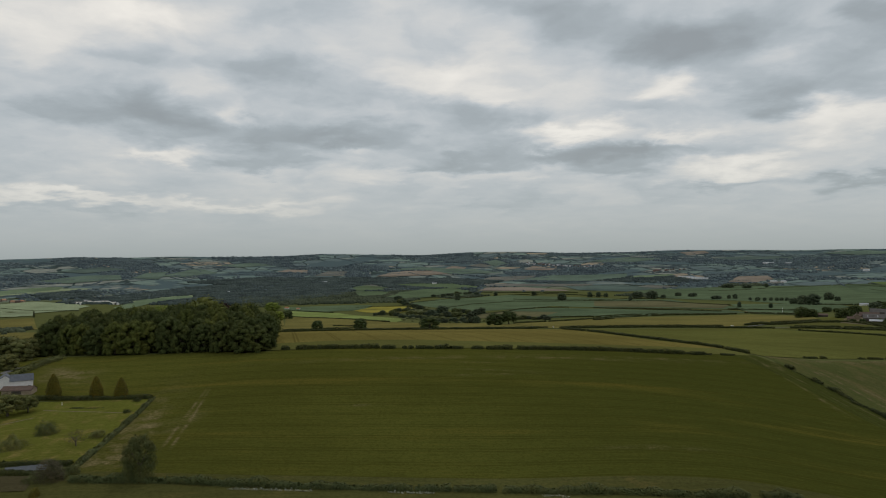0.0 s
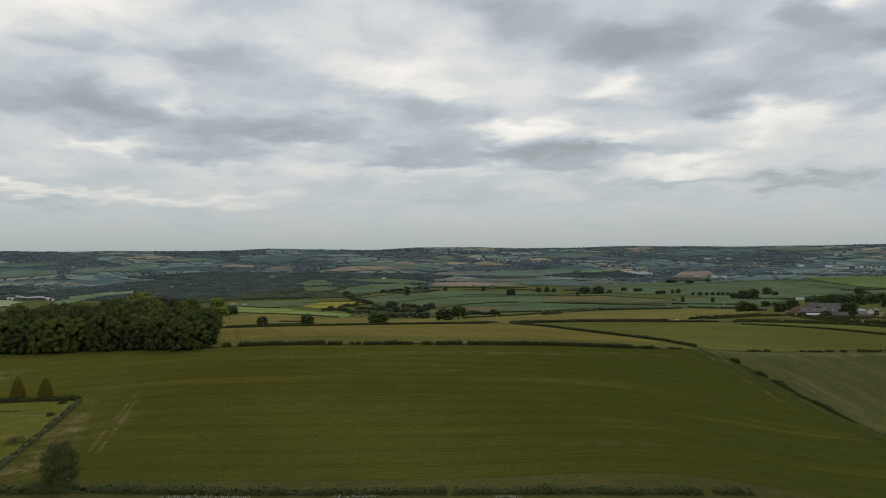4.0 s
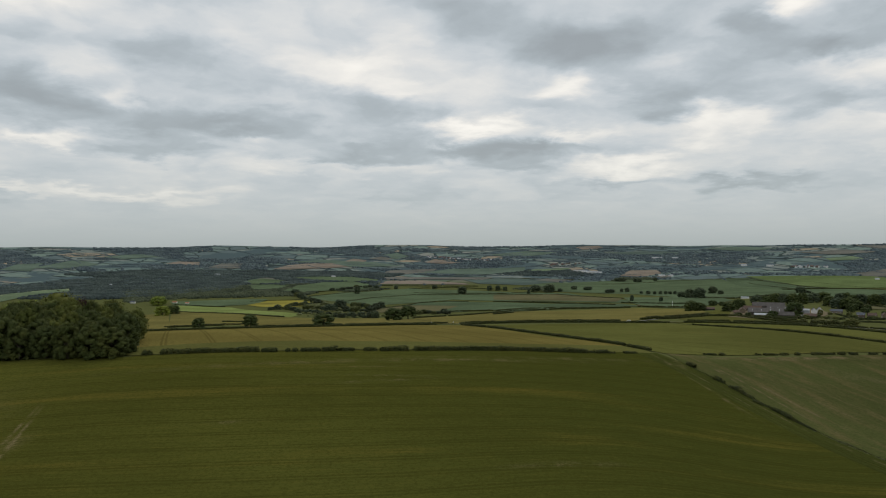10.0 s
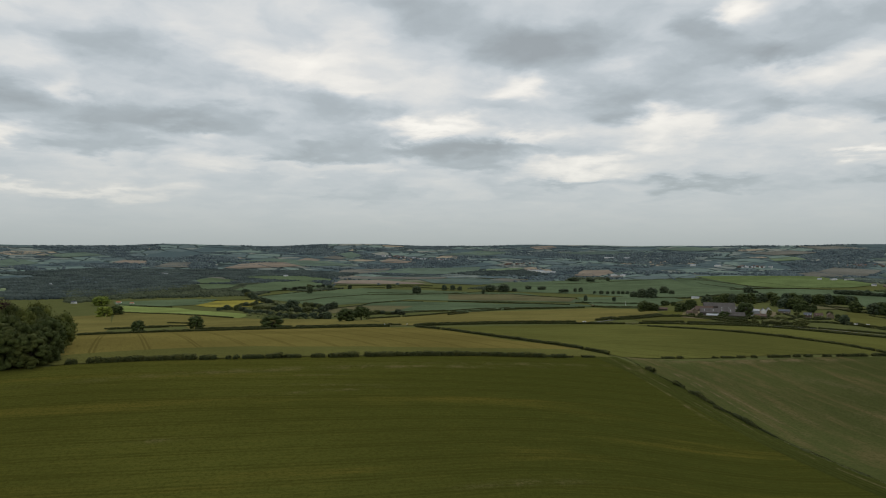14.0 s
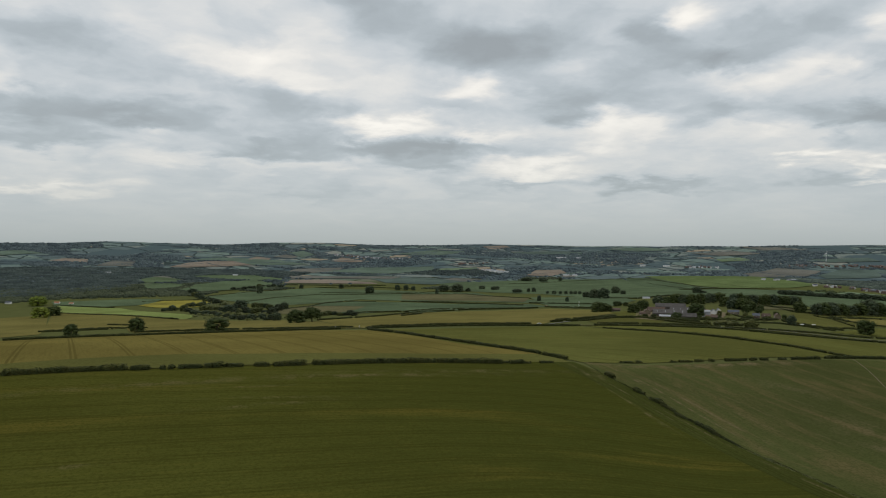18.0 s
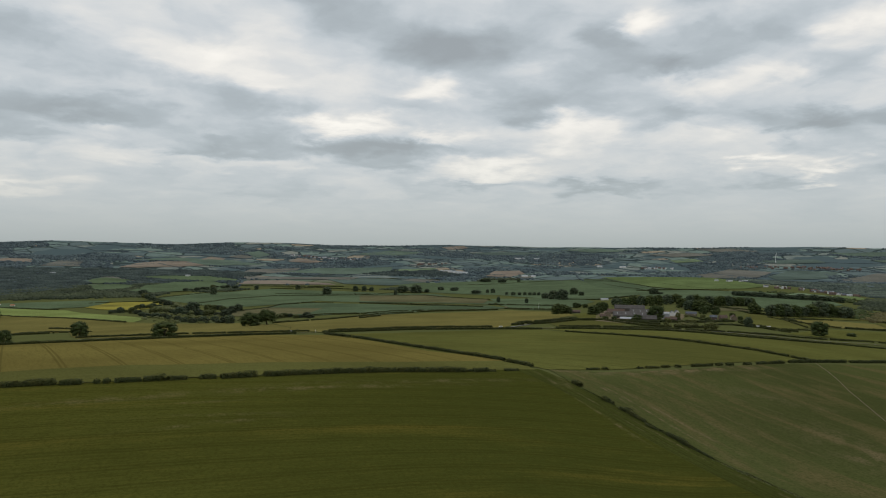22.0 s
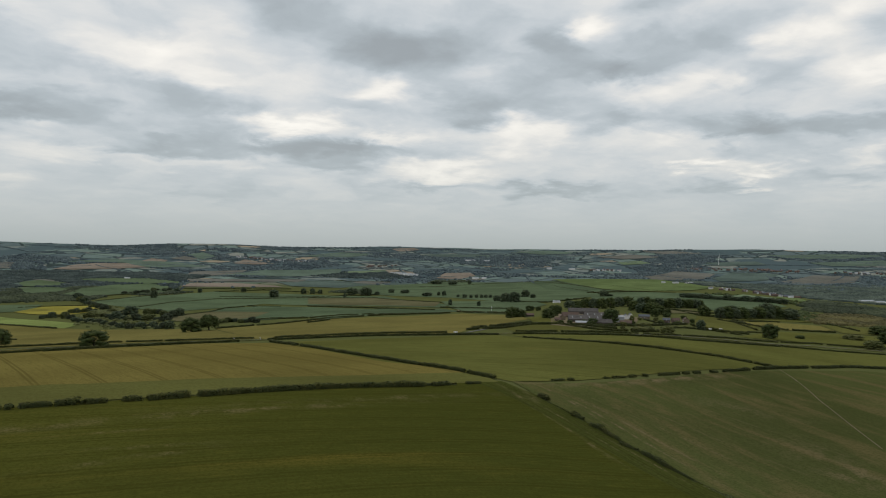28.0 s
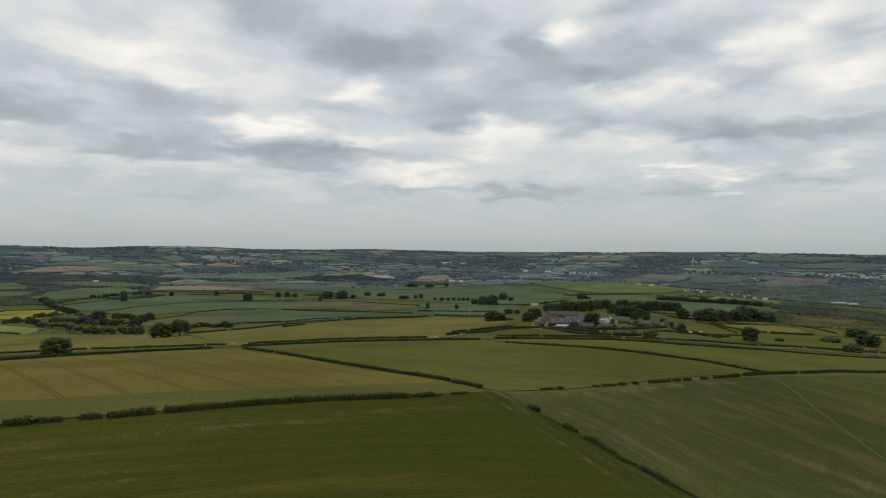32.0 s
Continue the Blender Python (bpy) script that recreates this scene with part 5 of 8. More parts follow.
field([(-956, 1491), (-841, 1424), (-663, 1129), (-728, 1135)], far_barley, 'bright olive meadow behind a thicket', lift=1.0)
field([(-1237, 1929), (-1158, 1955), (-918, 1563), (-999, 1558)], far_barley, 'olive rough pasture behind the thicket', lift=0.6)
field([(-501, 1713), (-449, 1781), (-430, 1843), (-294, 1284), (-240, 1039), (-260, 945)], far_barley, 'olive barley field behind the lane hedge', lift=0.3)
FAR_FIELDS = [q for q in FIELDS if max(abs(q[0][0]), abs(q[0][1])) > 900]

# ---- lane and paths ----
strip([(-81, 728), (-53, 750), (-15, 750), (46, 768), (122, 749), (216, 758), (306, 726), (364, 697), (447, 667), (632, 710), (782, 718), (879, 662)], 15.0, margin_grass, 'grass verges on both sides of a lane', 'verge', 0.3)
strip([(-81, 728), (-53, 750), (-15, 750), (46, 768), (122, 749), (216, 758), (306, 726), (364, 697), (447, 667), (632, 710), (782, 718), (879, 662)], 2.6, road_tar, 'narrow tarmac lane between hedges', 'road', 0.45)
strip([(320, 741), (386, 806), (454, 848), (507, 855), (538, 870)], 4.0, road_tar, 'farm lane turning off between hedges', 'road')
strip([(687, 1596), (629, 1444), (575, 1308)], 3.2, path_earth, 'pale farm track between pastures', 'track')
strip([(409, 444), (358, 375), (338, 342), (323, 316)], 0.55, path_earth, 'narrow trodden footpath across a cereal field', 'footpath')

# ---- hedges ----
hedge([(-86, 367), (-82, 367)], 2.6, 2.8, 'single rounded hawthorn bush in the field margin', name='bush', seed=1)
hedge([(24, 384.5), (69, 398.5), (104, 406.5), (160, 413.5)], 1.3, 1.9, 'rough low growth along the foot of a field hedge', gaps=0.08, uneven=0.4, seed=231)
hedge([(-78, 368), (-35, 374)], 2.5, 2.6, 'clipped dark green hawthorn hedge between two fields', seed=2)
hedge([(-33, 373), (-20, 375)], 2.0, 2.2, 'short gappy hawthorn hedge', gaps=0.3, seed=3)
hedge([(-19, 375), (-6, 378)], 2.1, 2.2, 'short length of hawthorn hedge', gaps=0.15, seed=4)
hedge([(-5, 378), (3, 380)], 2.7, 2.8, 'clipped dark green hawthorn hedge between two fields', seed=5)
hedge([(4, 380), (22, 384)], 2.1, 2.3, 'short gappy hawthorn hedge', gaps=0.25, seed=6)
hedge([(24, 384), (69, 398), (104, 406), (142, 410)], 2.6, 2.7, 'clipped dark green hawthorn hedge between two fields', gaps=0.03, seed=7)
hedge([(145, 410), (156, 413)], 2.2, 2.2, 'short length of hawthorn hedge', gaps=0.1, seed=8)
hedge([(157, 413), (175, 418)], 1.5, 1.8, 'short gappy hawthorn hedge', gaps=0.5, seed=9)
hedge([(120, 704), (144, 568), (165, 484), (180, 451), (189, 429)], 2.3, 2.4, 'dark curving hedge between barley fields', gaps=0.03, seed=10, size=0.36, density=36)
hedge([(-68, 657), (-100, 650), (-128, 646), (-160, 640)], 2.3, 2.4, 'trimmed roadside hedge along the lane', seed=232, size=0.36, density=36)
hedge([(-226, 1143), (-209, 1189), (-169, 1161), (-125, 1124)], 2.4, 2.6, 'dark hedge between a meadow and barley', gaps=0.1, seed=233, size=0.4, density=30)
hedge([(-68, 657), (-43, 674), (-12, 699), (45, 722), (98, 729)], 2.3, 2.2, 'trimmed roadside hedge along the lane', seed=11, size=0.36, density=36)
hedge([(-97, 818), (-63, 826), (-29, 828)], 2.2, 2.2, 'trimmed roadside hedge along the lane', seed=12, size=0.36, density=36)
hedge([(-10, 834), (38, 812), (92, 794), (118, 785)], 2.0, 2.0, 'trimmed roadside hedge along the lane', gaps=0.04, seed=13, size=0.36, density=36)
hedge([(124, 740), (211, 742), (300, 712), (332, 694)], 2.3, 2.2, 'trimmed roadside hedge along the lane', seed=14, size=0.36, density=36)
hedge([(137, 780), (223, 780), (302, 748)], 2.2, 2.2, 'trimmed roadside hedge along the lane', seed=15, size=0.36, density=36)
hedge([(333, 650), (345, 619), (368, 581), (391, 546)], 2.0, 2.0, 'low dark hedge between barley fields', seed=16, size=0.35, density=36)
hedge([(391, 546), (396.5, 527), (402, 511), (409, 497), (411, 482)], 2.1, 2.3, 'dark hedge between barley fields', seed=17, size=0.35, density=36)
hedge([(410, 490), (412, 474), (414, 453)], 1.9, 2.1, 'dark hedge between barley fields', gaps=0.06, seed=18, size=0.35, density=36)
hedge([(479, 820), (470, 769), (468, 727), (481, 714), (496, 710)], 2.6, 2.6, 'dark farm hedge between small paddocks', gaps=0.05, seed=200, size=0.55, density=18, uneven=0.35)
hedge([(704, 936), (682, 885), (701, 877)], 2.2, 2.6, 'dark farm hedge between small paddocks', gaps=0.05, seed=201, size=0.55, density=18, uneven=0.35)
hedge([(502, 712), (524, 718), (554, 729)], 3.2, 2.6, 'dark farm hedge between small paddocks', gaps=0.05, seed=202, size=0.55, density=18, uneven=0.35)
hedge([(689, 837), (726, 828), (744, 802), (752, 798)], 2.2, 2.6, 'dark farm hedge between small paddocks', gaps=0.05, seed=203, size=0.55, density=18, uneven=0.35)
hedge([(964, 1204), (960, 1137), (936, 1069), (948, 1041)], 2.2, 2.6, 'dark farm hedge between small paddocks', gaps=0.05, seed=204, size=0.55, density=18, uneven=0.35)
hedge([(916, 1004), (913, 964), (859, 870)], 2.6, 2.6, 'dark farm hedge between small paddocks', gaps=0.05, seed=205, size=0.55, density=18, uneven=0.35)
hedge([(932, 991), (983, 991), (1035, 982)], 2.2, 2.6, 'dark farm hedge between small paddocks', gaps=0.05, seed=206, size=0.55, density=18, uneven=0.35)
hedge([(1670, 2314), (1660, 2155), (1624, 2001), (1701, 1986)], 2.4, 2.6, 'dark farm hedge between small paddocks', gaps=0.05, seed=207, size=1.0, density=8, uneven=0.35)
hedge([(1491, 2421), (1437, 2210), (1191, 1715)], 2.6, 2.6, 'dark farm hedge between small paddocks', gaps=0.05, seed=208, size=1.0, density=8, uneven=0.35)
hedge([(1291, 1853), (1385, 1829), (1532, 1865)], 2.4, 2.6, 'dark farm hedge between small paddocks', gaps=0.05, seed=209, size=1.0, density=8, uneven=0.35)
hedge([(635, 809), (684, 832), (706, 831)], 2.0, 2.6, 'dark farm hedge between small paddocks', gaps=0.05, seed=210, size=0.55, density=18, uneven=0.35)
hedge([(776, 833), (820, 841), (834, 837)], 2.0, 2.6, 'dark farm hedge between small paddocks', gaps=0.05, seed=211, size=0.55, density=18, uneven=0.35)
hedge([(348, 695), (403, 660), (525, 644), (697, 689), (839, 637)], 2.4, 2.4, 'trimmed roadside hedge along the lane', seed=19, size=0.36, density=36)
hedge([(367, 724), (425, 691), (506, 679), (659, 736), (811, 741), (905, 678)], 2.2, 2.2, 'trimmed roadside hedge along the lane', gaps=0.05, seed=20, size=0.36, density=36)
hedge([(221, 426), (230, 427)], 1.3, 1.7, 'short clump of low hawthorn hedge', name='hedge_clump', group='clumps along the far boundary', gaps=0.0, uneven=0.4, seed=21)
hedge([(232, 427), (236, 427)], 1.3, 1.7, 'short clump of low hawthorn hedge', name='hedge_clump', group='clumps along the far boundary', gaps=0.0, uneven=0.4, seed=22)
hedge([(257, 429), (261, 429)], 1.3, 1.7, 'short clump of low hawthorn hedge', name='hedge_clump', group='clumps along the far boundary', gaps=0.0, uneven=0.4, seed=23)
hedge([(263, 429), (272, 429)], 1.3, 1.7, 'short clump of low hawthorn hedge', name='hedge_clump', group='clumps along the far boundary', gaps=0.0, uneven=0.4, seed=24)
hedge([(274, 429), (280, 430)], 1.3, 1.7, 'short clump of low hawthorn hedge', name='hedge_clump', group='clumps along the far boundary', gaps=0.0, uneven=0.4, seed=25)
hedge([(284, 429), (320, 431)], 1.6, 1.8, 'gappy low hawthorn hedge', gaps=0.3, uneven=0.4, seed=26)
hedge([(323, 431), (343, 433), (377, 439)], 1.7, 1.8, 'low hawthorn hedge between fields', gaps=0.25, uneven=0.35, seed=27)
hedge([(384, 442), (415, 449), (482, 462), (650, 519)], 2.2, 2.3, 'low hawthorn hedge between fields', gaps=0.03, seed=28)
hedge([(195, 395), (196, 389)], 2.4, 3.0, 'rounded hawthorn bush on a field boundary', name='bush', seed=29)
hedge([(197, 371), (200, 366)], 1.8, 2.2, 'low hawthorn clump on a field boundary', name='hedge_clump', group='clumps along the boundary', gaps=0.0, uneven=0.45, seed=30)
hedge([(199, 360), (202, 354)], 1.8, 2.2, 'low hawthorn clump on a field boundary', name='hedge_clump', group='clumps along the boundary', gaps=0.0, uneven=0.45, seed=31)
hedge([(201, 353), (203, 345)], 1.8, 2.2, 'low hawthorn clump on a field boundary', name='hedge_clump', group='clumps along the boundary', gaps=0.0, uneven=0.45, seed=32)
hedge([(201, 342), (205, 335)], 1.8, 2.2, 'low hawthorn clump on a field boundary', name='hedge_clump', group='clumps along the boundary', gaps=0.0, uneven=0.45, seed=33)
hedge([(205, 333), (207, 325)], 1.8, 2.2, 'low hawthorn clump on a field boundary', name='hedge_clump', group='clumps along the boundary', gaps=0.0, uneven=0.45, seed=34)
hedge([(206, 325), (208, 316)], 1.8, 2.2, 'low hawthorn clump on a field boundary', name='hedge_clump', group='clumps along the boundary', gaps=0.0, uneven=0.45, seed=35)
hedge([(208, 316), (209, 309)], 1.0, 1.4, 'overgrown grassy fence line between fields', seed=36)
hedge([(209, 309), (215, 282), (223, 243), (237, 191)], 0.6, 2.4, 'overgrown grassy fence line between fields', leaf=far_leaf, uneven=0.5, density=26, size=0.3, seed=78)
hedge([(194, 390), (206, 324)], 0.7, 1.4, 'overgrown grassy fence line between fields', density=6, seed=37)
hedge([(-106.4, 196.7), (-78.9, 198.0), (-59.2, 196.9), (-46.3, 196.8), (-30.4, 197.4)], 2.2, 2.5, 'thick field hedge with pale blossom', leaf=far_leaf, gaps=0.0, uneven=0.45, seed=38, size=0.21, density=100)
hedge([(-30.4, 197.4), (1.7, 199.1)], 2.0, 2.2, 'thick field hedge with pale blossom', leaf=far_leaf, gaps=0.03, uneven=0.45, seed=39, size=0.21, density=100)
hedge([(2.6, 199.1), (14.7, 199.4)], 2.2, 2.2, 'thick dark green field hedge', leaf=far_leaf, gaps=0.0, seed=40, size=0.21, density=100)
hedge([(16.3, 199.1), (33.9, 197.7), (65.2, 194.9), (82.0, 197.1), (104.9, 204.4)], 2.2, 2.3, 'low overgrown field hedge', leaf=far_leaf, gaps=0.06, uneven=0.45, seed=41, size=0.21, density=100)
hedge([(190, 200), (236, 189)], 2.2, 2.2, 'thick dark green field hedge', seed=77)
hedge([(-60.8, 194.3), (-37.2, 194.7)], 0.8, 0.9, 'cream cow parsley in flower along a hedge', leaf=blossom, name='cow_parsley', size=0.13, density=14, kind='stuff', seed=42)
hedge([(-15.9, 196.2), (-3.1, 196.7)], 0.8, 0.9, 'cream cow parsley in flower along a hedge', leaf=blossom, name='cow_parsley', size=0.13, density=14, kind='stuff', seed=43)
hedge([(27.3, 196.2), (35.0, 194.9)], 0.8, 0.9, 'cream cow parsley in flower along a hedge', leaf=blossom, name='cow_parsley', size=0.13, density=14, kind='stuff', seed=44)
hedge([(-122, 290), (-118, 262), (-115, 236), (-112.2, 215.7), (-110.2, 197.8)], 1.35, 2.2, 'garden boundary hedge of mixed shrubs', uneven=0.5, leaf=far_leaf, seed=45, size=0.21, density=100)
hedge([(-175, 294), (-157, 293), (-140, 291), (-122, 289)], 2.0, 2.0, 'dark clipped garden hedge behind the lawn', seed=46)
hedge([(-134.6, 209.5), (-124.5, 209.7), (-113.3, 211.0)], 1.8, 2.2, 'dark clipped garden hedge', seed=47, size=0.21, density=100)
hedge([(-129.9, 202.1), (-119.9, 202.0), (-109.9, 198.7)], 1.7, 2.0, 'dark clipped garden hedge', seed=48, size=0.21, density=100)
hedge([(-204, 318), (-204, 336), (-206, 352), (-207, 374)], 2.6, 6.0, 'olive green roadside hedge beside the wood', leaf=olive_leaf, seed=49)
hedge([(116, 1147), (210, 1204), (326, 1321), (434, 1335), (550, 1292)], 3.0, 3.2, 'dark field hedge with small trees', gaps=0.06, seed=50, size=0.7, density=22)
hedge([(261, 1203), (309, 1256)], 3.0, 3.2, 'dark field hedge with small trees', gaps=0.06, seed=51, size=0.7, density=22)
hedge([(297, 1348), (363, 1384), (423, 1368)], 3.0, 3.2, 'dark field hedge with small trees', gaps=0.06, seed=52, size=0.7, density=22)
hedge([(431, 1360), (529, 1296)], 3.0, 3.2, 'dark field hedge with small trees', gaps=0.06, seed=53, size=0.7, density=22)
hedge([(415, 1910), (453, 1719), (565, 1408)], 3.0, 3.2, 'dark field hedge with small trees', gaps=0.06, seed=54, size=1.0, density=14)
hedge([(289, 2115), (355, 1971)], 3.0, 3.2, 'dark field hedge with small trees', gaps=0.06, seed=55, size=1.0, density=14)
hedge([(504, 2318), (669, 2136), (717, 1731)], 3.0, 3.2, 'dark field hedge with small trees', gaps=0.06, seed=56, size=1.0, density=14)
hedge([(-5, 2205), (97, 2368), (247, 2445), (504, 2318)], 3.0, 3.2, 'dark field hedge with small trees', gaps=0.06, seed=57, size=1.0, density=14)
hedge([(-113, 2442), (21, 2576), (140, 2619)], 3.0, 3.2, 'dark field hedge with small trees', gaps=0.06, seed=58, size=1.0, density=14)
hedge([(72, 1577), (156, 1729), (222, 2034), (278, 2089)], 3.0, 3.2, 'dark field hedge with small trees', gaps=0.06, seed=59, size=0.7, density=22)
hedge([(358, 806), (417, 837), (470, 867)], 3.0, 3.2, 'dark field hedge with small trees', gaps=0.06, seed=60, size=0.36, density=36)
hedge([(450, 835), (480, 815), (495, 779), (504, 740)], 3.0, 3.2, 'dark field hedge with small trees', gaps=0.06, seed=61, size=0.7, density=22)
hedge([(340, 782), (390, 788), (444, 825)], 3.0, 3.2, 'dark field hedge with small trees', gaps=0.06, seed=62, size=0.36, density=36)
hedge([(572, 1314), (602, 1172), (578, 1072)], 3.0, 3.2, 'dark field hedge with small trees', gaps=0.06, seed=63, size=0.7, density=22)
hedge([(617, 1500), (660, 1345), (687, 1281)], 3.0, 3.2, 'dark field hedge with small trees', gaps=0.06, seed=64, size=0.7, density=22)
hedge([(1522, 2640), (1567, 2452), (1562, 2292), (1470, 1972)], 3.0, 3.2, 'dark field hedge with small trees', gaps=0.06, seed=65, size=1.0, density=14)
hedge([(1599, 2606), (1542, 2228), (1409, 1880)], 3.0, 3.2, 'dark field hedge with small trees', gaps=0.06, seed=66, size=1.0, density=14)
hedge([(1188, 1766), (1456, 1842), (1555, 1751)], 3.0, 3.2, 'dark field hedge with small trees', gaps=0.06, seed=67, size=1.0, density=14)
hedge([(959, 1196), (990, 1122), (1052, 1099)], 3.0, 3.2, 'dark field hedge with small trees', gaps=0.06, seed=68, size=0.7, density=22)
hedge([(938, 1076), (976, 1040), (912, 932)], 3.0, 3.2, 'dark field hedge with small trees', gaps=0.06, seed=69, size=0.7, density=22)
hedge([(920, 979), (920, 895), (1004, 852)], 3.0, 3.2, 'dark field hedge with small trees', gaps=0.06, seed=70, size=0.7, density=22)
hedge([(1110, 951), (1062, 855)], 3.0, 3.2, 'dark field hedge with small trees', gaps=0.06, seed=71, size=0.7, density=22)
hedge([(1082, 850), (1119, 812)], 3.0, 3.2, 'dark field hedge with small trees', gaps=0.06, seed=72, size=0.7, density=22)
hedge([(740, 876), (749, 822), (780, 812)], 3.0, 3.2, 'dark field hedge with small trees', gaps=0.06, seed=73, size=0.7, density=22)
hedge([(982, 1032), (1114, 1011)], 3.0, 3.2, 'dark field hedge with small trees', gaps=0.06, seed=74, size=0.7, density=22)
hedge([(543, 857), (561, 812), (590, 785)], 3.0, 3.2, 'dark field hedge with small trees', gaps=0.06, seed=75, size=0.7, density=22)
hedge([(712, 2272), (613, 2316), (504, 2318)], 3.0, 3.2, 'dark field hedge with small trees', gaps=0.06, seed=76, size=1.0, density=14)
hedge([(827, 1551), (870, 1470), (1046, 1566)], 3.0, 3.2, 'dark field hedge with small trees', gaps=0.06, seed=77, size=0.7, density=22)
hedge([(1013, 2641), (1275, 2674), (1511, 2621)], 3.0, 3.2, 'dark field hedge with small trees', gaps=0.06, seed=78, size=1.0, density=14)
hedge([(138, 2802), (386, 2698), (515, 2645)], 3.0, 3.2, 'dark field hedge with small trees', gaps=0.06, seed=79, size=1.0, density=14)
hedge([(250, 2667), (417, 2649), (579, 2485)], 3.0, 3.2, 'dark field hedge with small trees', gaps=0.06, seed=80, size=1.0, density=14)
hedge([(254, 2514), (447, 2387), (543, 2331)], 3.0, 3.2, 'dark field hedge with small trees', gaps=0.06, seed=81, size=1.0, density=14)
hedge([(526, 2934), (797, 3003), (1016, 2911)], 3.0, 3.2, 'dark field hedge with small trees', gaps=0.06, seed=82, size=1.0, density=14)
hedge([(495, 779), (594, 810), (749, 897)], 3.0, 3.2, 'dark field hedge with small trees', gaps=0.06, seed=83, size=0.7, density=22)
hedge([(132, 1327), (229, 1374), (293, 1352)], 3.0, 3.2, 'dark field hedge with small trees', gaps=0.06, seed=84, size=0.7, density=22)
hedge([(-441, 1948), (-250, 1647), (-108, 1386)], 3.0, 3.2, 'dark field hedge with small trees', gaps=0.06, seed=85, size=1.0, density=14)
hedge([(-506, 2233), (-337, 2111)], 3.0, 3.2, 'dark field hedge with small trees', gaps=0.06, seed=86, size=1.0, density=14)
hedge([(-266, 1138), (-172, 1136)], 3.0, 3.2, 'dark field hedge with small trees', gaps=0.06, seed=87, size=0.7, density=22)
hedge([(-206, 1291), (-145, 1220)], 3.0, 3.2, 'dark field hedge with small trees', gaps=0.06, seed=88, size=0.7, density=22)
hedge([(-1626, 2535), (-1512, 2590)], 3.0, 3.2, 'dark field hedge with small trees', gaps=0.06, seed=89, size=1.0, density=14)
hedge([(-1439, 2243), (-1299, 2163), (-1133, 2150)], 3.0, 3.2, 'dark field hedge with small trees', gaps=0.06, seed=90, size=1.0, density=14)
hedge([(-1261, 2129), (-1177, 1987)], 3.0, 3.2, 'dark field hedge with small trees', gaps=0.06, seed=91, size=1.0, density=14)
hedge([(-291, 2293), (-76, 2326)], 3.0, 3.2, 'dark field hedge with small trees', gaps=0.06, seed=92, size=1.0, density=14)

# ---- the garden and house by the first field ----
field([(-187, 291), (-139, 290), (-121, 287), (-114, 234), (-111.0, 210.1), (-135.3, 210.6)], garden_grass, 'garden lawn of long bright grass', name='lawn', lift=0.4)
field([(-128.4, 199.8), (-118.5, 200.2), (-114.6, 189.0), (-120.8, 187.9)], scrub, 'brown dug vegetable plot', name='vegetable_plot', lift=0.5)
field([(-212, 331), (-211, 347), (-213, 382), (-223, 395), (-221, 344)], margin_grass, 'grass verge beside a country lane', name='verge', lift=0.2)
strip([(-212, 332), (-213, 340), (-213, 348)], 4.0, road_tar, 'narrow tarmac lane beside the house', 'road')
strip([(-166, 258), (-158.4, 267.7)], 0.7, path_earth, 'bare worn line in the grass', 'mown_line', 0.46)
hedge([(-151.3, 280.1), (-144, 279), (-136.9, 277.9)], 0.7, 1.4, 'low dark flower bed on the lawn', name='flower_bed', size=0.16, density=60, uneven=0.5, seed=230)
strip([(-161, 278), (-142, 274), (-123, 269)], 0.5, path_earth, 'pale mown line across the lawn', 'mown_line', 0.46)
gold_leaf = leaves('golden_conifer', (0.112, 0.094, 0.014), 0.45)
conifer(-167.5, 296.7, 7.2, 10.6, 'golden yellow-green conifer in front of a dark hedge', gold_leaf, 3, 'conifers along the garden hedge')
conifer(-148.4, 295.2, 6.6, 9.5, 'golden yellow-green conifer in front of a dark hedge', gold_leaf, 4, 'conifers along the garden hedge')
conifer(-136.9, 293.3, 6.5, 8.7, 'golden yellow-green conifer in front of a dark hedge', gold_leaf, 5, 'conifers along the garden hedge')
building(-188.3, 308.6, 30, 8.6, 6.4, 4.3, 6.5, white_render, slate, 'white rendered house with a blue-grey slate roof', windows=3, chimneys=0, storeys=1)
building(-195.2, 308.0, 120, 7.5, 6.0, 4.3, 6.4, white_render, slate, 'white rendered house wing with a slate roof', windows=2)
building(-185.6, 302.2, 4, 12.5, 5.0, 1.9, 3.2, tan_wall, brown_tile, 'low brown-tiled brick outbuilding beside the house', name='outbuilding', category='outbuilding', doors=1)
arr = empty("solar_array", -123.9, 204.7, 18)
part("rail", boxes((-5.6, -0.9, 0.5, 5.6, -0.8, 0.6)), galvanised, arr)
part("rail", boxes((-5.6, 0.8, 1.5, 5.6, 0.9, 1.6)), galvanised, arr)
for k in range(4):
    part("leg", boxes((-5.0 + k * 3.3, -0.88, -0.3, -4.9 + k * 3.3, -0.8, 0.5)), galvanised, arr)
    part("leg", boxes((-5.0 + k * 3.3, 0.8, -0.3, -4.9 + k * 3.3, 0.88, 1.5)), galvanised, arr)
for k in range(8):
    bm = bmesh.new()
    vs = [bm.verts.new((-5.6 + k * 1.4 + e * 1.34, yy, zz + d)) for d in (0.0, 0.05) for e, yy, zz in ((0, -0.9, 0.62), (1, -0.9, 0.62), (1, 0.9, 1.62), (0, 0.9, 1.62))]
    for f in ((3, 2, 1, 0), (4, 5, 6, 7), (0, 1, 5, 4), (1, 2, 6, 5), (2, 3, 7, 6), (3, 0, 4, 7)):
        bm.faces.new([vs[i] for i in f])
    part("panel", bm, cell_m, arr)
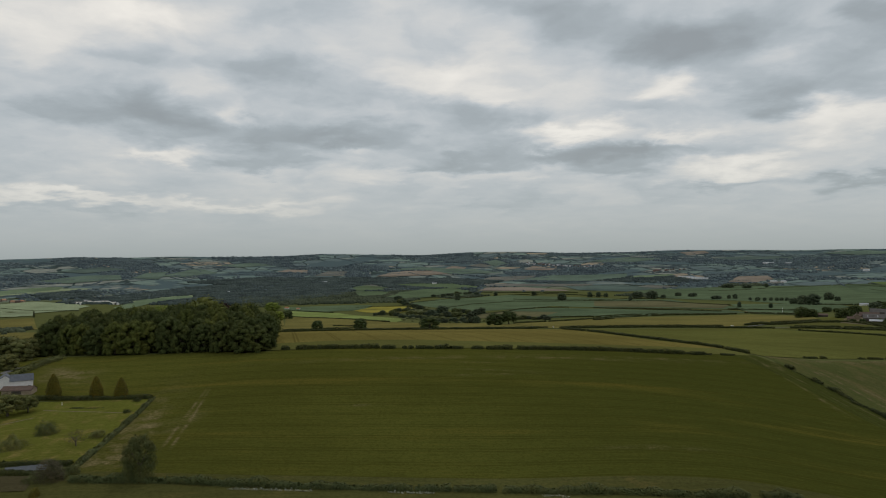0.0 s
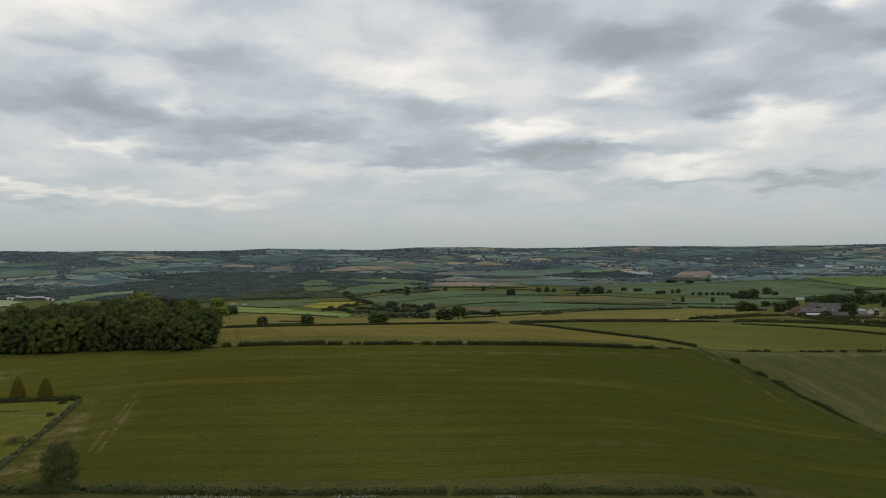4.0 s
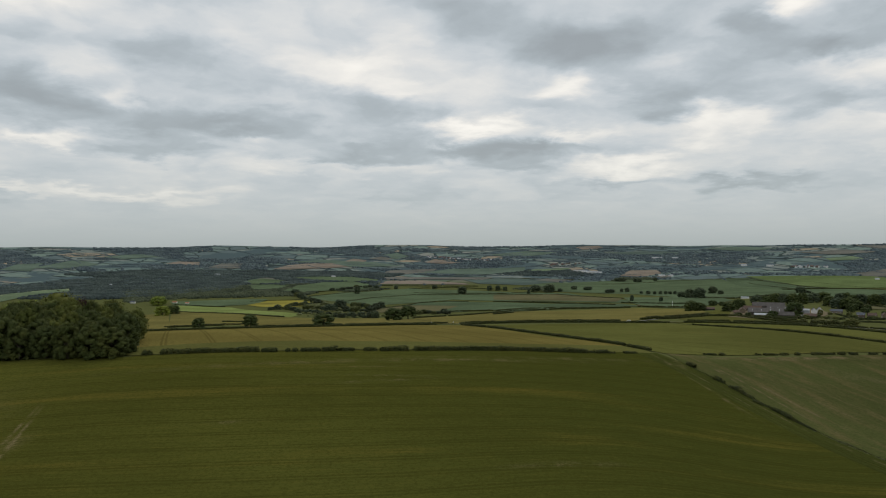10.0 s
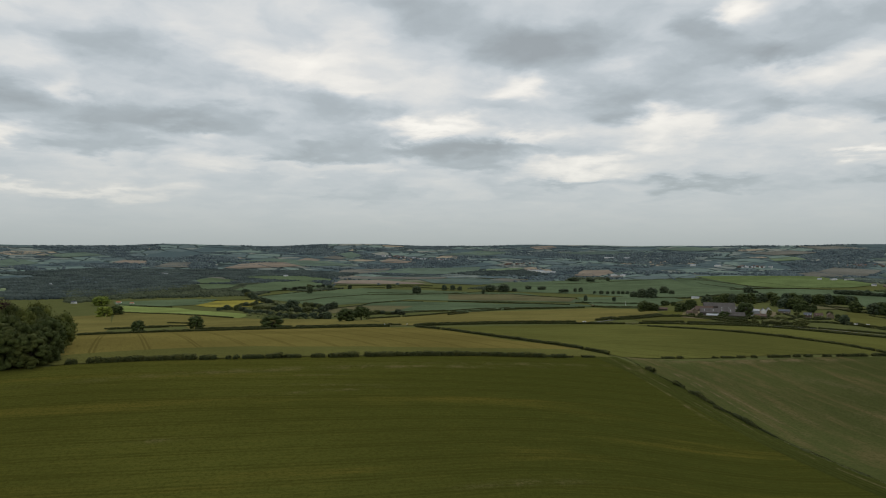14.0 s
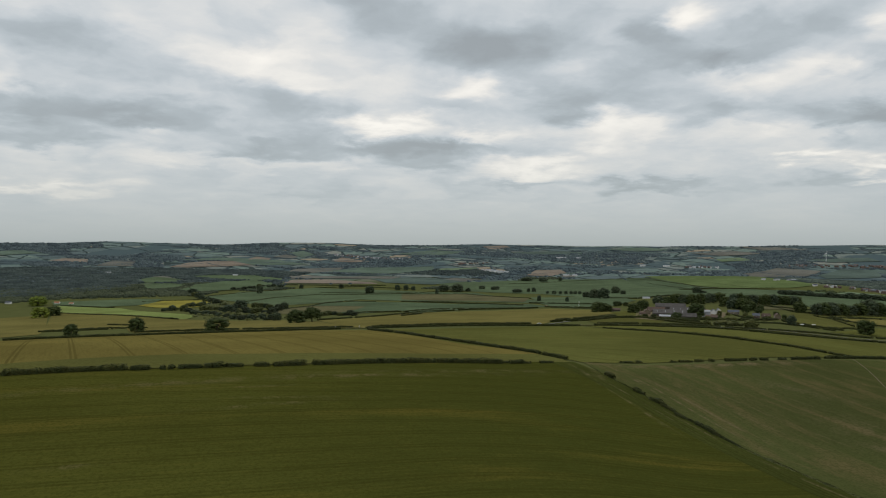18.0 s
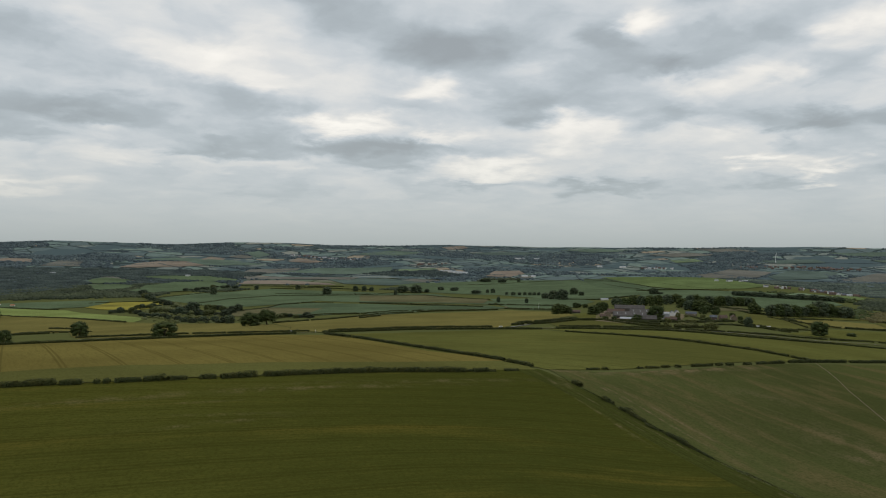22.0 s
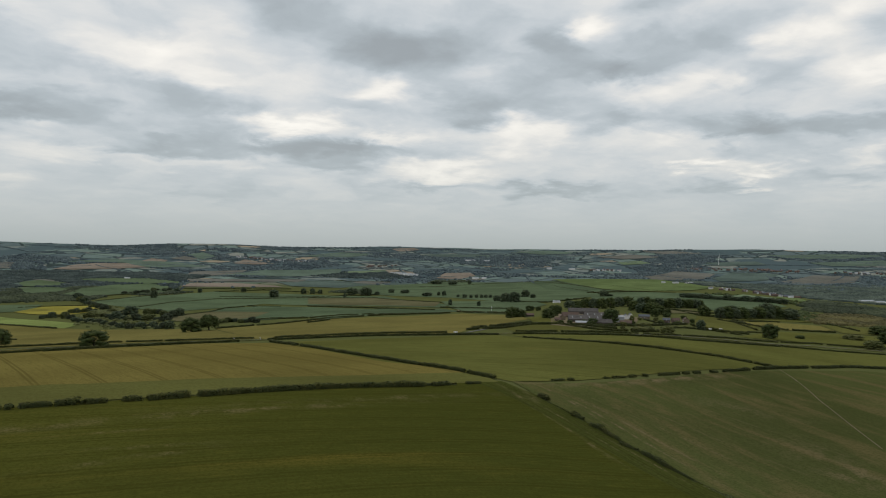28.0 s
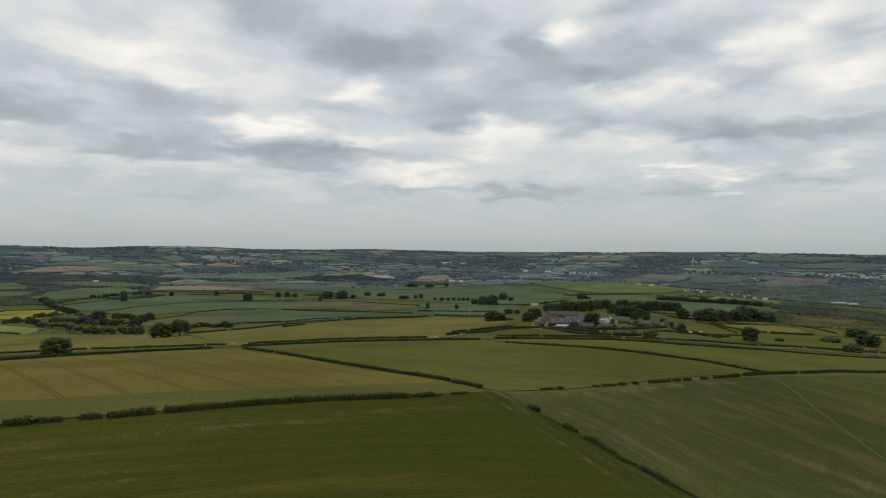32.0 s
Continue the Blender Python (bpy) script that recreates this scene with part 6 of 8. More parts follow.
tagged(arr, "row of tilted grey solar panels in a garden", "solar panels")
tree(-171, 271, 12.1, 9.4, 'olive green garden tree beside the lawn', leaf=olive_leaf, full=False, kind=7, per_lobe=160, size=0.17, solid=True)
tree(-166, 276, 7.9, 7.9, 'olive green garden tree beside the lawn', leaf=olive_leaf, full=False, kind=7, per_lobe=160, size=0.17, solid=True)
tree(-88.5, 200, 9.4, 13.6, 'tall straggly ash tree in the field corner', leaf=far_leaf, full=True, kind=6, lobes=44, per_lobe=520, size=0.13, solid=False)
shrub(-90.5, 199.5, 7.5, 5.2, 'dense thorn bush under the ash tree', far_leaf, 107, n=700)
blossom_leaf = leaves('pink_may_leaf', (0.082, 0.074, 0.042))
shrub(-140.7, 244.5, 7.8, 5.1, 'low spreading apple tree on the lawn', far_leaf, 93, n=1300)
shrub(-142.1, 227.0, 9.6, 4.8, 'low spreading apple tree on the lawn', olive_leaf, 94, n=1100)
shrub(-119.9, 238.7, 5.7, 3.5, 'thin young fruit tree on the lawn', olive_leaf, 95, n=420)
shrub(-112.8, 198.6, 8.6, 7.5, 'large flowering shrub at the garden corner', blossom_leaf, 96, n=1500)
shrub(-116.5, 196.2, 5.6, 3.0, 'rounded garden shrub by the plot', olive_leaf, 97, n=500)
shrub(-110.2, 186.1, 2.8, 2.5, 'small yellow-green garden shrub', gold_leaf, 98, n=350)
shrub(-123.9, 270.0, 3.4, 1.7, 'low clipped garden shrub', hedge_leaf, 99, n=260)
shrub(-126.9, 285.8, 3.6, 2.0, 'low clipped garden shrub', hedge_leaf, 100, n=260)
shrub(-155.0, 293.7, 4.9, 1.9, 'low flowering border shrub', blossom_leaf, 101, n=260)
shrub(-161.6, 293.4, 2.7, 1.4, 'low border shrub by the lawn', hedge_leaf, 102, n=200)
shrub(-109.2, 203.4, 3.8, 3.0, 'rounded shrub in the boundary hedge', olive_leaf, 103, n=500)
shrub(-186.8, 290.9, 11.3, 4.5, 'dense shrub beside the house', hedge_leaf, 104, n=600)
tree(-122, 229, 6.4, 6.4, 'sparse young fruit tree on the lawn', leaf=blossom_leaf, per_lobe=40, size=0.14, solid=False, kind=9)
post(-157.6, 285.3, 1.6, 0.12, white_paint, 'white painted post on the lawn')
tree(-238.8, 374.5, 18.2, 14.5, 'olive green roadside thicket beside the wood', leaf=olive_leaf, name='thicket', full=True, kind=0)
tree(-227.9, 371.7, 14.3, 12.1, 'olive green roadside thicket beside the wood', leaf=olive_leaf, name='thicket', full=True, kind=1)
tree(-231.4, 390.4, 12.6, 11.1, 'olive green roadside thicket beside the wood', leaf=olive_leaf, name='thicket', full=True, kind=2)
tree(-216.2, 343.3, 9.9, 8.0, 'olive green roadside thicket beside the wood', leaf=olive_leaf, name='thicket', full=True, kind=3)
tree(-227.1, 393.9, 11.1, 9.7, 'olive green roadside thicket beside the wood', leaf=olive_leaf, name='thicket', full=True, kind=4)

# ---- the wood ----
wood_rng = random.Random(5)
FRONT_A, FRONT_B = (-224, 391), (-93, 361)
for row, back in enumerate((3, 13, 24, 36, 49, 63)):
    for k in range(13):
        f = min(max((k + 0.5 * (row % 2) + wood_rng.uniform(-0.25, 0.25)) / 12.5, 0.0), 1.0)
        gx = FRONT_A[0] + (FRONT_B[0] - FRONT_A[0]) * f - back * 0.25
        gy = FRONT_A[1] + (FRONT_B[1] - FRONT_A[1]) * f + back + wood_rng.uniform(-2.5, 2.5)
        high = (17.5, 19.5, 21.0, 22.0, 22.5, 22.5)[row] * wood_rng.uniform(0.84, 1.1) * (1.12 - 0.12 * f) * (0.86 if k == 12 else 1.0)
        tree(gx, gy, wood_rng.uniform(12.5, 18.5), high, "broad-leaved tree in a dense green wood", wood_rng.choice((wood_leaf, deep_wood_leaf, deep_wood_leaf)), kind=wood_rng.randrange(4), group="trees of the wood", billow=True, lobes=74, per_lobe=190, size=0.17)
tree(-439, 1052, 36.8, 47.8, 'bright yellow-green lime tree behind the wood', leaf=light_leaf, full=True, kind=0)
tree(-432, 1085, 33.9, 47.1, 'bright yellow-green lime tree behind the wood', leaf=light_leaf, full=True, kind=1)
tree(-168, 485, 30.0, 28.5, 'tall pale olive tree rising above the wood', leaf=wood_leaf, full=True, kind=2)
tree(-162, 507, 15.2, 25.3, 'dark copper beech behind the wood', leaf=copper_leaf, full=True, kind=3)
tree(-162, 492, 10.7, 23.8, 'dark copper beech behind the wood', leaf=copper_leaf, full=True, kind=4)
tree(-401, 1667, 33.3, 25.0, 'bright yellow-green lime tree beyond the wood', leaf=light_leaf, full=True, kind=0)
tree(-498, 1066, 38.0, 47.5, 'tall green tree at the back of the wood', leaf=wood_leaf, full=True, kind=1)
tree(-134, 479, 15.7, 22.8, 'tall green tree at the back of the wood', leaf=wood_leaf, full=True, kind=2)
tree(-113, 452, 12.5, 17.6, 'green tree at the edge of the wood', leaf=wood_leaf, full=True, kind=3)
tree(-403, 1775, 32.4, 23.6, 'dark tree beyond the wood', leaf=oak_leaf, full=True, kind=4)

# ---- field trees ----
tree(-126, 690, 10.8, 11.5, 'round brownish field maple beside a hedge', full=True, kind=0)
tree(-119, 985, 20.0, 18.0, 'dark round field oak in a hedge', full=True, kind=1)
tree(-15, 743, 22.1, 13.6, 'broad dark oak beside the lane', full=True, kind=2)
tree(80, 1088, 26.7, 19.6, 'dark oak of a pair in pasture', full=True, kind=3)
tree(104, 1107, 27.2, 23.2, 'dark oak of a pair in pasture', kind=4)
tree(-166, 2525, 30.4, 19.2, 'rounded olive scrub tree in a shallow valley', leaf=haze_tree_leaf, name='scrub_tree', full=True, group='scrub trees in the valley', kind=4)
tree(-153, 2448, 23.9, 16.0, 'rounded olive scrub tree in a shallow valley', leaf=far_leaf, name='scrub_tree', full=True, group='scrub trees in the valley', kind=0)
tree(-140, 2403, 24.2, 18.1, 'rounded olive scrub tree in a shallow valley', leaf=haze_tree_leaf, name='scrub_tree', full=True, group='scrub trees in the valley', kind=0)
tree(-124, 2321, 22.3, 15.8, 'rounded olive scrub tree in a shallow valley', leaf=haze_tree_leaf, name='scrub_tree', full=True, group='scrub trees in the valley', kind=1)
tree(-111, 2263, 17.3, 8.8, 'rounded olive scrub tree in a shallow valley', leaf=far_leaf, name='scrub_tree', full=True, group='scrub trees in the valley', kind=4)
tree(-105, 2271, 21.6, 15.9, 'rounded olive scrub tree in a shallow valley', leaf=haze_tree_leaf, name='scrub_tree', full=True, group='scrub trees in the valley', kind=1)
tree(-90, 2227, 23.6, 14.9, 'rounded olive scrub tree in a shallow valley', leaf=valley_leaf, name='scrub_tree', full=True, group='scrub trees in the valley', kind=3)
tree(-73, 2129, 24.4, 17.1, 'rounded olive scrub tree in a shallow valley', leaf=valley_leaf, name='scrub_tree', full=True, group='scrub trees in the valley', kind=1)
tree(-68, 2169, 21.9, 11.6, 'rounded olive scrub tree in a shallow valley', leaf=far_leaf, name='scrub_tree', full=True, group='scrub trees in the valley', kind=2)
tree(-51, 2003, 23.0, 11.5, 'rounded olive scrub tree in a shallow valley', leaf=far_leaf, name='scrub_tree', full=True, group='scrub trees in the valley', kind=0)
tree(-37, 1898, 17.4, 9.1, 'rounded olive scrub tree in a shallow valley', leaf=haze_tree_leaf, name='scrub_tree', full=True, group='scrub trees in the valley', kind=1)
tree(-26, 1911, 14.6, 8.7, 'rounded olive scrub tree in a shallow valley', leaf=valley_leaf, name='scrub_tree', full=True, group='scrub trees in the valley', kind=0)
tree(-17, 1791, 13.0, 8.2, 'rounded olive scrub tree in a shallow valley', leaf=valley_leaf, name='scrub_tree', full=True, group='scrub trees in the valley', kind=1)
tree(-131, 1776, 19.6, 15.2, 'rounded olive scrub tree in a shallow valley', leaf=far_leaf, name='scrub_tree', full=True, group='scrub trees in the valley', kind=3)
tree(-116, 1721, 18.1, 10.1, 'rounded olive scrub tree in a shallow valley', leaf=valley_leaf, name='scrub_tree', full=True, group='scrub trees in the valley', kind=4)
tree(-98, 1596, 14.8, 9.0, 'rounded olive scrub tree in a shallow valley', leaf=haze_tree_leaf, name='scrub_tree', full=True, group='scrub trees in the valley', kind=4)
tree(-86, 1552, 14.4, 8.2, 'rounded olive scrub tree in a shallow valley', leaf=haze_tree_leaf, name='scrub_tree', full=True, group='scrub trees in the valley', kind=2)
tree(-73, 1539, 13.0, 7.3, 'rounded olive scrub tree in a shallow valley', leaf=haze_tree_leaf, name='scrub_tree', full=True, group='scrub trees in the valley', kind=1)
tree(-67, 1516, 17.4, 9.3, 'rounded olive scrub tree in a shallow valley', leaf=haze_tree_leaf, name='scrub_tree', full=True, group='scrub trees in the valley', kind=3)
tree(-51, 1469, 14.9, 10.1, 'rounded olive scrub tree in a shallow valley', leaf=valley_leaf, name='scrub_tree', full=True, group='scrub trees in the valley', kind=1)
tree(-40, 1422, 12.9, 9.1, 'rounded olive scrub tree in a shallow valley', leaf=haze_tree_leaf, name='scrub_tree', full=True, group='scrub trees in the valley', kind=1)
tree(-31, 1387, 14.7, 7.7, 'rounded olive scrub tree in a shallow valley', leaf=far_leaf, name='scrub_tree', full=True, group='scrub trees in the valley', kind=0)
tree(-24, 1369, 12.8, 9.1, 'rounded olive scrub tree in a shallow valley', leaf=valley_leaf, name='scrub_tree', full=True, group='scrub trees in the valley', kind=2)
tree(-13, 1325, 14.1, 9.1, 'rounded olive scrub tree in a shallow valley', leaf=haze_tree_leaf, name='scrub_tree', full=True, group='scrub trees in the valley', kind=0)
tree(-6, 1338, 15.4, 10.4, 'rounded olive scrub tree in a shallow valley', leaf=far_leaf, name='scrub_tree', full=True, group='scrub trees in the valley', kind=2)
tree(2, 1296, 15.5, 8.1, 'rounded olive scrub tree in a shallow valley', leaf=valley_leaf, name='scrub_tree', full=True, group='scrub trees in the valley', kind=3)
tree(9, 1336, 12.7, 8.2, 'rounded olive scrub tree in a shallow valley', leaf=far_leaf, name='scrub_tree', full=True, group='scrub trees in the valley', kind=0)
tree(18, 1269, 16.8, 11.5, 'rounded olive scrub tree in a shallow valley', leaf=haze_tree_leaf, name='scrub_tree', full=True, group='scrub trees in the valley', kind=4)
tree(26, 1300, 10.5, 5.3, 'rounded olive scrub tree in a shallow valley', leaf=valley_leaf, name='scrub_tree', full=True, group='scrub trees in the valley', kind=2)
tree(36, 1296, 14.8, 9.4, 'rounded olive scrub tree in a shallow valley', leaf=haze_tree_leaf, name='scrub_tree', full=True, group='scrub trees in the valley', kind=2)
tree(40, 1232, 10.2, 6.7, 'rounded olive scrub tree in a shallow valley', leaf=haze_tree_leaf, name='scrub_tree', full=True, group='scrub trees in the valley', kind=0)
tree(50, 1244, 14.6, 10.5, 'rounded olive scrub tree in a shallow valley', leaf=valley_leaf, name='scrub_tree', full=True, group='scrub trees in the valley', kind=2)
tree(54, 1260, 10.5, 7.8, 'rounded olive scrub tree in a shallow valley', leaf=far_leaf, name='scrub_tree', full=True, group='scrub trees in the valley', kind=3)
tree(-34, 1606, 16.4, 10.9, 'rounded olive scrub tree in a shallow valley', leaf=haze_tree_leaf, name='scrub_tree', full=True, group='scrub trees in the valley', kind=0)
tree(-26, 1582, 21.5, 16.0, 'rounded olive scrub tree in a shallow valley', leaf=haze_tree_leaf, name='scrub_tree', full=True, group='scrub trees in the valley', kind=2)
tree(-14, 1540, 17.3, 10.8, 'rounded olive scrub tree in a shallow valley', leaf=haze_tree_leaf, name='scrub_tree', full=True, group='scrub trees in the valley', kind=0)
tree(-4, 1526, 14.9, 7.8, 'rounded olive scrub tree in a shallow valley', leaf=far_leaf, name='scrub_tree', full=True, group='scrub trees in the valley', kind=1)
tree(8, 1531, 18.9, 13.0, 'rounded olive scrub tree in a shallow valley', leaf=valley_leaf, name='scrub_tree', full=True, group='scrub trees in the valley', kind=2)
tree(18, 1504, 13.3, 8.9, 'rounded olive scrub tree in a shallow valley', leaf=haze_tree_leaf, name='scrub_tree', full=True, group='scrub trees in the valley', kind=1)
tree(27, 1497, 19.7, 12.6, 'rounded olive scrub tree in a shallow valley', leaf=far_leaf, name='scrub_tree', full=True, group='scrub trees in the valley', kind=2)
tree(35, 1497, 17.3, 12.5, 'rounded olive scrub tree in a shallow valley', leaf=far_leaf, name='scrub_tree', full=True, group='scrub trees in the valley', kind=1)
tree(44, 1470, 14.3, 7.7, 'rounded olive scrub tree in a shallow valley', leaf=valley_leaf, name='scrub_tree', full=True, group='scrub trees in the valley', kind=2)
tree(56, 1448, 17.3, 13.2, 'rounded olive scrub tree in a shallow valley', leaf=valley_leaf, name='scrub_tree', full=True, group='scrub trees in the valley', kind=1)
tree(62, 1474, 19.3, 14.2, 'rounded olive scrub tree in a shallow valley', leaf=valley_leaf, name='scrub_tree', full=True, group='scrub trees in the valley', kind=4)
tree(74, 1551, 19.7, 15.3, 'rounded olive scrub tree in a shallow valley', leaf=valley_leaf, name='scrub_tree', full=True, group='scrub trees in the valley', kind=2)
tree(82, 1626, 21.0, 10.8, 'rounded olive scrub tree in a shallow valley', leaf=haze_tree_leaf, name='scrub_tree', full=True, group='scrub trees in the valley', kind=2)
tree(144, 1322, 15.3, 7.7, 'rounded olive scrub tree in a shallow valley', leaf=far_leaf, name='scrub_tree', full=True, group='scrub trees in the valley', kind=3)
tree(154, 1341, 15.8, 9.0, 'rounded olive scrub tree in a shallow valley', leaf=far_leaf, name='scrub_tree', full=True, group='scrub trees in the valley', kind=0)
tree(165, 1338, 10.8, 7.0, 'rounded olive scrub tree in a shallow valley', leaf=haze_tree_leaf, name='scrub_tree', full=True, group='scrub trees in the valley', kind=2)
tree(170, 1301, 11.1, 7.0, 'rounded olive scrub tree in a shallow valley', leaf=far_leaf, name='scrub_tree', full=True, group='scrub trees in the valley', kind=0)
tree(180, 1308, 10.1, 5.7, 'rounded olive scrub tree in a shallow valley', leaf=valley_leaf, name='scrub_tree', full=True, group='scrub trees in the valley', kind=4)
tree(190, 1309, 14.0, 10.0, 'rounded olive scrub tree in a shallow valley', leaf=valley_leaf, name='scrub_tree', full=True, group='scrub trees in the valley', kind=1)
tree(192, 1286, 14.5, 7.8, 'rounded olive scrub tree in a shallow valley', leaf=valley_leaf, name='scrub_tree', full=True, group='scrub trees in the valley', kind=1)
tree(-181, 1833, 13.4, 8.8, 'rounded olive scrub tree in a shallow valley', leaf=haze_tree_leaf, name='scrub_tree', full=True, group='scrub trees in the valley', kind=2)
tree(-176, 1874, 12.4, 8.7, 'rounded olive scrub tree in a shallow valley', leaf=haze_tree_leaf, name='scrub_tree', full=True, group='scrub trees in the valley', kind=0)
tree(-163, 1846, 17.9, 13.9, 'rounded olive scrub tree in a shallow valley', leaf=haze_tree_leaf, name='scrub_tree', full=True, group='scrub trees in the valley', kind=2)
tree(-154, 1878, 11.0, 7.1, 'rounded olive scrub tree in a shallow valley', leaf=far_leaf, name='scrub_tree', full=True, group='scrub trees in the valley', kind=3)
tree(-148, 1938, 13.4, 10.1, 'rounded olive scrub tree in a shallow valley', leaf=far_leaf, name='scrub_tree', full=True, group='scrub trees in the valley', kind=0)
tree(-144, 2056, 16.4, 11.3, 'rounded olive scrub tree in a shallow valley', leaf=far_leaf, name='scrub_tree', full=True, group='scrub trees in the valley', kind=3)
tree(-132, 2056, 17.9, 13.2, 'rounded olive scrub tree in a shallow valley', leaf=haze_tree_leaf, name='scrub_tree', full=True, group='scrub trees in the valley', kind=3)
tree(-116, 2075, 19.9, 10.5, 'rounded olive scrub tree in a shallow valley', leaf=far_leaf, name='scrub_tree', full=True, group='scrub trees in the valley', kind=3)
tree(-109, 2102, 18.4, 12.5, 'rounded olive scrub tree in a shallow valley', leaf=haze_tree_leaf, name='scrub_tree', full=True, group='scrub trees in the valley', kind=4)
tree(-93, 2089, 14.8, 9.0, 'rounded olive scrub tree in a shallow valley', leaf=haze_tree_leaf, name='scrub_tree', full=True, group='scrub trees in the valley', kind=1)
tree(-38, 2655, 19.7, 11.3, 'rounded olive scrub tree in a shallow valley', leaf=valley_leaf, name='scrub_tree', full=True, group='scrub trees in the valley', kind=1)
tree(-20, 2662, 14.4, 8.7, 'rounded olive scrub tree in a shallow valley', leaf=haze_tree_leaf, name='scrub_tree', full=True, group='scrub trees in the valley', kind=0)
tree(-1, 2648, 22.1, 14.6, 'rounded olive scrub tree in a shallow valley', leaf=valley_leaf, name='scrub_tree', full=True, group='scrub trees in the valley', kind=0)
tree(19, 2685, 19.9, 12.2, 'rounded olive scrub tree in a shallow valley', leaf=valley_leaf, name='scrub_tree', full=True, group='scrub trees in the valley', kind=2)
tree(32, 2676, 17.8, 13.4, 'rounded olive scrub tree in a shallow valley', leaf=valley_leaf, name='scrub_tree', full=True, group='scrub trees in the valley', kind=4)
tree(52, 2724, 21.0, 15.9, 'rounded olive scrub tree in a shallow valley', leaf=far_leaf, name='scrub_tree', full=True, group='scrub trees in the valley', kind=0)
tree(68, 2746, 15.0, 8.7, 'rounded olive scrub tree in a shallow valley', leaf=haze_tree_leaf, name='scrub_tree', full=True, group='scrub trees in the valley', kind=2)
tree(87, 2719, 19.7, 13.1, 'rounded olive scrub tree in a shallow valley', leaf=haze_tree_leaf, name='scrub_tree', full=True, group='scrub trees in the valley', kind=4)
tree(105, 2736, 20.2, 12.5, 'rounded olive scrub tree in a shallow valley', leaf=valley_leaf, name='scrub_tree', full=True, group='scrub trees in the valley', kind=3)
tree(128, 2702, 20.0, 14.8, 'rounded olive scrub tree in a shallow valley', leaf=haze_tree_leaf, name='scrub_tree', full=True, group='scrub trees in the valley', kind=1)
tree(29, 1778, 19.3, 14.3, 'rounded olive scrub tree in a shallow valley', leaf=far_leaf, name='scrub_tree', full=True, group='scrub trees in the valley', kind=2)
tree(44, 1807, 16.9, 12.8, 'rounded olive scrub tree in a shallow valley', leaf=far_leaf, name='scrub_tree', full=True, group='scrub trees in the valley', kind=1)
tree(55, 1789, 16.0, 11.2, 'rounded olive scrub tree in a shallow valley', leaf=valley_leaf, name='scrub_tree', full=True, group='scrub trees in the valley', kind=3)
tree(59, 1670, 16.4, 11.8, 'rounded olive scrub tree in a shallow valley', leaf=far_leaf, name='scrub_tree', full=True, group='scrub trees in the valley', kind=1)
tree(73, 1664, 12.8, 7.1, 'rounded olive scrub tree in a shallow valley', leaf=haze_tree_leaf, name='scrub_tree', full=True, group='scrub trees in the valley', kind=2)
tree(86, 1611, 13.2, 8.5, 'rounded olive scrub tree in a shallow valley', leaf=valley_leaf, name='scrub_tree', full=True, group='scrub trees in the valley', kind=4)
tree(-84, 1721, 20.4, 13.0, 'rounded olive scrub tree in a shallow valley', leaf=far_leaf, name='scrub_tree', full=True, group='scrub trees in the valley', kind=0)
tree(-74, 1716, 21.3, 13.5, 'rounded olive scrub tree in a shallow valley', leaf=far_leaf, name='scrub_tree', full=True, group='scrub trees in the valley', kind=1)
tree(-70, 1751, 14.9, 8.6, 'rounded olive scrub tree in a shallow valley', leaf=haze_tree_leaf, name='scrub_tree', full=True, group='scrub trees in the valley', kind=0)
tree(-54, 1720, 19.3, 10.1, 'rounded olive scrub tree in a shallow valley', leaf=far_leaf, name='scrub_tree', full=True, group='scrub trees in the valley', kind=2)
tree(-43, 1687, 16.0, 9.0, 'rounded olive scrub tree in a shallow valley', leaf=valley_leaf, name='scrub_tree', full=True, group='scrub trees in the valley', kind=0)
tree(-33, 1742, 15.2, 9.3, 'rounded olive scrub tree in a shallow valley', leaf=valley_leaf, name='scrub_tree', full=True, group='scrub trees in the valley', kind=2)
tree(-4, 1733, 30.1, 23.6, 'dark round tree in open pasture', leaf=haze_tree_leaf, full=True, group='scattered pasture trees', kind=0)
tree(57, 1207, 14.4, 14.4, 'dark round tree in open pasture', leaf=haze_tree_leaf, full=True, group='scattered pasture trees', kind=1)
tree(88, 1603, 19.8, 16.8, 'dark round tree in open pasture', leaf=haze_tree_leaf, full=True, group='scattered pasture trees', kind=2)
tree(52, 2537, 22.5, 27.4, 'dark round tree in open pasture', leaf=haze_tree_leaf, full=True, group='scattered pasture trees', kind=3)
tree(201, 2667, 15.3, 17.1, 'dark round tree in open pasture', leaf=haze_tree_leaf, full=True, group='scattered pasture trees', kind=4)
tree(344, 2629, 20.3, 16.9, 'dark round tree in open pasture', leaf=haze_tree_leaf, full=True, group='scattered pasture trees', kind=0)
tree(412, 2411, 31.0, 27.9, 'dark round tree in open pasture', leaf=haze_tree_leaf, full=True, group='scattered pasture trees', kind=1)
tree(524, 2478, 19.3, 19.3, 'dark round tree in open pasture', leaf=haze_tree_leaf, full=True, group='scattered pasture trees', kind=2)
tree(551, 2461, 19.2, 19.2, 'dark round tree in open pasture', leaf=haze_tree_leaf, full=True, group='scattered pasture trees', kind=3)
tree(574, 2445, 15.9, 15.9, 'dark round tree in open pasture', leaf=haze_tree_leaf, full=True, group='scattered pasture trees', kind=4)
tree(606, 2244, 11.7, 16.2, 'dark round tree in open pasture', leaf=haze_tree_leaf, full=True, group='scattered pasture trees', kind=0)
tree(654, 2330, 36.8, 24.5, 'dark round tree in open pasture', leaf=haze_tree_leaf, full=True, group='scattered pasture trees', kind=1)
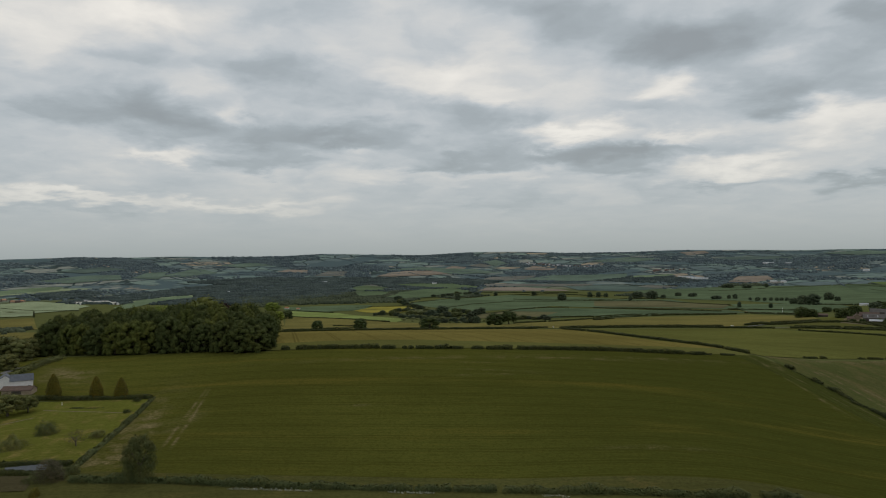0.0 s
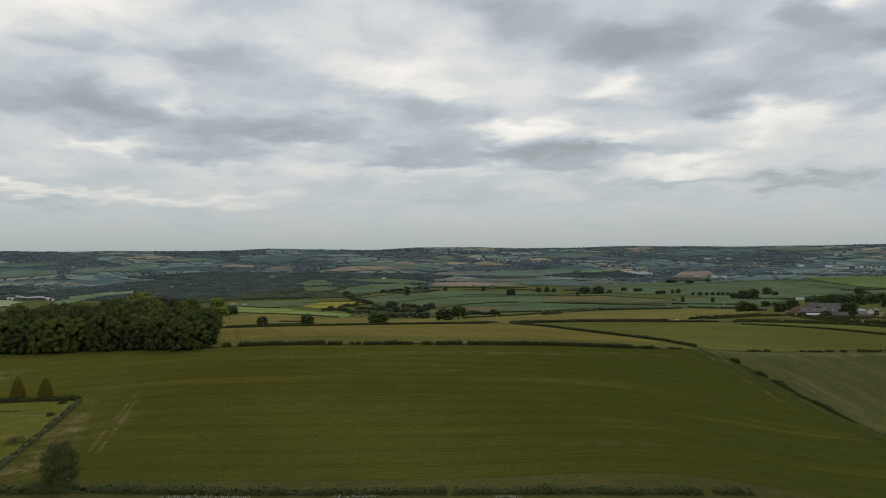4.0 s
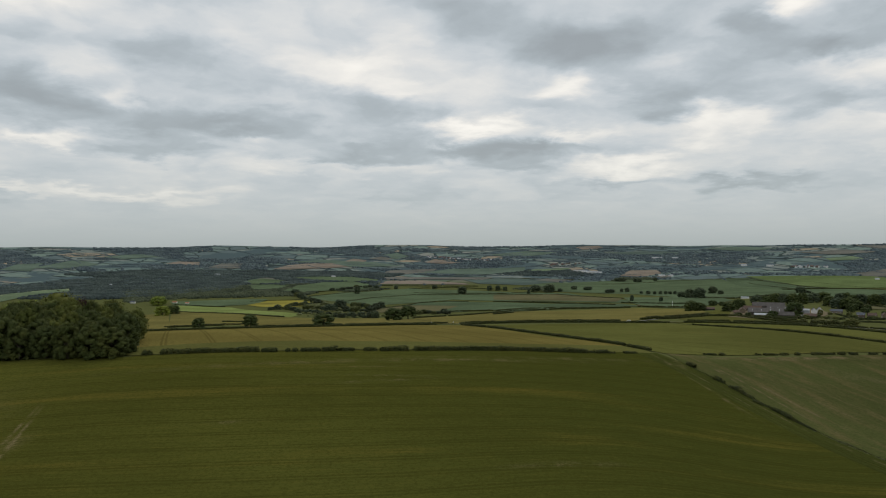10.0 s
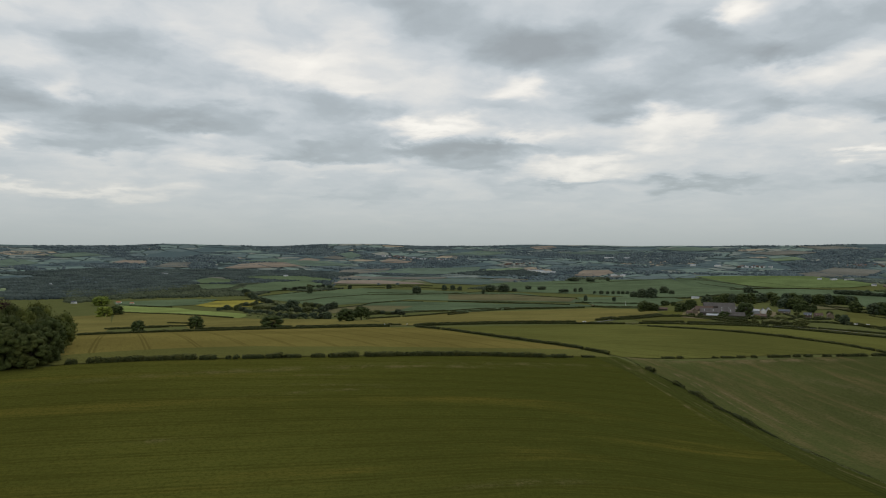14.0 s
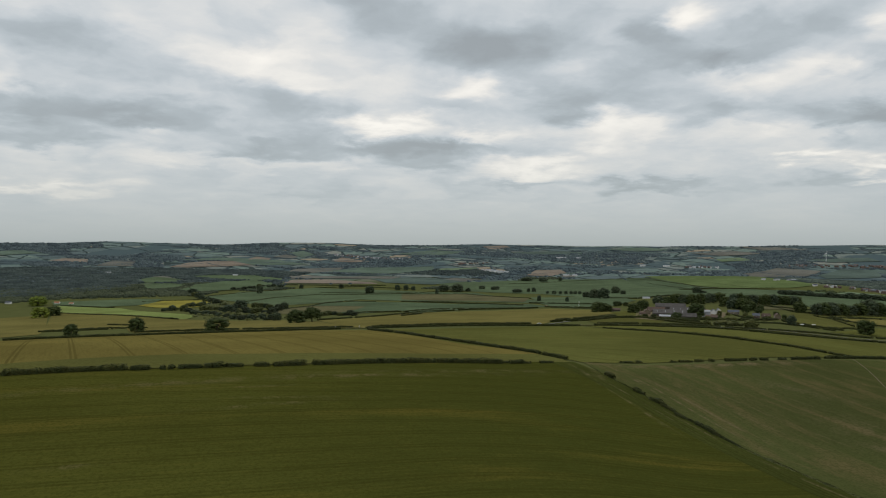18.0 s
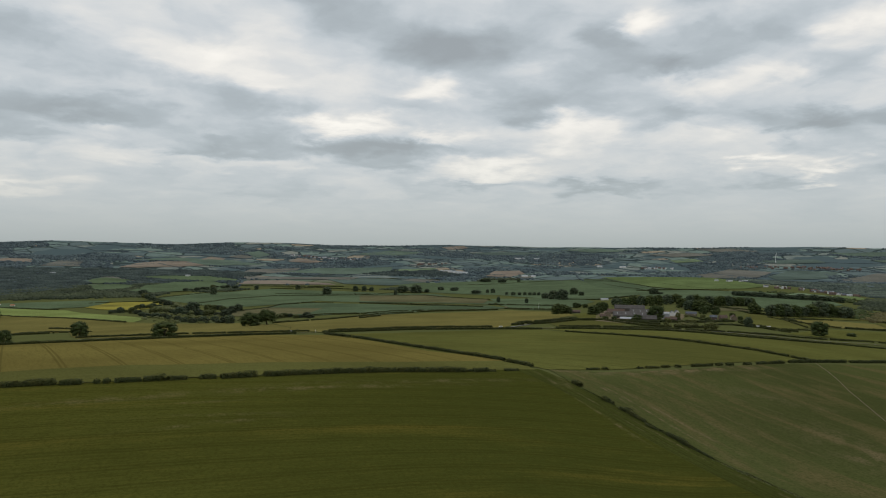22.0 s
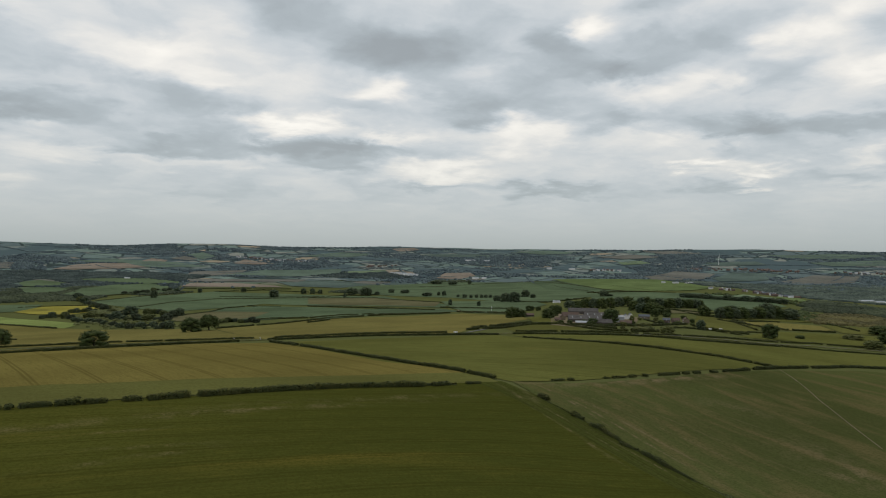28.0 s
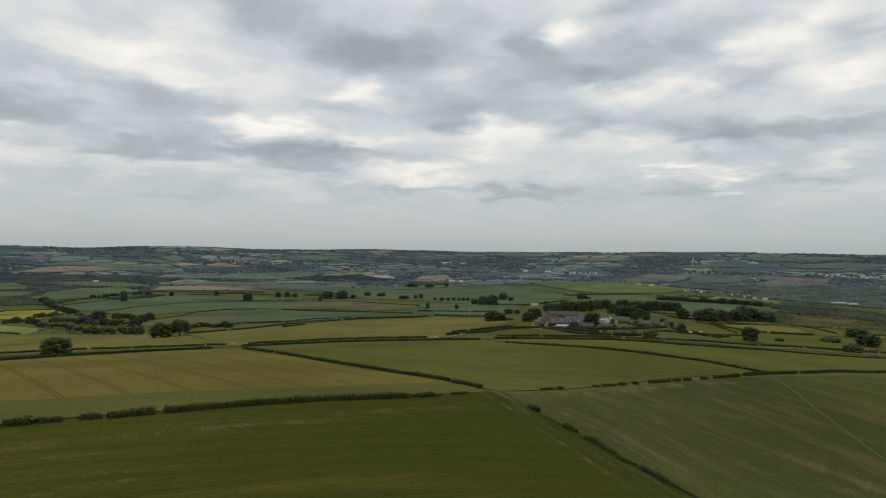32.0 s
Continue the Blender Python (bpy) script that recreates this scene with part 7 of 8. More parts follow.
tree(684, 2272, 39.0, 27.1, 'dark round tree in open pasture', leaf=haze_tree_leaf, full=True, group='scattered pasture trees', kind=2)
tree(719, 2264, 18.0, 12.1, 'dark round tree in open pasture', leaf=haze_tree_leaf, full=True, group='scattered pasture trees', kind=3)
tree(788, 2324, 21.8, 14.0, 'dark round tree in open pasture', leaf=haze_tree_leaf, full=True, group='scattered pasture trees', kind=4)
tree(815, 2262, 30.5, 13.7, 'dark round tree in open pasture', leaf=haze_tree_leaf, full=True, group='scattered pasture trees', kind=0)
tree(816, 2070, 30.9, 12.6, 'dark round tree in open pasture', leaf=haze_tree_leaf, full=True, group='scattered pasture trees', kind=1)
tree(850, 2061, 11.2, 12.6, 'dark round tree in open pasture', leaf=haze_tree_leaf, full=True, group='scattered pasture trees', kind=2)
tree(861, 2044, 14.0, 15.4, 'dark round tree in open pasture', leaf=haze_tree_leaf, full=True, group='scattered pasture trees', kind=3)
tree(855, 1929, 9.3, 9.3, 'dark round tree in open pasture', leaf=haze_tree_leaf, full=True, group='scattered pasture trees', kind=4)
tree(855, 1884, 13.0, 11.7, 'dark round tree in open pasture', leaf=haze_tree_leaf, full=True, group='scattered pasture trees', kind=0)
tree(865, 1864, 10.3, 10.3, 'dark round tree in open pasture', leaf=haze_tree_leaf, full=True, group='scattered pasture trees', kind=1)
tree(874, 1847, 10.2, 10.2, 'dark round tree in open pasture', leaf=haze_tree_leaf, full=True, group='scattered pasture trees', kind=2)
tree(882, 1831, 10.2, 10.2, 'dark round tree in open pasture', leaf=haze_tree_leaf, full=True, group='scattered pasture trees', kind=3)
tree(888, 1817, 10.2, 10.2, 'dark round tree in open pasture', leaf=haze_tree_leaf, full=True, group='scattered pasture trees', kind=4)
tree(895, 1803, 10.1, 10.1, 'dark round tree in open pasture', leaf=haze_tree_leaf, full=True, group='scattered pasture trees', kind=0)
tree(832, 1644, 20.7, 16.1, 'dark round tree in open pasture', leaf=haze_tree_leaf, full=True, group='scattered pasture trees', kind=1)
tree(830, 1597, 24.7, 22.4, 'dark round tree in open pasture', leaf=haze_tree_leaf, full=True, group='scattered pasture trees', kind=2)
tree(828, 1548, 28.4, 26.2, 'dark round tree in open pasture', leaf=haze_tree_leaf, full=True, group='scattered pasture trees', kind=3)
tree(971, 1744, 22.5, 20.1, 'dark round tree in open pasture', leaf=haze_tree_leaf, full=True, group='scattered pasture trees', kind=4)
tree(956, 1679, 14.5, 12.1, 'dark round tree in open pasture', leaf=haze_tree_leaf, full=True, group='scattered pasture trees', kind=0)
tree(699, 1479, 8.1, 12.1, 'dark round tree in open pasture', leaf=haze_tree_leaf, full=True, group='scattered pasture trees', kind=1)
tree(673, 1575, 9.5, 14.8, 'dark round tree in open pasture', leaf=haze_tree_leaf, full=True, group='scattered pasture trees', kind=2)
tree(1265, 2708, 15.3, 17.2, 'dark round tree in open pasture', leaf=haze_tree_leaf, full=True, group='scattered pasture trees', kind=3)
tree(1144, 2781, 46.2, 17.4, 'dark round tree in open pasture', leaf=haze_tree_leaf, full=True, group='scattered pasture trees', kind=4)
tree(1196, 2726, 38.2, 17.1, 'dark round tree in open pasture', leaf=haze_tree_leaf, full=True, group='scattered pasture trees', kind=0)
tree(533, 1030, 22.0, 16.9, 'dark tree near the farm buildings', leaf=oak_leaf, full=True, group='trees about the farm', kind=1)
tree(548, 1029, 17.0, 11.9, 'dark tree near the farm buildings', leaf=oak_leaf, full=True, group='trees about the farm', kind=2)
tree(553, 960, 19.3, 14.5, 'dark tree near the farm buildings', leaf=oak_leaf, full=True, group='trees about the farm', kind=3)
tree(579, 849, 20.0, 19.3, 'dark tree near the farm buildings', leaf=oak_leaf, full=True, group='trees about the farm', kind=4)
tree(976, 1101, 17.8, 18.9, 'dark tree near the farm buildings', leaf=oak_leaf, full=True, group='trees about the farm', kind=0)
tree(538, 698, 15.6, 10.6, 'olive hedgerow thorn beside a lane', leaf=olive_leaf, full=True, group='trees about the farm', kind=1)
tree(725, 844, 11.4, 10.6, 'dark tree near the farm buildings', leaf=oak_leaf, full=True, group='trees about the farm', kind=2)
tree(526, 728, 21.7, 5.1, 'olive hedgerow thorn beside a lane', leaf=olive_leaf, full=True, group='trees about the farm', kind=3)
tree(783, 780, 22.0, 20.4, 'dark tree near the farm buildings', leaf=oak_leaf, full=True, group='trees about the farm', kind=4)
tree(954, 734, 30.8, 18.1, 'dark tree near the farm buildings', leaf=oak_leaf, full=True, group='trees about the farm', kind=0)
tree(860, 692, 21.4, 12.3, 'olive hedgerow thorn beside a lane', leaf=olive_leaf, full=True, group='trees about the farm', kind=1)
tree(946, 782, 27.7, 7.4, 'olive hedgerow thorn beside a lane', leaf=olive_leaf, full=True, group='trees about the farm', kind=2)
tree(1061, 820, 34.6, 14.2, 'dark tree near the farm buildings', leaf=oak_leaf, full=True, group='trees about the farm', kind=3)
tree(500, 845, 7.0, 4.2, 'dark tree near the farm buildings', leaf=oak_leaf, full=True, group='trees about the farm', kind=4)
tree(552, 745, 13.2, 5.3, 'olive hedgerow thorn beside a lane', leaf=olive_leaf, full=True, group='trees about the farm', kind=0)
tree(567, 856, 13.3, 8.9, 'dark tree near the farm buildings', leaf=oak_leaf, full=True, group='trees about the farm', kind=1)
tree(786, 1009, 13.3, 13.3, 'dark tree near the farm buildings', leaf=oak_leaf, full=True, group='trees about the farm', kind=2)
tree(865, 1068, 12.3, 10.3, 'dark tree near the farm buildings', leaf=oak_leaf, full=True, group='trees about the farm', kind=3)
tree(851, 790, 12.1, 5.2, 'dark tree near the farm buildings', leaf=oak_leaf, full=True, group='trees about the farm', kind=4)
tree(667, 1205, 16.4, 10.2, 'dark tree near the farm buildings', leaf=oak_leaf, full=True, group='trees about the farm', kind=0)
tree(843, 1081, 26.7, 20.5, 'dark tree near the farm buildings', leaf=oak_leaf, full=True, group='trees about the farm', kind=1)
tree(841, 1061, 18.2, 16.2, 'dark tree near the farm buildings', leaf=oak_leaf, full=True, group='trees about the farm', kind=2)
tree(857, 1128, 23.4, 14.9, 'dark tree near the farm buildings', leaf=oak_leaf, full=True, group='trees about the farm', kind=3)
tree(521, 827, 8.4, 5.6, 'dark tree near the farm buildings', leaf=oak_leaf, full=True, group='trees about the farm', kind=4)
tree(517, 807, 9.6, 5.5, 'dark tree near the farm buildings', leaf=oak_leaf, full=True, group='trees about the farm', kind=0)
tree(503, 831, 6.9, 4.9, 'dark tree near the farm buildings', leaf=oak_leaf, full=True, group='trees about the farm', kind=1)
tree(591, 822, 8.8, 5.8, 'dark tree near the farm buildings', leaf=oak_leaf, full=True, group='trees about the farm', kind=2)
tree(557, 797, 9.8, 5.6, 'olive hedgerow thorn beside a lane', leaf=olive_leaf, full=True, group='trees about the farm', kind=3)
tree(677, 869, 8.1, 5.6, 'dark tree near the farm buildings', leaf=oak_leaf, full=True, group='trees about the farm', kind=4)
tree(708, 875, 8.3, 5.0, 'dark tree near the farm buildings', leaf=oak_leaf, full=True, group='trees about the farm', kind=0)
tree(749, 885, 6.8, 4.3, 'dark tree near the farm buildings', leaf=oak_leaf, full=True, group='trees about the farm', kind=1)
tree(634, 1062, 14.6, 14.6, 'dark tree near the farm buildings', leaf=oak_leaf, full=True, group='trees about the farm', kind=2)
tree(689, 1164, 12.0, 10.0, 'dark tree near the farm buildings', leaf=oak_leaf, full=True, group='trees about the farm', kind=3)
tree(699, 1101, 13.5, 11.6, 'dark tree near the farm buildings', leaf=oak_leaf, full=True, group='trees about the farm', kind=4)
tree(675, 1189, 10.2, 8.1, 'dark tree near the farm buildings', leaf=oak_leaf, full=True, group='trees about the farm', kind=0)

tree(745, 1193, 20.6, 17.0, 'tall dark tree in a belt behind the farm', leaf=haze_tree_leaf, full=True, group='tree belt behind the farm', kind=0)
tree(773, 1209, 18.1, 15.2, 'tall dark tree in a belt behind the farm', leaf=oak_leaf, full=True, group='tree belt behind the farm', kind=1)
tree(805, 1228, 23.0, 18.6, 'tall dark tree in a belt behind the farm', leaf=oak_leaf, full=True, group='tree belt behind the farm', kind=2)
tree(806, 1204, 18.3, 19.1, 'tall dark tree in a belt behind the farm', leaf=haze_tree_leaf, full=True, group='tree belt behind the farm', kind=3)
tree(818, 1196, 22.0, 20.5, 'tall dark tree in a belt behind the farm', leaf=oak_leaf, full=True, group='tree belt behind the farm', kind=4)
tree(847, 1208, 19.4, 21.7, 'tall dark tree in a belt behind the farm', leaf=oak_leaf, full=True, group='tree belt behind the farm', kind=0)
tree(897, 1246, 23.4, 20.3, 'tall dark tree in a belt behind the farm', leaf=haze_tree_leaf, full=True, group='tree belt behind the farm', kind=1)
tree(929, 1260, 26.3, 20.7, 'tall dark tree in a belt behind the farm', leaf=oak_leaf, full=True, group='tree belt behind the farm', kind=2)
tree(847, 1138, 20.1, 18.6, 'tall dark tree in a belt behind the farm', leaf=oak_leaf, full=True, group='tree belt behind the farm', kind=3)
tree(822, 1085, 21.3, 19.2, 'tall dark tree in a belt behind the farm', leaf=haze_tree_leaf, full=True, group='tree belt behind the farm', kind=4)
tree(830, 1073, 22.6, 20.5, 'tall dark tree in a belt behind the farm', leaf=oak_leaf, full=True, group='tree belt behind the farm', kind=0)
tree(827, 1053, 14.8, 11.5, 'tall dark tree in a belt behind the farm', leaf=oak_leaf, full=True, group='tree belt behind the farm', kind=1)
tree(947, 1240, 18.3, 19.9, 'tall dark tree in a belt behind the farm', leaf=haze_tree_leaf, full=True, group='tree belt behind the farm', kind=2)
tree(963, 1242, 20.0, 21.6, 'tall dark tree in a belt behind the farm', leaf=oak_leaf, full=True, group='tree belt behind the farm', kind=3)
tree(971, 1233, 19.2, 18.4, 'tall dark tree in a belt behind the farm', leaf=oak_leaf, full=True, group='tree belt behind the farm', kind=4)
tree(984, 1230, 22.5, 20.9, 'tall dark tree in a belt behind the farm', leaf=haze_tree_leaf, full=True, group='tree belt behind the farm', kind=0)
tree(1003, 1233, 19.5, 17.9, 'tall dark tree in a belt behind the farm', leaf=oak_leaf, full=True, group='tree belt behind the farm', kind=1)
tree(1015, 1230, 21.2, 20.4, 'tall dark tree in a belt behind the farm', leaf=oak_leaf, full=True, group='tree belt behind the farm', kind=2)
tree(1035, 1233, 22.2, 21.4, 'tall dark tree in a belt behind the farm', leaf=haze_tree_leaf, full=True, group='tree belt behind the farm', kind=3)
tree(1055, 1236, 19.1, 19.1, 'tall dark tree in a belt behind the farm', leaf=oak_leaf, full=True, group='tree belt behind the farm', kind=4)
tree(1066, 1232, 18.4, 20.0, 'tall dark tree in a belt behind the farm', leaf=oak_leaf, full=True, group='tree belt behind the farm', kind=0)
tree(1083, 1234, 21.9, 19.4, 'tall dark tree in a belt behind the farm', leaf=haze_tree_leaf, full=True, group='tree belt behind the farm', kind=1)
tree(1099, 1235, 15.3, 17.0, 'tall dark tree in a belt behind the farm', leaf=oak_leaf, full=True, group='tree belt behind the farm', kind=2)
tree(943, 1062, 21.6, 18.7, 'dark tree in a copse below the farm', leaf=oak_leaf, full=True, group='copse below the farm', kind=0)
tree(949, 1031, 19.9, 20.6, 'dark tree in a copse below the farm', leaf=haze_tree_leaf, full=True, group='copse below the farm', kind=1)
tree(961, 1028, 23.6, 22.2, 'dark tree in a copse below the farm', leaf=oak_leaf, full=True, group='copse below the farm', kind=2)
tree(983, 1031, 21.7, 18.8, 'dark tree in a copse below the farm', leaf=haze_tree_leaf, full=True, group='copse below the farm', kind=3)
tree(1006, 1036, 24.3, 21.3, 'dark tree in a copse below the farm', leaf=oak_leaf, full=True, group='copse below the farm', kind=4)
tree(1031, 1040, 21.7, 18.7, 'dark tree in a copse below the farm', leaf=haze_tree_leaf, full=True, group='copse below the farm', kind=0)
tree(1051, 1041, 26.4, 22.7, 'dark tree in a copse below the farm', leaf=oak_leaf, full=True, group='copse below the farm', kind=1)
tree(1068, 1038, 30.4, 28.9, 'dark tree in a copse below the farm', leaf=haze_tree_leaf, full=True, group='copse below the farm', kind=2)
tree(1085, 1034, 26.8, 24.5, 'dark tree in a copse below the farm', leaf=oak_leaf, full=True, group='copse below the farm', kind=3)
tree(1094, 1144, 18.6, 14.6, 'dark tree in a copse below the farm', leaf=haze_tree_leaf, full=True, group='copse below the farm', kind=4)
tree(1096, 1028, 26.9, 19.2, 'dark tree in a copse below the farm', leaf=oak_leaf, full=True, group='copse below the farm', kind=0)
tree(1102, 1015, 30.7, 21.5, 'dark tree in a copse below the farm', leaf=haze_tree_leaf, full=True, group='copse below the farm', kind=1)
tree(1320, 1525, 24.0, 11.9, 'long belt of hedgerow trees below the village', leaf=haze_tree_leaf, full=True, group='belt below the village', kind=0)
tree(1328, 1511, 24.0, 13.8, 'long belt of hedgerow trees below the village', leaf=haze_tree_leaf, full=True, group='belt below the village', kind=1)
tree(1335, 1497, 23.9, 12.7, 'long belt of hedgerow trees below the village', leaf=haze_tree_leaf, full=True, group='belt below the village', kind=2)
tree(1343, 1483, 23.9, 14.1, 'long belt of hedgerow trees below the village', leaf=haze_tree_leaf, full=True, group='belt below the village', kind=3)
tree(1351, 1470, 23.8, 14.2, 'long belt of hedgerow trees below the village', leaf=haze_tree_leaf, full=True, group='belt below the village', kind=4)
tree(1359, 1456, 23.8, 10.7, 'long belt of hedgerow trees below the village', leaf=haze_tree_leaf, full=True, group='belt below the village', kind=0)
tree(1366, 1443, 23.7, 10.4, 'long belt of hedgerow trees below the village', leaf=haze_tree_leaf, full=True, group='belt below the village', kind=1)
tree(1374, 1430, 23.7, 15.5, 'long belt of hedgerow trees below the village', leaf=haze_tree_leaf, full=True, group='belt below the village', kind=2)
tree(1382, 1417, 23.6, 11.9, 'long belt of hedgerow trees below the village', leaf=haze_tree_leaf, full=True, group='belt below the village', kind=3)
tree(1389, 1405, 23.6, 11.7, 'long belt of hedgerow trees below the village', leaf=haze_tree_leaf, full=True, group='belt below the village', kind=4)
tree(1396, 1392, 23.5, 16.3, 'long belt of hedgerow trees below the village', leaf=haze_tree_leaf, full=True, group='belt below the village', kind=0)
tree(1403, 1379, 23.5, 13.1, 'long belt of hedgerow trees below the village', leaf=haze_tree_leaf, full=True, group='belt below the village', kind=1)
tree(1410, 1366, 23.4, 15.3, 'long belt of hedgerow trees below the village', leaf=haze_tree_leaf, full=True, group='belt below the village', kind=2)
tree(1416, 1354, 23.4, 13.1, 'long belt of hedgerow trees below the village', leaf=haze_tree_leaf, full=True, group='belt below the village', kind=3)
tree(1422, 1341, 23.3, 14.0, 'long belt of hedgerow trees below the village', leaf=haze_tree_leaf, full=True, group='belt below the village', kind=4)
tree(1428, 1328, 23.3, 11.0, 'long belt of hedgerow trees below the village', leaf=haze_tree_leaf, full=True, group='belt below the village', kind=0)
tree(1434, 1315, 23.2, 14.0, 'long belt of hedgerow trees below the village', leaf=haze_tree_leaf, full=True, group='belt below the village', kind=1)
tree(529, 820, 12.3, 8.1, 'small tree or garden shrub beside the farm', leaf=oak_leaf, full=True, group='trees about the farm', kind=0)
tree(596, 802, 14.7, 6.4, 'small tree or garden shrub beside the farm', leaf=olive_leaf, full=True, group='trees about the farm', kind=1)
tree(570, 786, 8.5, 5.2, 'small tree or garden shrub beside the farm', leaf=olive_leaf, full=True, group='trees about the farm', kind=2)
tree(652, 899, 7.1, 8.2, 'small tree or garden shrub beside the farm', leaf=olive_leaf, full=True, group='trees about the farm', kind=3)
tree(816, 1015, 13.8, 7.9, 'small tree or garden shrub beside the farm', leaf=oak_leaf, full=True, group='trees about the farm', kind=4)
tree(716, 924, 8.1, 5.8, 'small tree or garden shrub beside the farm', leaf=olive_leaf, full=True, group='trees about the farm', kind=0)
tree(1125, 1604, 23.3, 18.2, 'small tree or garden shrub beside the farm', leaf=haze_tree_leaf, full=True, group='trees about the farm', kind=1)
tree(1140, 1597, 17.2, 7.1, 'small tree or garden shrub beside the farm', leaf=haze_tree_leaf, full=True, group='trees about the farm', kind=2)
tree(928, 1475, 11.6, 8.0, 'small tree or garden shrub beside the farm', leaf=oak_leaf, full=True, group='trees about the farm', kind=3)
tree(712, 830, 11.9, 14.1, 'small tree or garden shrub beside the farm', leaf=haze_tree_leaf, full=True, group='trees about the farm', kind=4)
tree(729, 892, 8.6, 5.2, 'small tree or garden shrub beside the farm', leaf=olive_leaf, full=True, group='trees about the farm', kind=0)
tree(792, 932, 8.0, 6.7, 'small tree or garden shrub beside the farm', leaf=oak_leaf, full=True, group='trees about the farm', kind=1)
tree(521, 835, 10.5, 3.8, 'small tree or garden shrub beside the farm', leaf=olive_leaf, full=True, group='trees about the farm', kind=2)
tree(522, 753, 6.6, 3.1, 'small tree or garden shrub beside the farm', leaf=olive_leaf, full=True, group='trees about the farm', kind=3)
tree(686, 924, 6.9, 4.0, 'small tree or garden shrub beside the farm', leaf=olive_leaf, full=True, group='trees about the farm', kind=4)
tree(594, 1007, 11.6, 17.4, 'small tree or garden shrub beside the farm', leaf=oak_leaf, full=True, group='trees about the farm', kind=0)
tree(502, 852, 5.8, 3.4, 'small tree or garden shrub beside the farm', leaf=olive_leaf, full=True, group='trees about the farm', kind=1)
tree(562, 846, 6.0, 5.0, 'small tree or garden shrub beside the farm', leaf=oak_leaf, full=True, group='trees about the farm', kind=2)
tree(703, 896, 7.4, 4.5, 'small tree or garden shrub beside the farm', leaf=olive_leaf, full=True, group='trees about the farm', kind=3)
tree(827, 988, 9.7, 6.5, 'small tree or garden shrub beside the farm', leaf=oak_leaf, full=True, group='trees about the farm', kind=4)

# ---- woods ----
woodland([(1145, 1015), (1285, 1084), (1350, 1056), (1284, 915), (1199, 862), (1142, 911), (1095, 962)], 843, 7, 3.5, 'brownish young plantation below the copse', seed=134, leaf=brown_leaf)
woodland([(1467, 1680), (1622, 1703), (1484, 1431), (1433, 1255), (1523, 1327), (1648, 1577), (1750, 1829)], 170, 7, 6, 'dark belt of trees below the village', seed=135, leaf=oak_leaf)
woodland([(1476, 1297), (1640, 1386), (1576, 1228), (1489, 1043), (1294, 921), (1362, 1065), (1310, 1102), (1307, 1140)], 1253, 8, 6, 'dark mixed woodland seen from afar', seed=136, leaf=valley_leaf)
woodland([(1155, 1152), (1263, 1189), (1296, 1118), (1122, 983), (1063, 1018)], 150, 7, 5, 'dark copse above the plantation', seed=137, leaf=oak_leaf)
woodland([(2034, 2461), (2180, 2194), (2316, 2038), (2711, 2034), (2738, 1823), (1706, 1178), (1728, 1321), (1811, 1519), (1899, 1690), (2004, 1997), (1939, 2252)], 5569, 11, 5, 'grey-green woods round a valley village', seed=138, leaf=thicket_haze_leaf)
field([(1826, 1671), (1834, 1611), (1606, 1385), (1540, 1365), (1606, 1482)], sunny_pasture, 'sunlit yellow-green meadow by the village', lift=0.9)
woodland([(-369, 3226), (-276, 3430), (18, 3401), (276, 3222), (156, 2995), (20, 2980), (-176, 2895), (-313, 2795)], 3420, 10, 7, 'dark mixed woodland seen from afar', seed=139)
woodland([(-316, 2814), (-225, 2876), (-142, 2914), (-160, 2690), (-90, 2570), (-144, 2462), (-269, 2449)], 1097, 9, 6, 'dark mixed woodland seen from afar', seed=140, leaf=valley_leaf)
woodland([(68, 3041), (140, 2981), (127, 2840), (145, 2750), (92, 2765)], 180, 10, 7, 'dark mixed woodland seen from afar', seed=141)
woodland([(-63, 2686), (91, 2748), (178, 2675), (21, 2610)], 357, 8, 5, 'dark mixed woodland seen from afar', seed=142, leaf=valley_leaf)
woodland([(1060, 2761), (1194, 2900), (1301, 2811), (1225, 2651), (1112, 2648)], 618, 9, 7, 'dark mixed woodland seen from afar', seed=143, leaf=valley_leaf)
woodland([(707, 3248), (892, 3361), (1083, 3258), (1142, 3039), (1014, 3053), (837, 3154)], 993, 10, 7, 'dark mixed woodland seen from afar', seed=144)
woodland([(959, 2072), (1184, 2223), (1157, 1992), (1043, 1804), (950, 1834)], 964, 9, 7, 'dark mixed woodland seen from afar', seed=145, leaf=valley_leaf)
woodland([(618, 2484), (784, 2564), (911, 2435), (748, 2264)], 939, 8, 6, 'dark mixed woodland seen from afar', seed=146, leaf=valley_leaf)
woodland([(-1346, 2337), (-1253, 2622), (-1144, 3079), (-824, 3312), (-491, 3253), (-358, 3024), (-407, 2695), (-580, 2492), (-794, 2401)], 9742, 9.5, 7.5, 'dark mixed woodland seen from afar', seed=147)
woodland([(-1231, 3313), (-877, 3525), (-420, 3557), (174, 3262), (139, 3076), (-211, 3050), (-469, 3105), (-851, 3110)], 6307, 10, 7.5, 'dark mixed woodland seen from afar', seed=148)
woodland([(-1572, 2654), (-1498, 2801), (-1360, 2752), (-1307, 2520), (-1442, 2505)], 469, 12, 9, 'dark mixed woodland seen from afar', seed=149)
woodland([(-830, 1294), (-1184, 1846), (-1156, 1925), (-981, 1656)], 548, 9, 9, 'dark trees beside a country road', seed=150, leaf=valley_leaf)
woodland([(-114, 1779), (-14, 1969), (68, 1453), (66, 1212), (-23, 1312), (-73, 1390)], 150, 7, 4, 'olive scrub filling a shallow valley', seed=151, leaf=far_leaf)
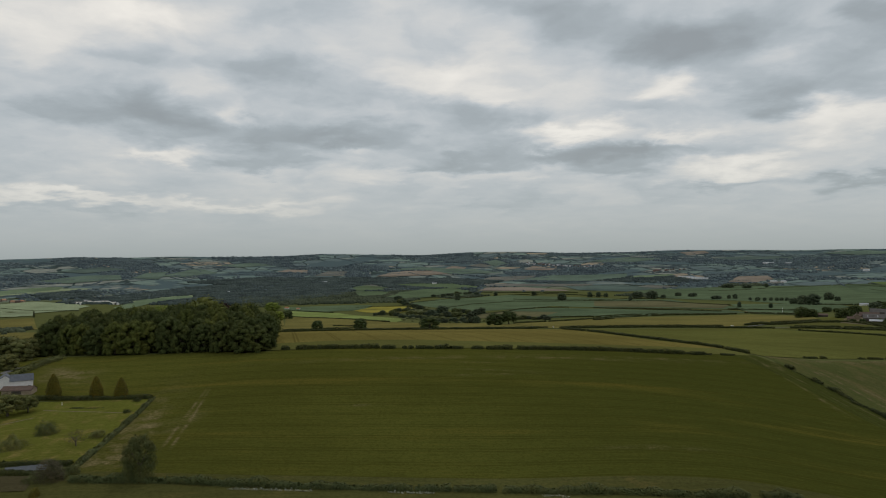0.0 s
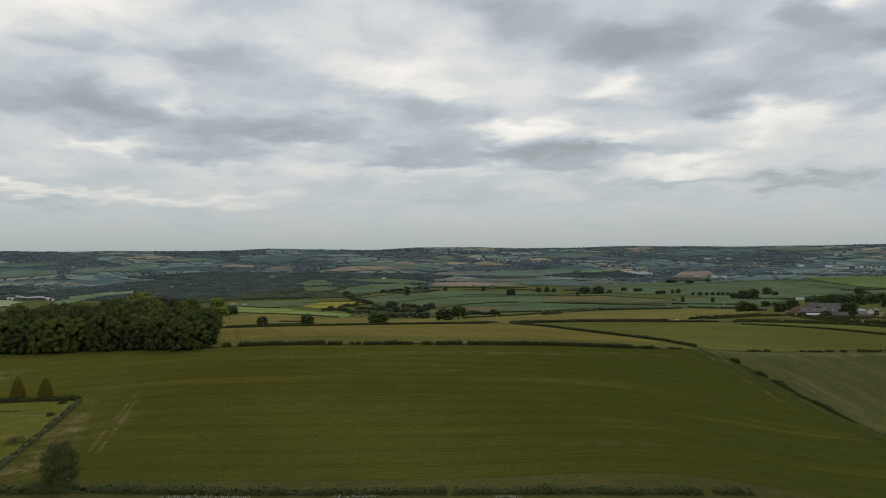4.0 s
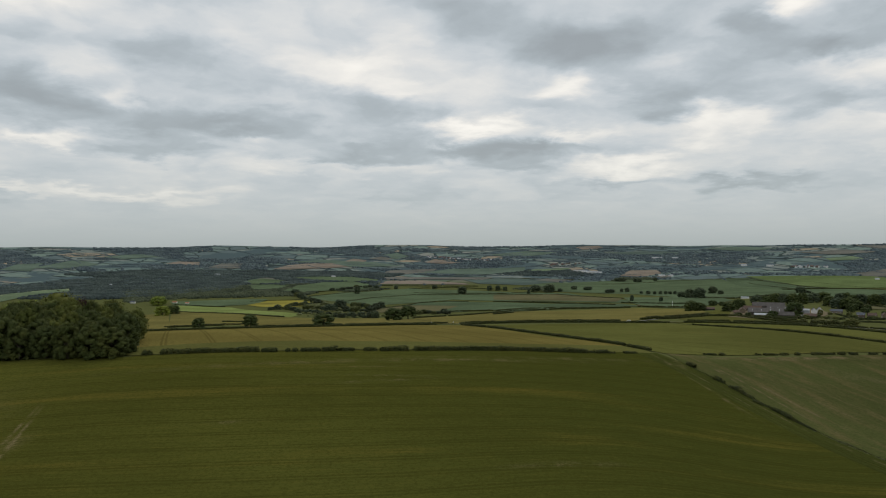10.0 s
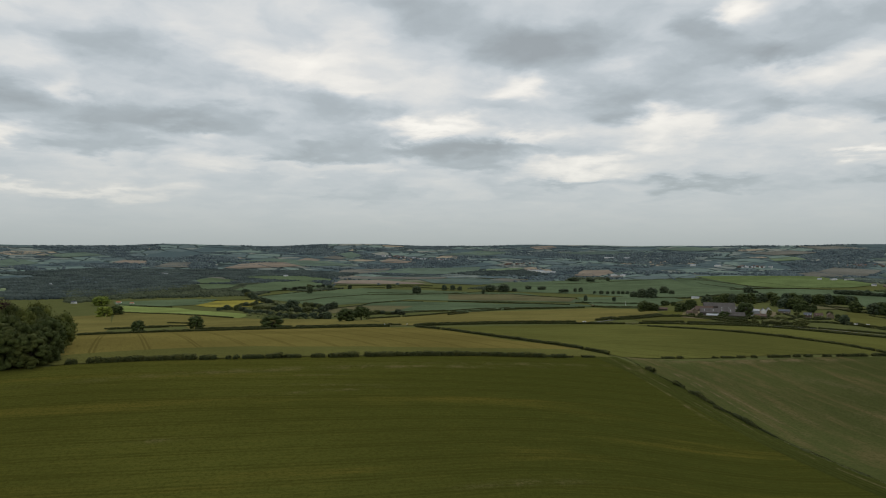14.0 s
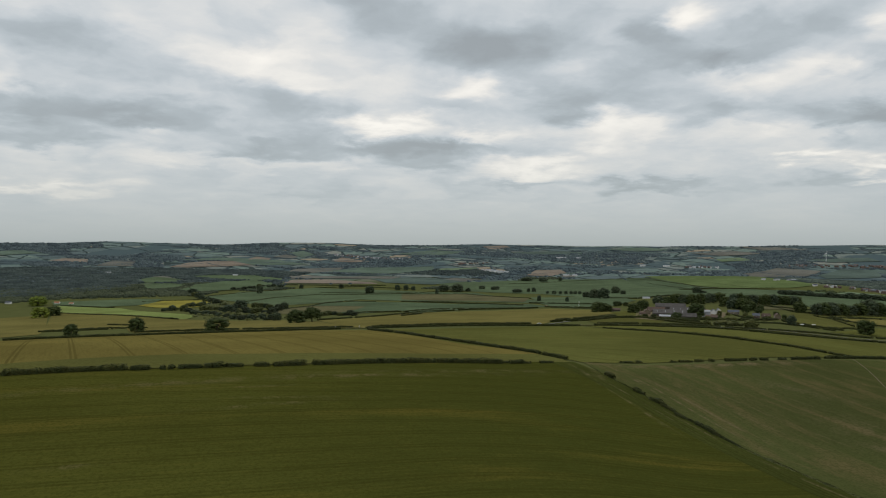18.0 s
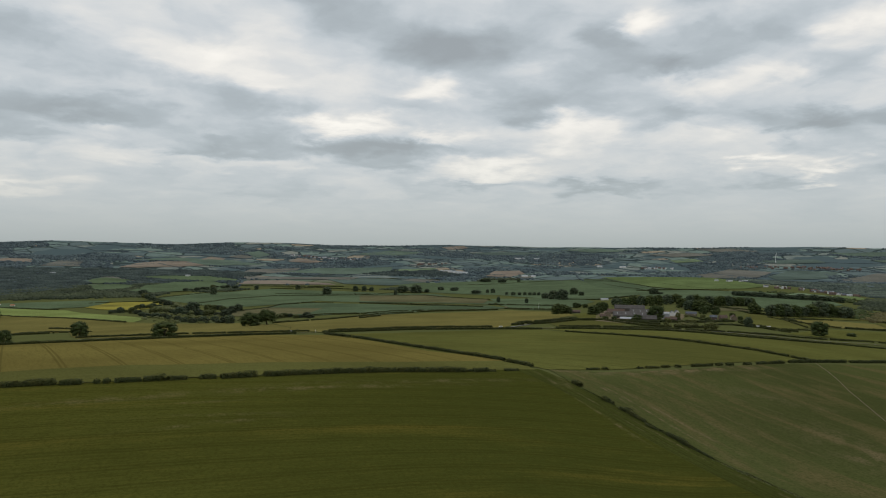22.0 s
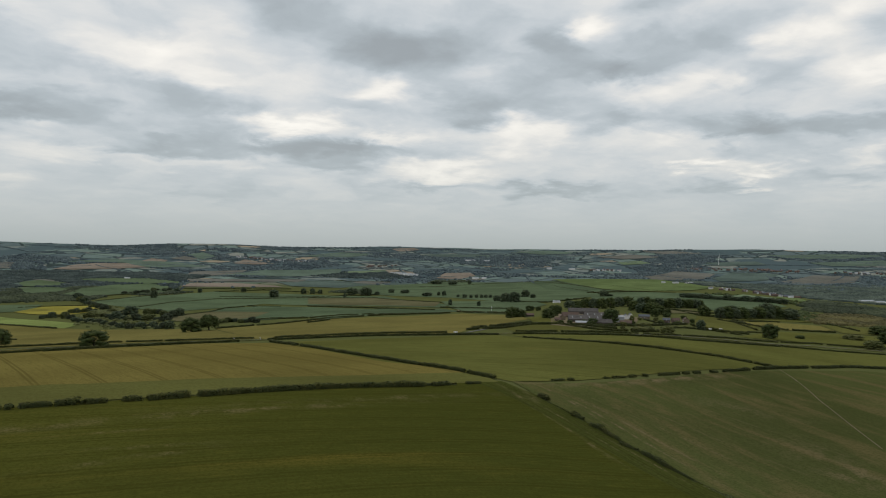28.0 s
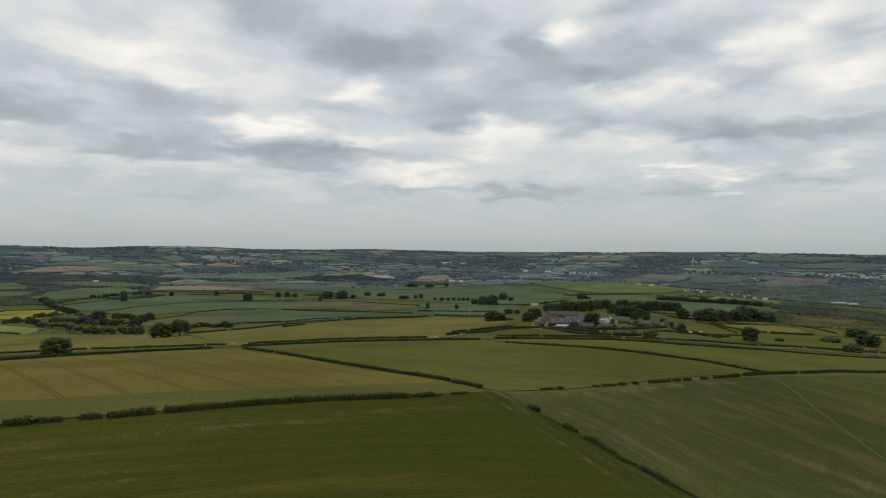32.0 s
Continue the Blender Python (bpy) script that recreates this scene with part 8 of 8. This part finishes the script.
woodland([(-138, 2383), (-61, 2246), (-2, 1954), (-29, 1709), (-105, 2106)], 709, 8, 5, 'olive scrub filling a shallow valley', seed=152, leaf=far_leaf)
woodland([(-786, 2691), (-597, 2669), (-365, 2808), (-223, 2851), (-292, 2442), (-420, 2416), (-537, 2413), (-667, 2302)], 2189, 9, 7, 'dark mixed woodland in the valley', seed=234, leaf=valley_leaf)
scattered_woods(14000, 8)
far_hedgerows(330, 9)

# ---- farm ----
field([(594, 1018), (671, 1088), (743, 1069), (712, 956), (582, 808), (465, 763), (463, 809)], path_earth, 'worn stone farmyard between barns', name='farmyard', lift=0.4)
building(544.6, 858.8, -30, 42, 24, 4.6, 9.2, dark_boards, grey_sheet, 'long barn with a weathered grey-brown sheet roof', doors=3, rooflights=4, name='barn', category='barn')
building(609.5, 913.3, -30, 46, 22, 5.0, 9.6, dark_boards, grey_sheet, 'long barn with a weathered grey-brown sheet roof', rooflights=5, name='barn', category='barn')
building(661.4, 1030.5, -30, 46, 20, 5.4, 10.0, dark_boards, grey_sheet, 'large barn with a dark grey sheet roof', name='barn', category='barn')
building(512.4, 817.9, -30, 16, 8, 2.6, 4.2, stone_wall, pale_sheet, 'low stone shed with a pale sheet roof', doors=2, name='barn', category='barn')
building(588.8, 957.6, -30, 24, 12, 3.6, 8.0, stone_wall, brown_tile, 'stone barn with a brown tiled roof', doors=1, name='barn', category='barn')
building(540.2, 818.3, -30, 26, 14, 3.0, 6.6, dark_boards, grey_sheet, 'low barn with a grey roof', name='barn', category='barn')
building(537.8, 900.7, 60, 13, 8, 5.2, 8.2, stone_wall, brown_tile, 'stone farmhouse with a brown tiled roof', windows=3, chimneys=2, doors=1)
building(517.4, 880.1, -30, 8, 6, 3.2, 5.2, stone_wall, brown_tile, 'small stone farm cottage', windows=2, storeys=1)
building(564.8, 1036.1, -30, 18, 8, 3.0, 5.0, dark_boards, brown_tile, 'low timber shed with a brown roof', name='barn', category='barn')
building(680.0, 937.7, 60, 9, 7.0, 5.2, 8.8, white_render, slate, 'white gabled farmhouse with a slate roof', windows=3, chimneys=1)
building(660.4, 923.3, 60, 8, 6.0, 5.0, 8.2, white_render, slate, 'white gabled farmhouse wing with slate roof', windows=2, chimneys=1)
building(599.0, 856.3, -30, 9, 8, 8.0, 9.6, pale_sheet, pale_sheet, 'tall grey clad feed store', name='feed_store', category='barn')
building(579.4, 820.1, -30, 14, 8, 3.4, 5.6, brick_wall, brown_tile, 'low brick farm outbuilding', doors=1, name='barn', category='barn')
building(724.0, 960.5, -30, 16, 7, 3.4, 6.0, stone_wall, slate, 'stone cottage with a slate roof', windows=3, storeys=1, chimneys=1)
building(714.3, 899.9, -38, 10, 7, 4.4, 7.2, brick_wall, slate, 'red brick cottage with a slate roof', windows=3, chimneys=1, doors=1)
building(740.4, 910.2, -22, 11, 7, 4.2, 7.2, brick_wall, brown_tile, 'red brick cottage with a tiled roof', windows=3, chimneys=1)
building(770.5, 921.8, 60, 10, 8, 4.8, 8.0, stone_wall, brown_tile, 'cottage with a pale stone gable', windows=2)
building(882.4, 1452.0, -25, 16, 6, 2.8, 4.6, white_render, pale_sheet, 'low white building beyond the pasture', windows=0)
car(567.6, 816.2, -20, white_paint, 'white car parked near the farmhouse')
car(310.9, 747.2, 160, white_paint, 'white car parked in a lay-by')
building(735.3, 837.0, -30, 4.2, 2.0, 1.7, 2.0, white_paint, white_paint, 'white farm trailer standing in a paddock', name='trailer', category='trailer', group='trailers in the paddock')
building(750.0, 842.4, -30, 4.2, 2.0, 1.7, 2.0, white_paint, white_paint, 'white farm trailer standing in a paddock', name='trailer', category='trailer', group='trailers in the paddock')
building(764.7, 847.5, -30, 4.2, 2.0, 1.7, 2.0, white_paint, white_paint, 'white farm trailer standing in a paddock', name='trailer', category='trailer', group='trailers in the paddock')
post(598.4, 1223.0, 12.0, 0.28, white_paint, 'tall pale pole in a pasture', 'tall_pole')
post(97.6, 772.3, 7.0, 0.14, bark, 'wooden utility pole beside the lane', 'utility_pole')
post(98.4, 771.2, 2.4, 0.08, white_paint, 'white road sign at the lane junction', 'road_sign', (0.9, 0.6))
post(121.5, 767.5, 2.4, 0.08, white_paint, 'white road sign at the lane junction', 'road_sign', (0.9, 0.6))

# ---- far settlements ----
far_houses([(476, 4095), (572, 4041), (694, 3879), (822, 3780)], 55, 25, ((white_render, pale_sheet), (white_render, slate), (brick_wall, brown_tile), (brick_wall, red_tile), (stone_wall, slate),), 'small pale village house far off', 153, 'houses of the hill village')
far_houses([(1043, 3492), (1221, 3487)], 14, 25, ((brick_wall, brown_tile), (brick_wall, red_tile), (stone_wall, slate),), 'small brick house far off', 154, 'houses by the wood')
far_houses([(1101, 3229), (1186, 3081)], 34, 14, ((white_paint, pale_sheet),), 'white static caravan in a park', 155, 'caravans in the park')
far_houses([(2122, 3080), (2250, 2967)], 18, 30, ((white_render, pale_sheet), (white_render, slate), (brick_wall, brown_tile), (brick_wall, red_tile), (stone_wall, slate),), 'small pale house at a town edge', 156, 'houses at the town edge')
far_houses([(2494, 2807), (2689, 2681), (2853, 2454)], 60, 35, ((brick_wall, brown_tile), (brick_wall, red_tile), (stone_wall, slate),), 'red brick town house far off', 157, 'houses of the far town')
far_houses([(2976, 2307), (3134, 2070)], 36, 40, ((brick_wall, brown_tile), (brick_wall, red_tile), (stone_wall, slate), (white_render, pale_sheet), (white_render, slate),), 'red brick town house far off', 158, 'houses of the far town')
far_houses([(1885, 2030), (1916, 1840), (1768, 1542)], 40, 12, ((brick_wall, brown_tile), (brick_wall, red_tile), (stone_wall, slate), (white_render, pale_sheet), (white_render, slate),), 'brick house in a valley village', 159, 'houses of the valley village')
far_houses([(1895, 2273), (1981, 2203)], 5, 8, ((white_render, pale_sheet), (white_render, slate),), 'white house on a green rise', 160, 'houses on the rise')
far_houses([(-1266, 2422), (-1103, 2348)], 9, 12, ((white_render, pale_sheet), (white_render, slate), (stone_wall, pale_sheet),), 'pale farm building beyond the wood', 161, 'buildings beyond the wood')
far_houses([(-1588, 2477), (-1474, 2421)], 4, 8, ((brick_wall, red_tile),), 'orange-roofed house beyond the wood', 162, 'houses beyond the wood')
building(-644.2, 2295.4, -10, 15, 8, 4.5, 7.5, white_render, slate, 'white house beyond the wood', windows=4)
building(-517.0, 2284.0, -10, 14, 8, 3.6, 7.0, white_render, bright_pantile, 'orange-roofed brick house beyond the wood', windows=3)
building(-474.7, 2260.0, -10, 11, 7, 3.0, 5.6, white_render, bright_pantile, 'low orange-roofed cottage beyond the wood', windows=2, storeys=1)
building(-1238.2, 2349.9, -15, 24, 13, 5.0, 8.5, white_render, cream_sheet, 'pale farm building beyond the wood', group='buildings beyond the wood')
building(-1226.6, 2387.0, -15, 33, 13, 5.0, 8.5, white_render, cream_sheet, 'pale farm building beyond the wood', group='buildings beyond the wood')
building(-1187.9, 2372.1, -15, 21, 13, 5.0, 8.5, white_render, cream_sheet, 'pale farm building beyond the wood', group='buildings beyond the wood')
building(-1171.4, 2393.7, -15, 36, 13, 5.0, 8.5, white_render, cream_sheet, 'pale farm building beyond the wood', group='buildings beyond the wood')
building(-1128.9, 2362.0, -15, 21, 13, 5.0, 8.5, white_render, cream_sheet, 'pale farm building beyond the wood', group='buildings beyond the wood')
building(-1582.1, 2492.6, -20, 20, 9, 4.5, 7.5, tan_wall, bright_pantile, 'orange-roofed house beyond the wood', group='houses beyond the wood')
building(-1509.2, 2427.6, -20, 20, 9, 4.5, 7.5, tan_wall, bright_pantile, 'orange-roofed house beyond the wood', group='houses beyond the wood')
building(-1485.0, 2440.0, -20, 20, 9, 4.5, 7.5, tan_wall, bright_pantile, 'orange-roofed house beyond the wood', group='houses beyond the wood')
tree(-553, 2238, 48.1, 27.7, 'bright yellow-green tree beside the cottages', leaf=light_leaf, full=True, kind=1)
building(1743.5, 3705.8, -20, 55, 16, 6, 8, white_render, pale_sheet, 'long white warehouse far off', name='warehouse', category='warehouse')
building(1823.3, 3648.2, -20, 30, 14, 6, 8, white_render, pale_sheet, 'long white warehouse far off', name='warehouse', category='warehouse')
building(1779.7, 1349.0, -20, 34, 16, 6, 8, white_render, pale_sheet, 'white-roofed works in the valley', name='warehouse', category='warehouse')
building(1761.0, 1300.2, -20, 24, 14, 6, 8, white_render, pale_sheet, 'white-roofed works in the valley', name='shed', category='shed')
building(1970.5, 3219.7, -20, 26, 12, 6, 8, white_render, pale_sheet, 'white shed at a town edge', name='warehouse', category='warehouse')
building(2060.5, 3143.7, -20, 30, 12, 6, 8, white_render, pale_sheet, 'white shed at a town edge', name='warehouse', category='warehouse')
building(-566.6, 3306.7, -20, 22, 10, 6, 8, white_render, pale_sheet, 'white shed in the woods', name='shed', category='shed')
building(-40.9, 3169.3, -20, 20, 9, 6, 8, white_render, pale_sheet, 'white shed in the woods', name='shed', category='shed')
building(1367.2, 2863.4, -20, 26, 14, 6, 8, white_render, pale_sheet, 'pale works building near a quarry', name='warehouse', category='warehouse')
building(1398.5, 2842.5, -20, 20, 14, 6, 8, white_render, pale_sheet, 'pale works building near a quarry', name='shed', category='shed')
building(-887.5, 2859.5, -20, 9, 8, 6, 8, white_render, pale_sheet, 'white house among woods', name='shed', category='shed')
turbine(2767.0, 2848.4, 41)
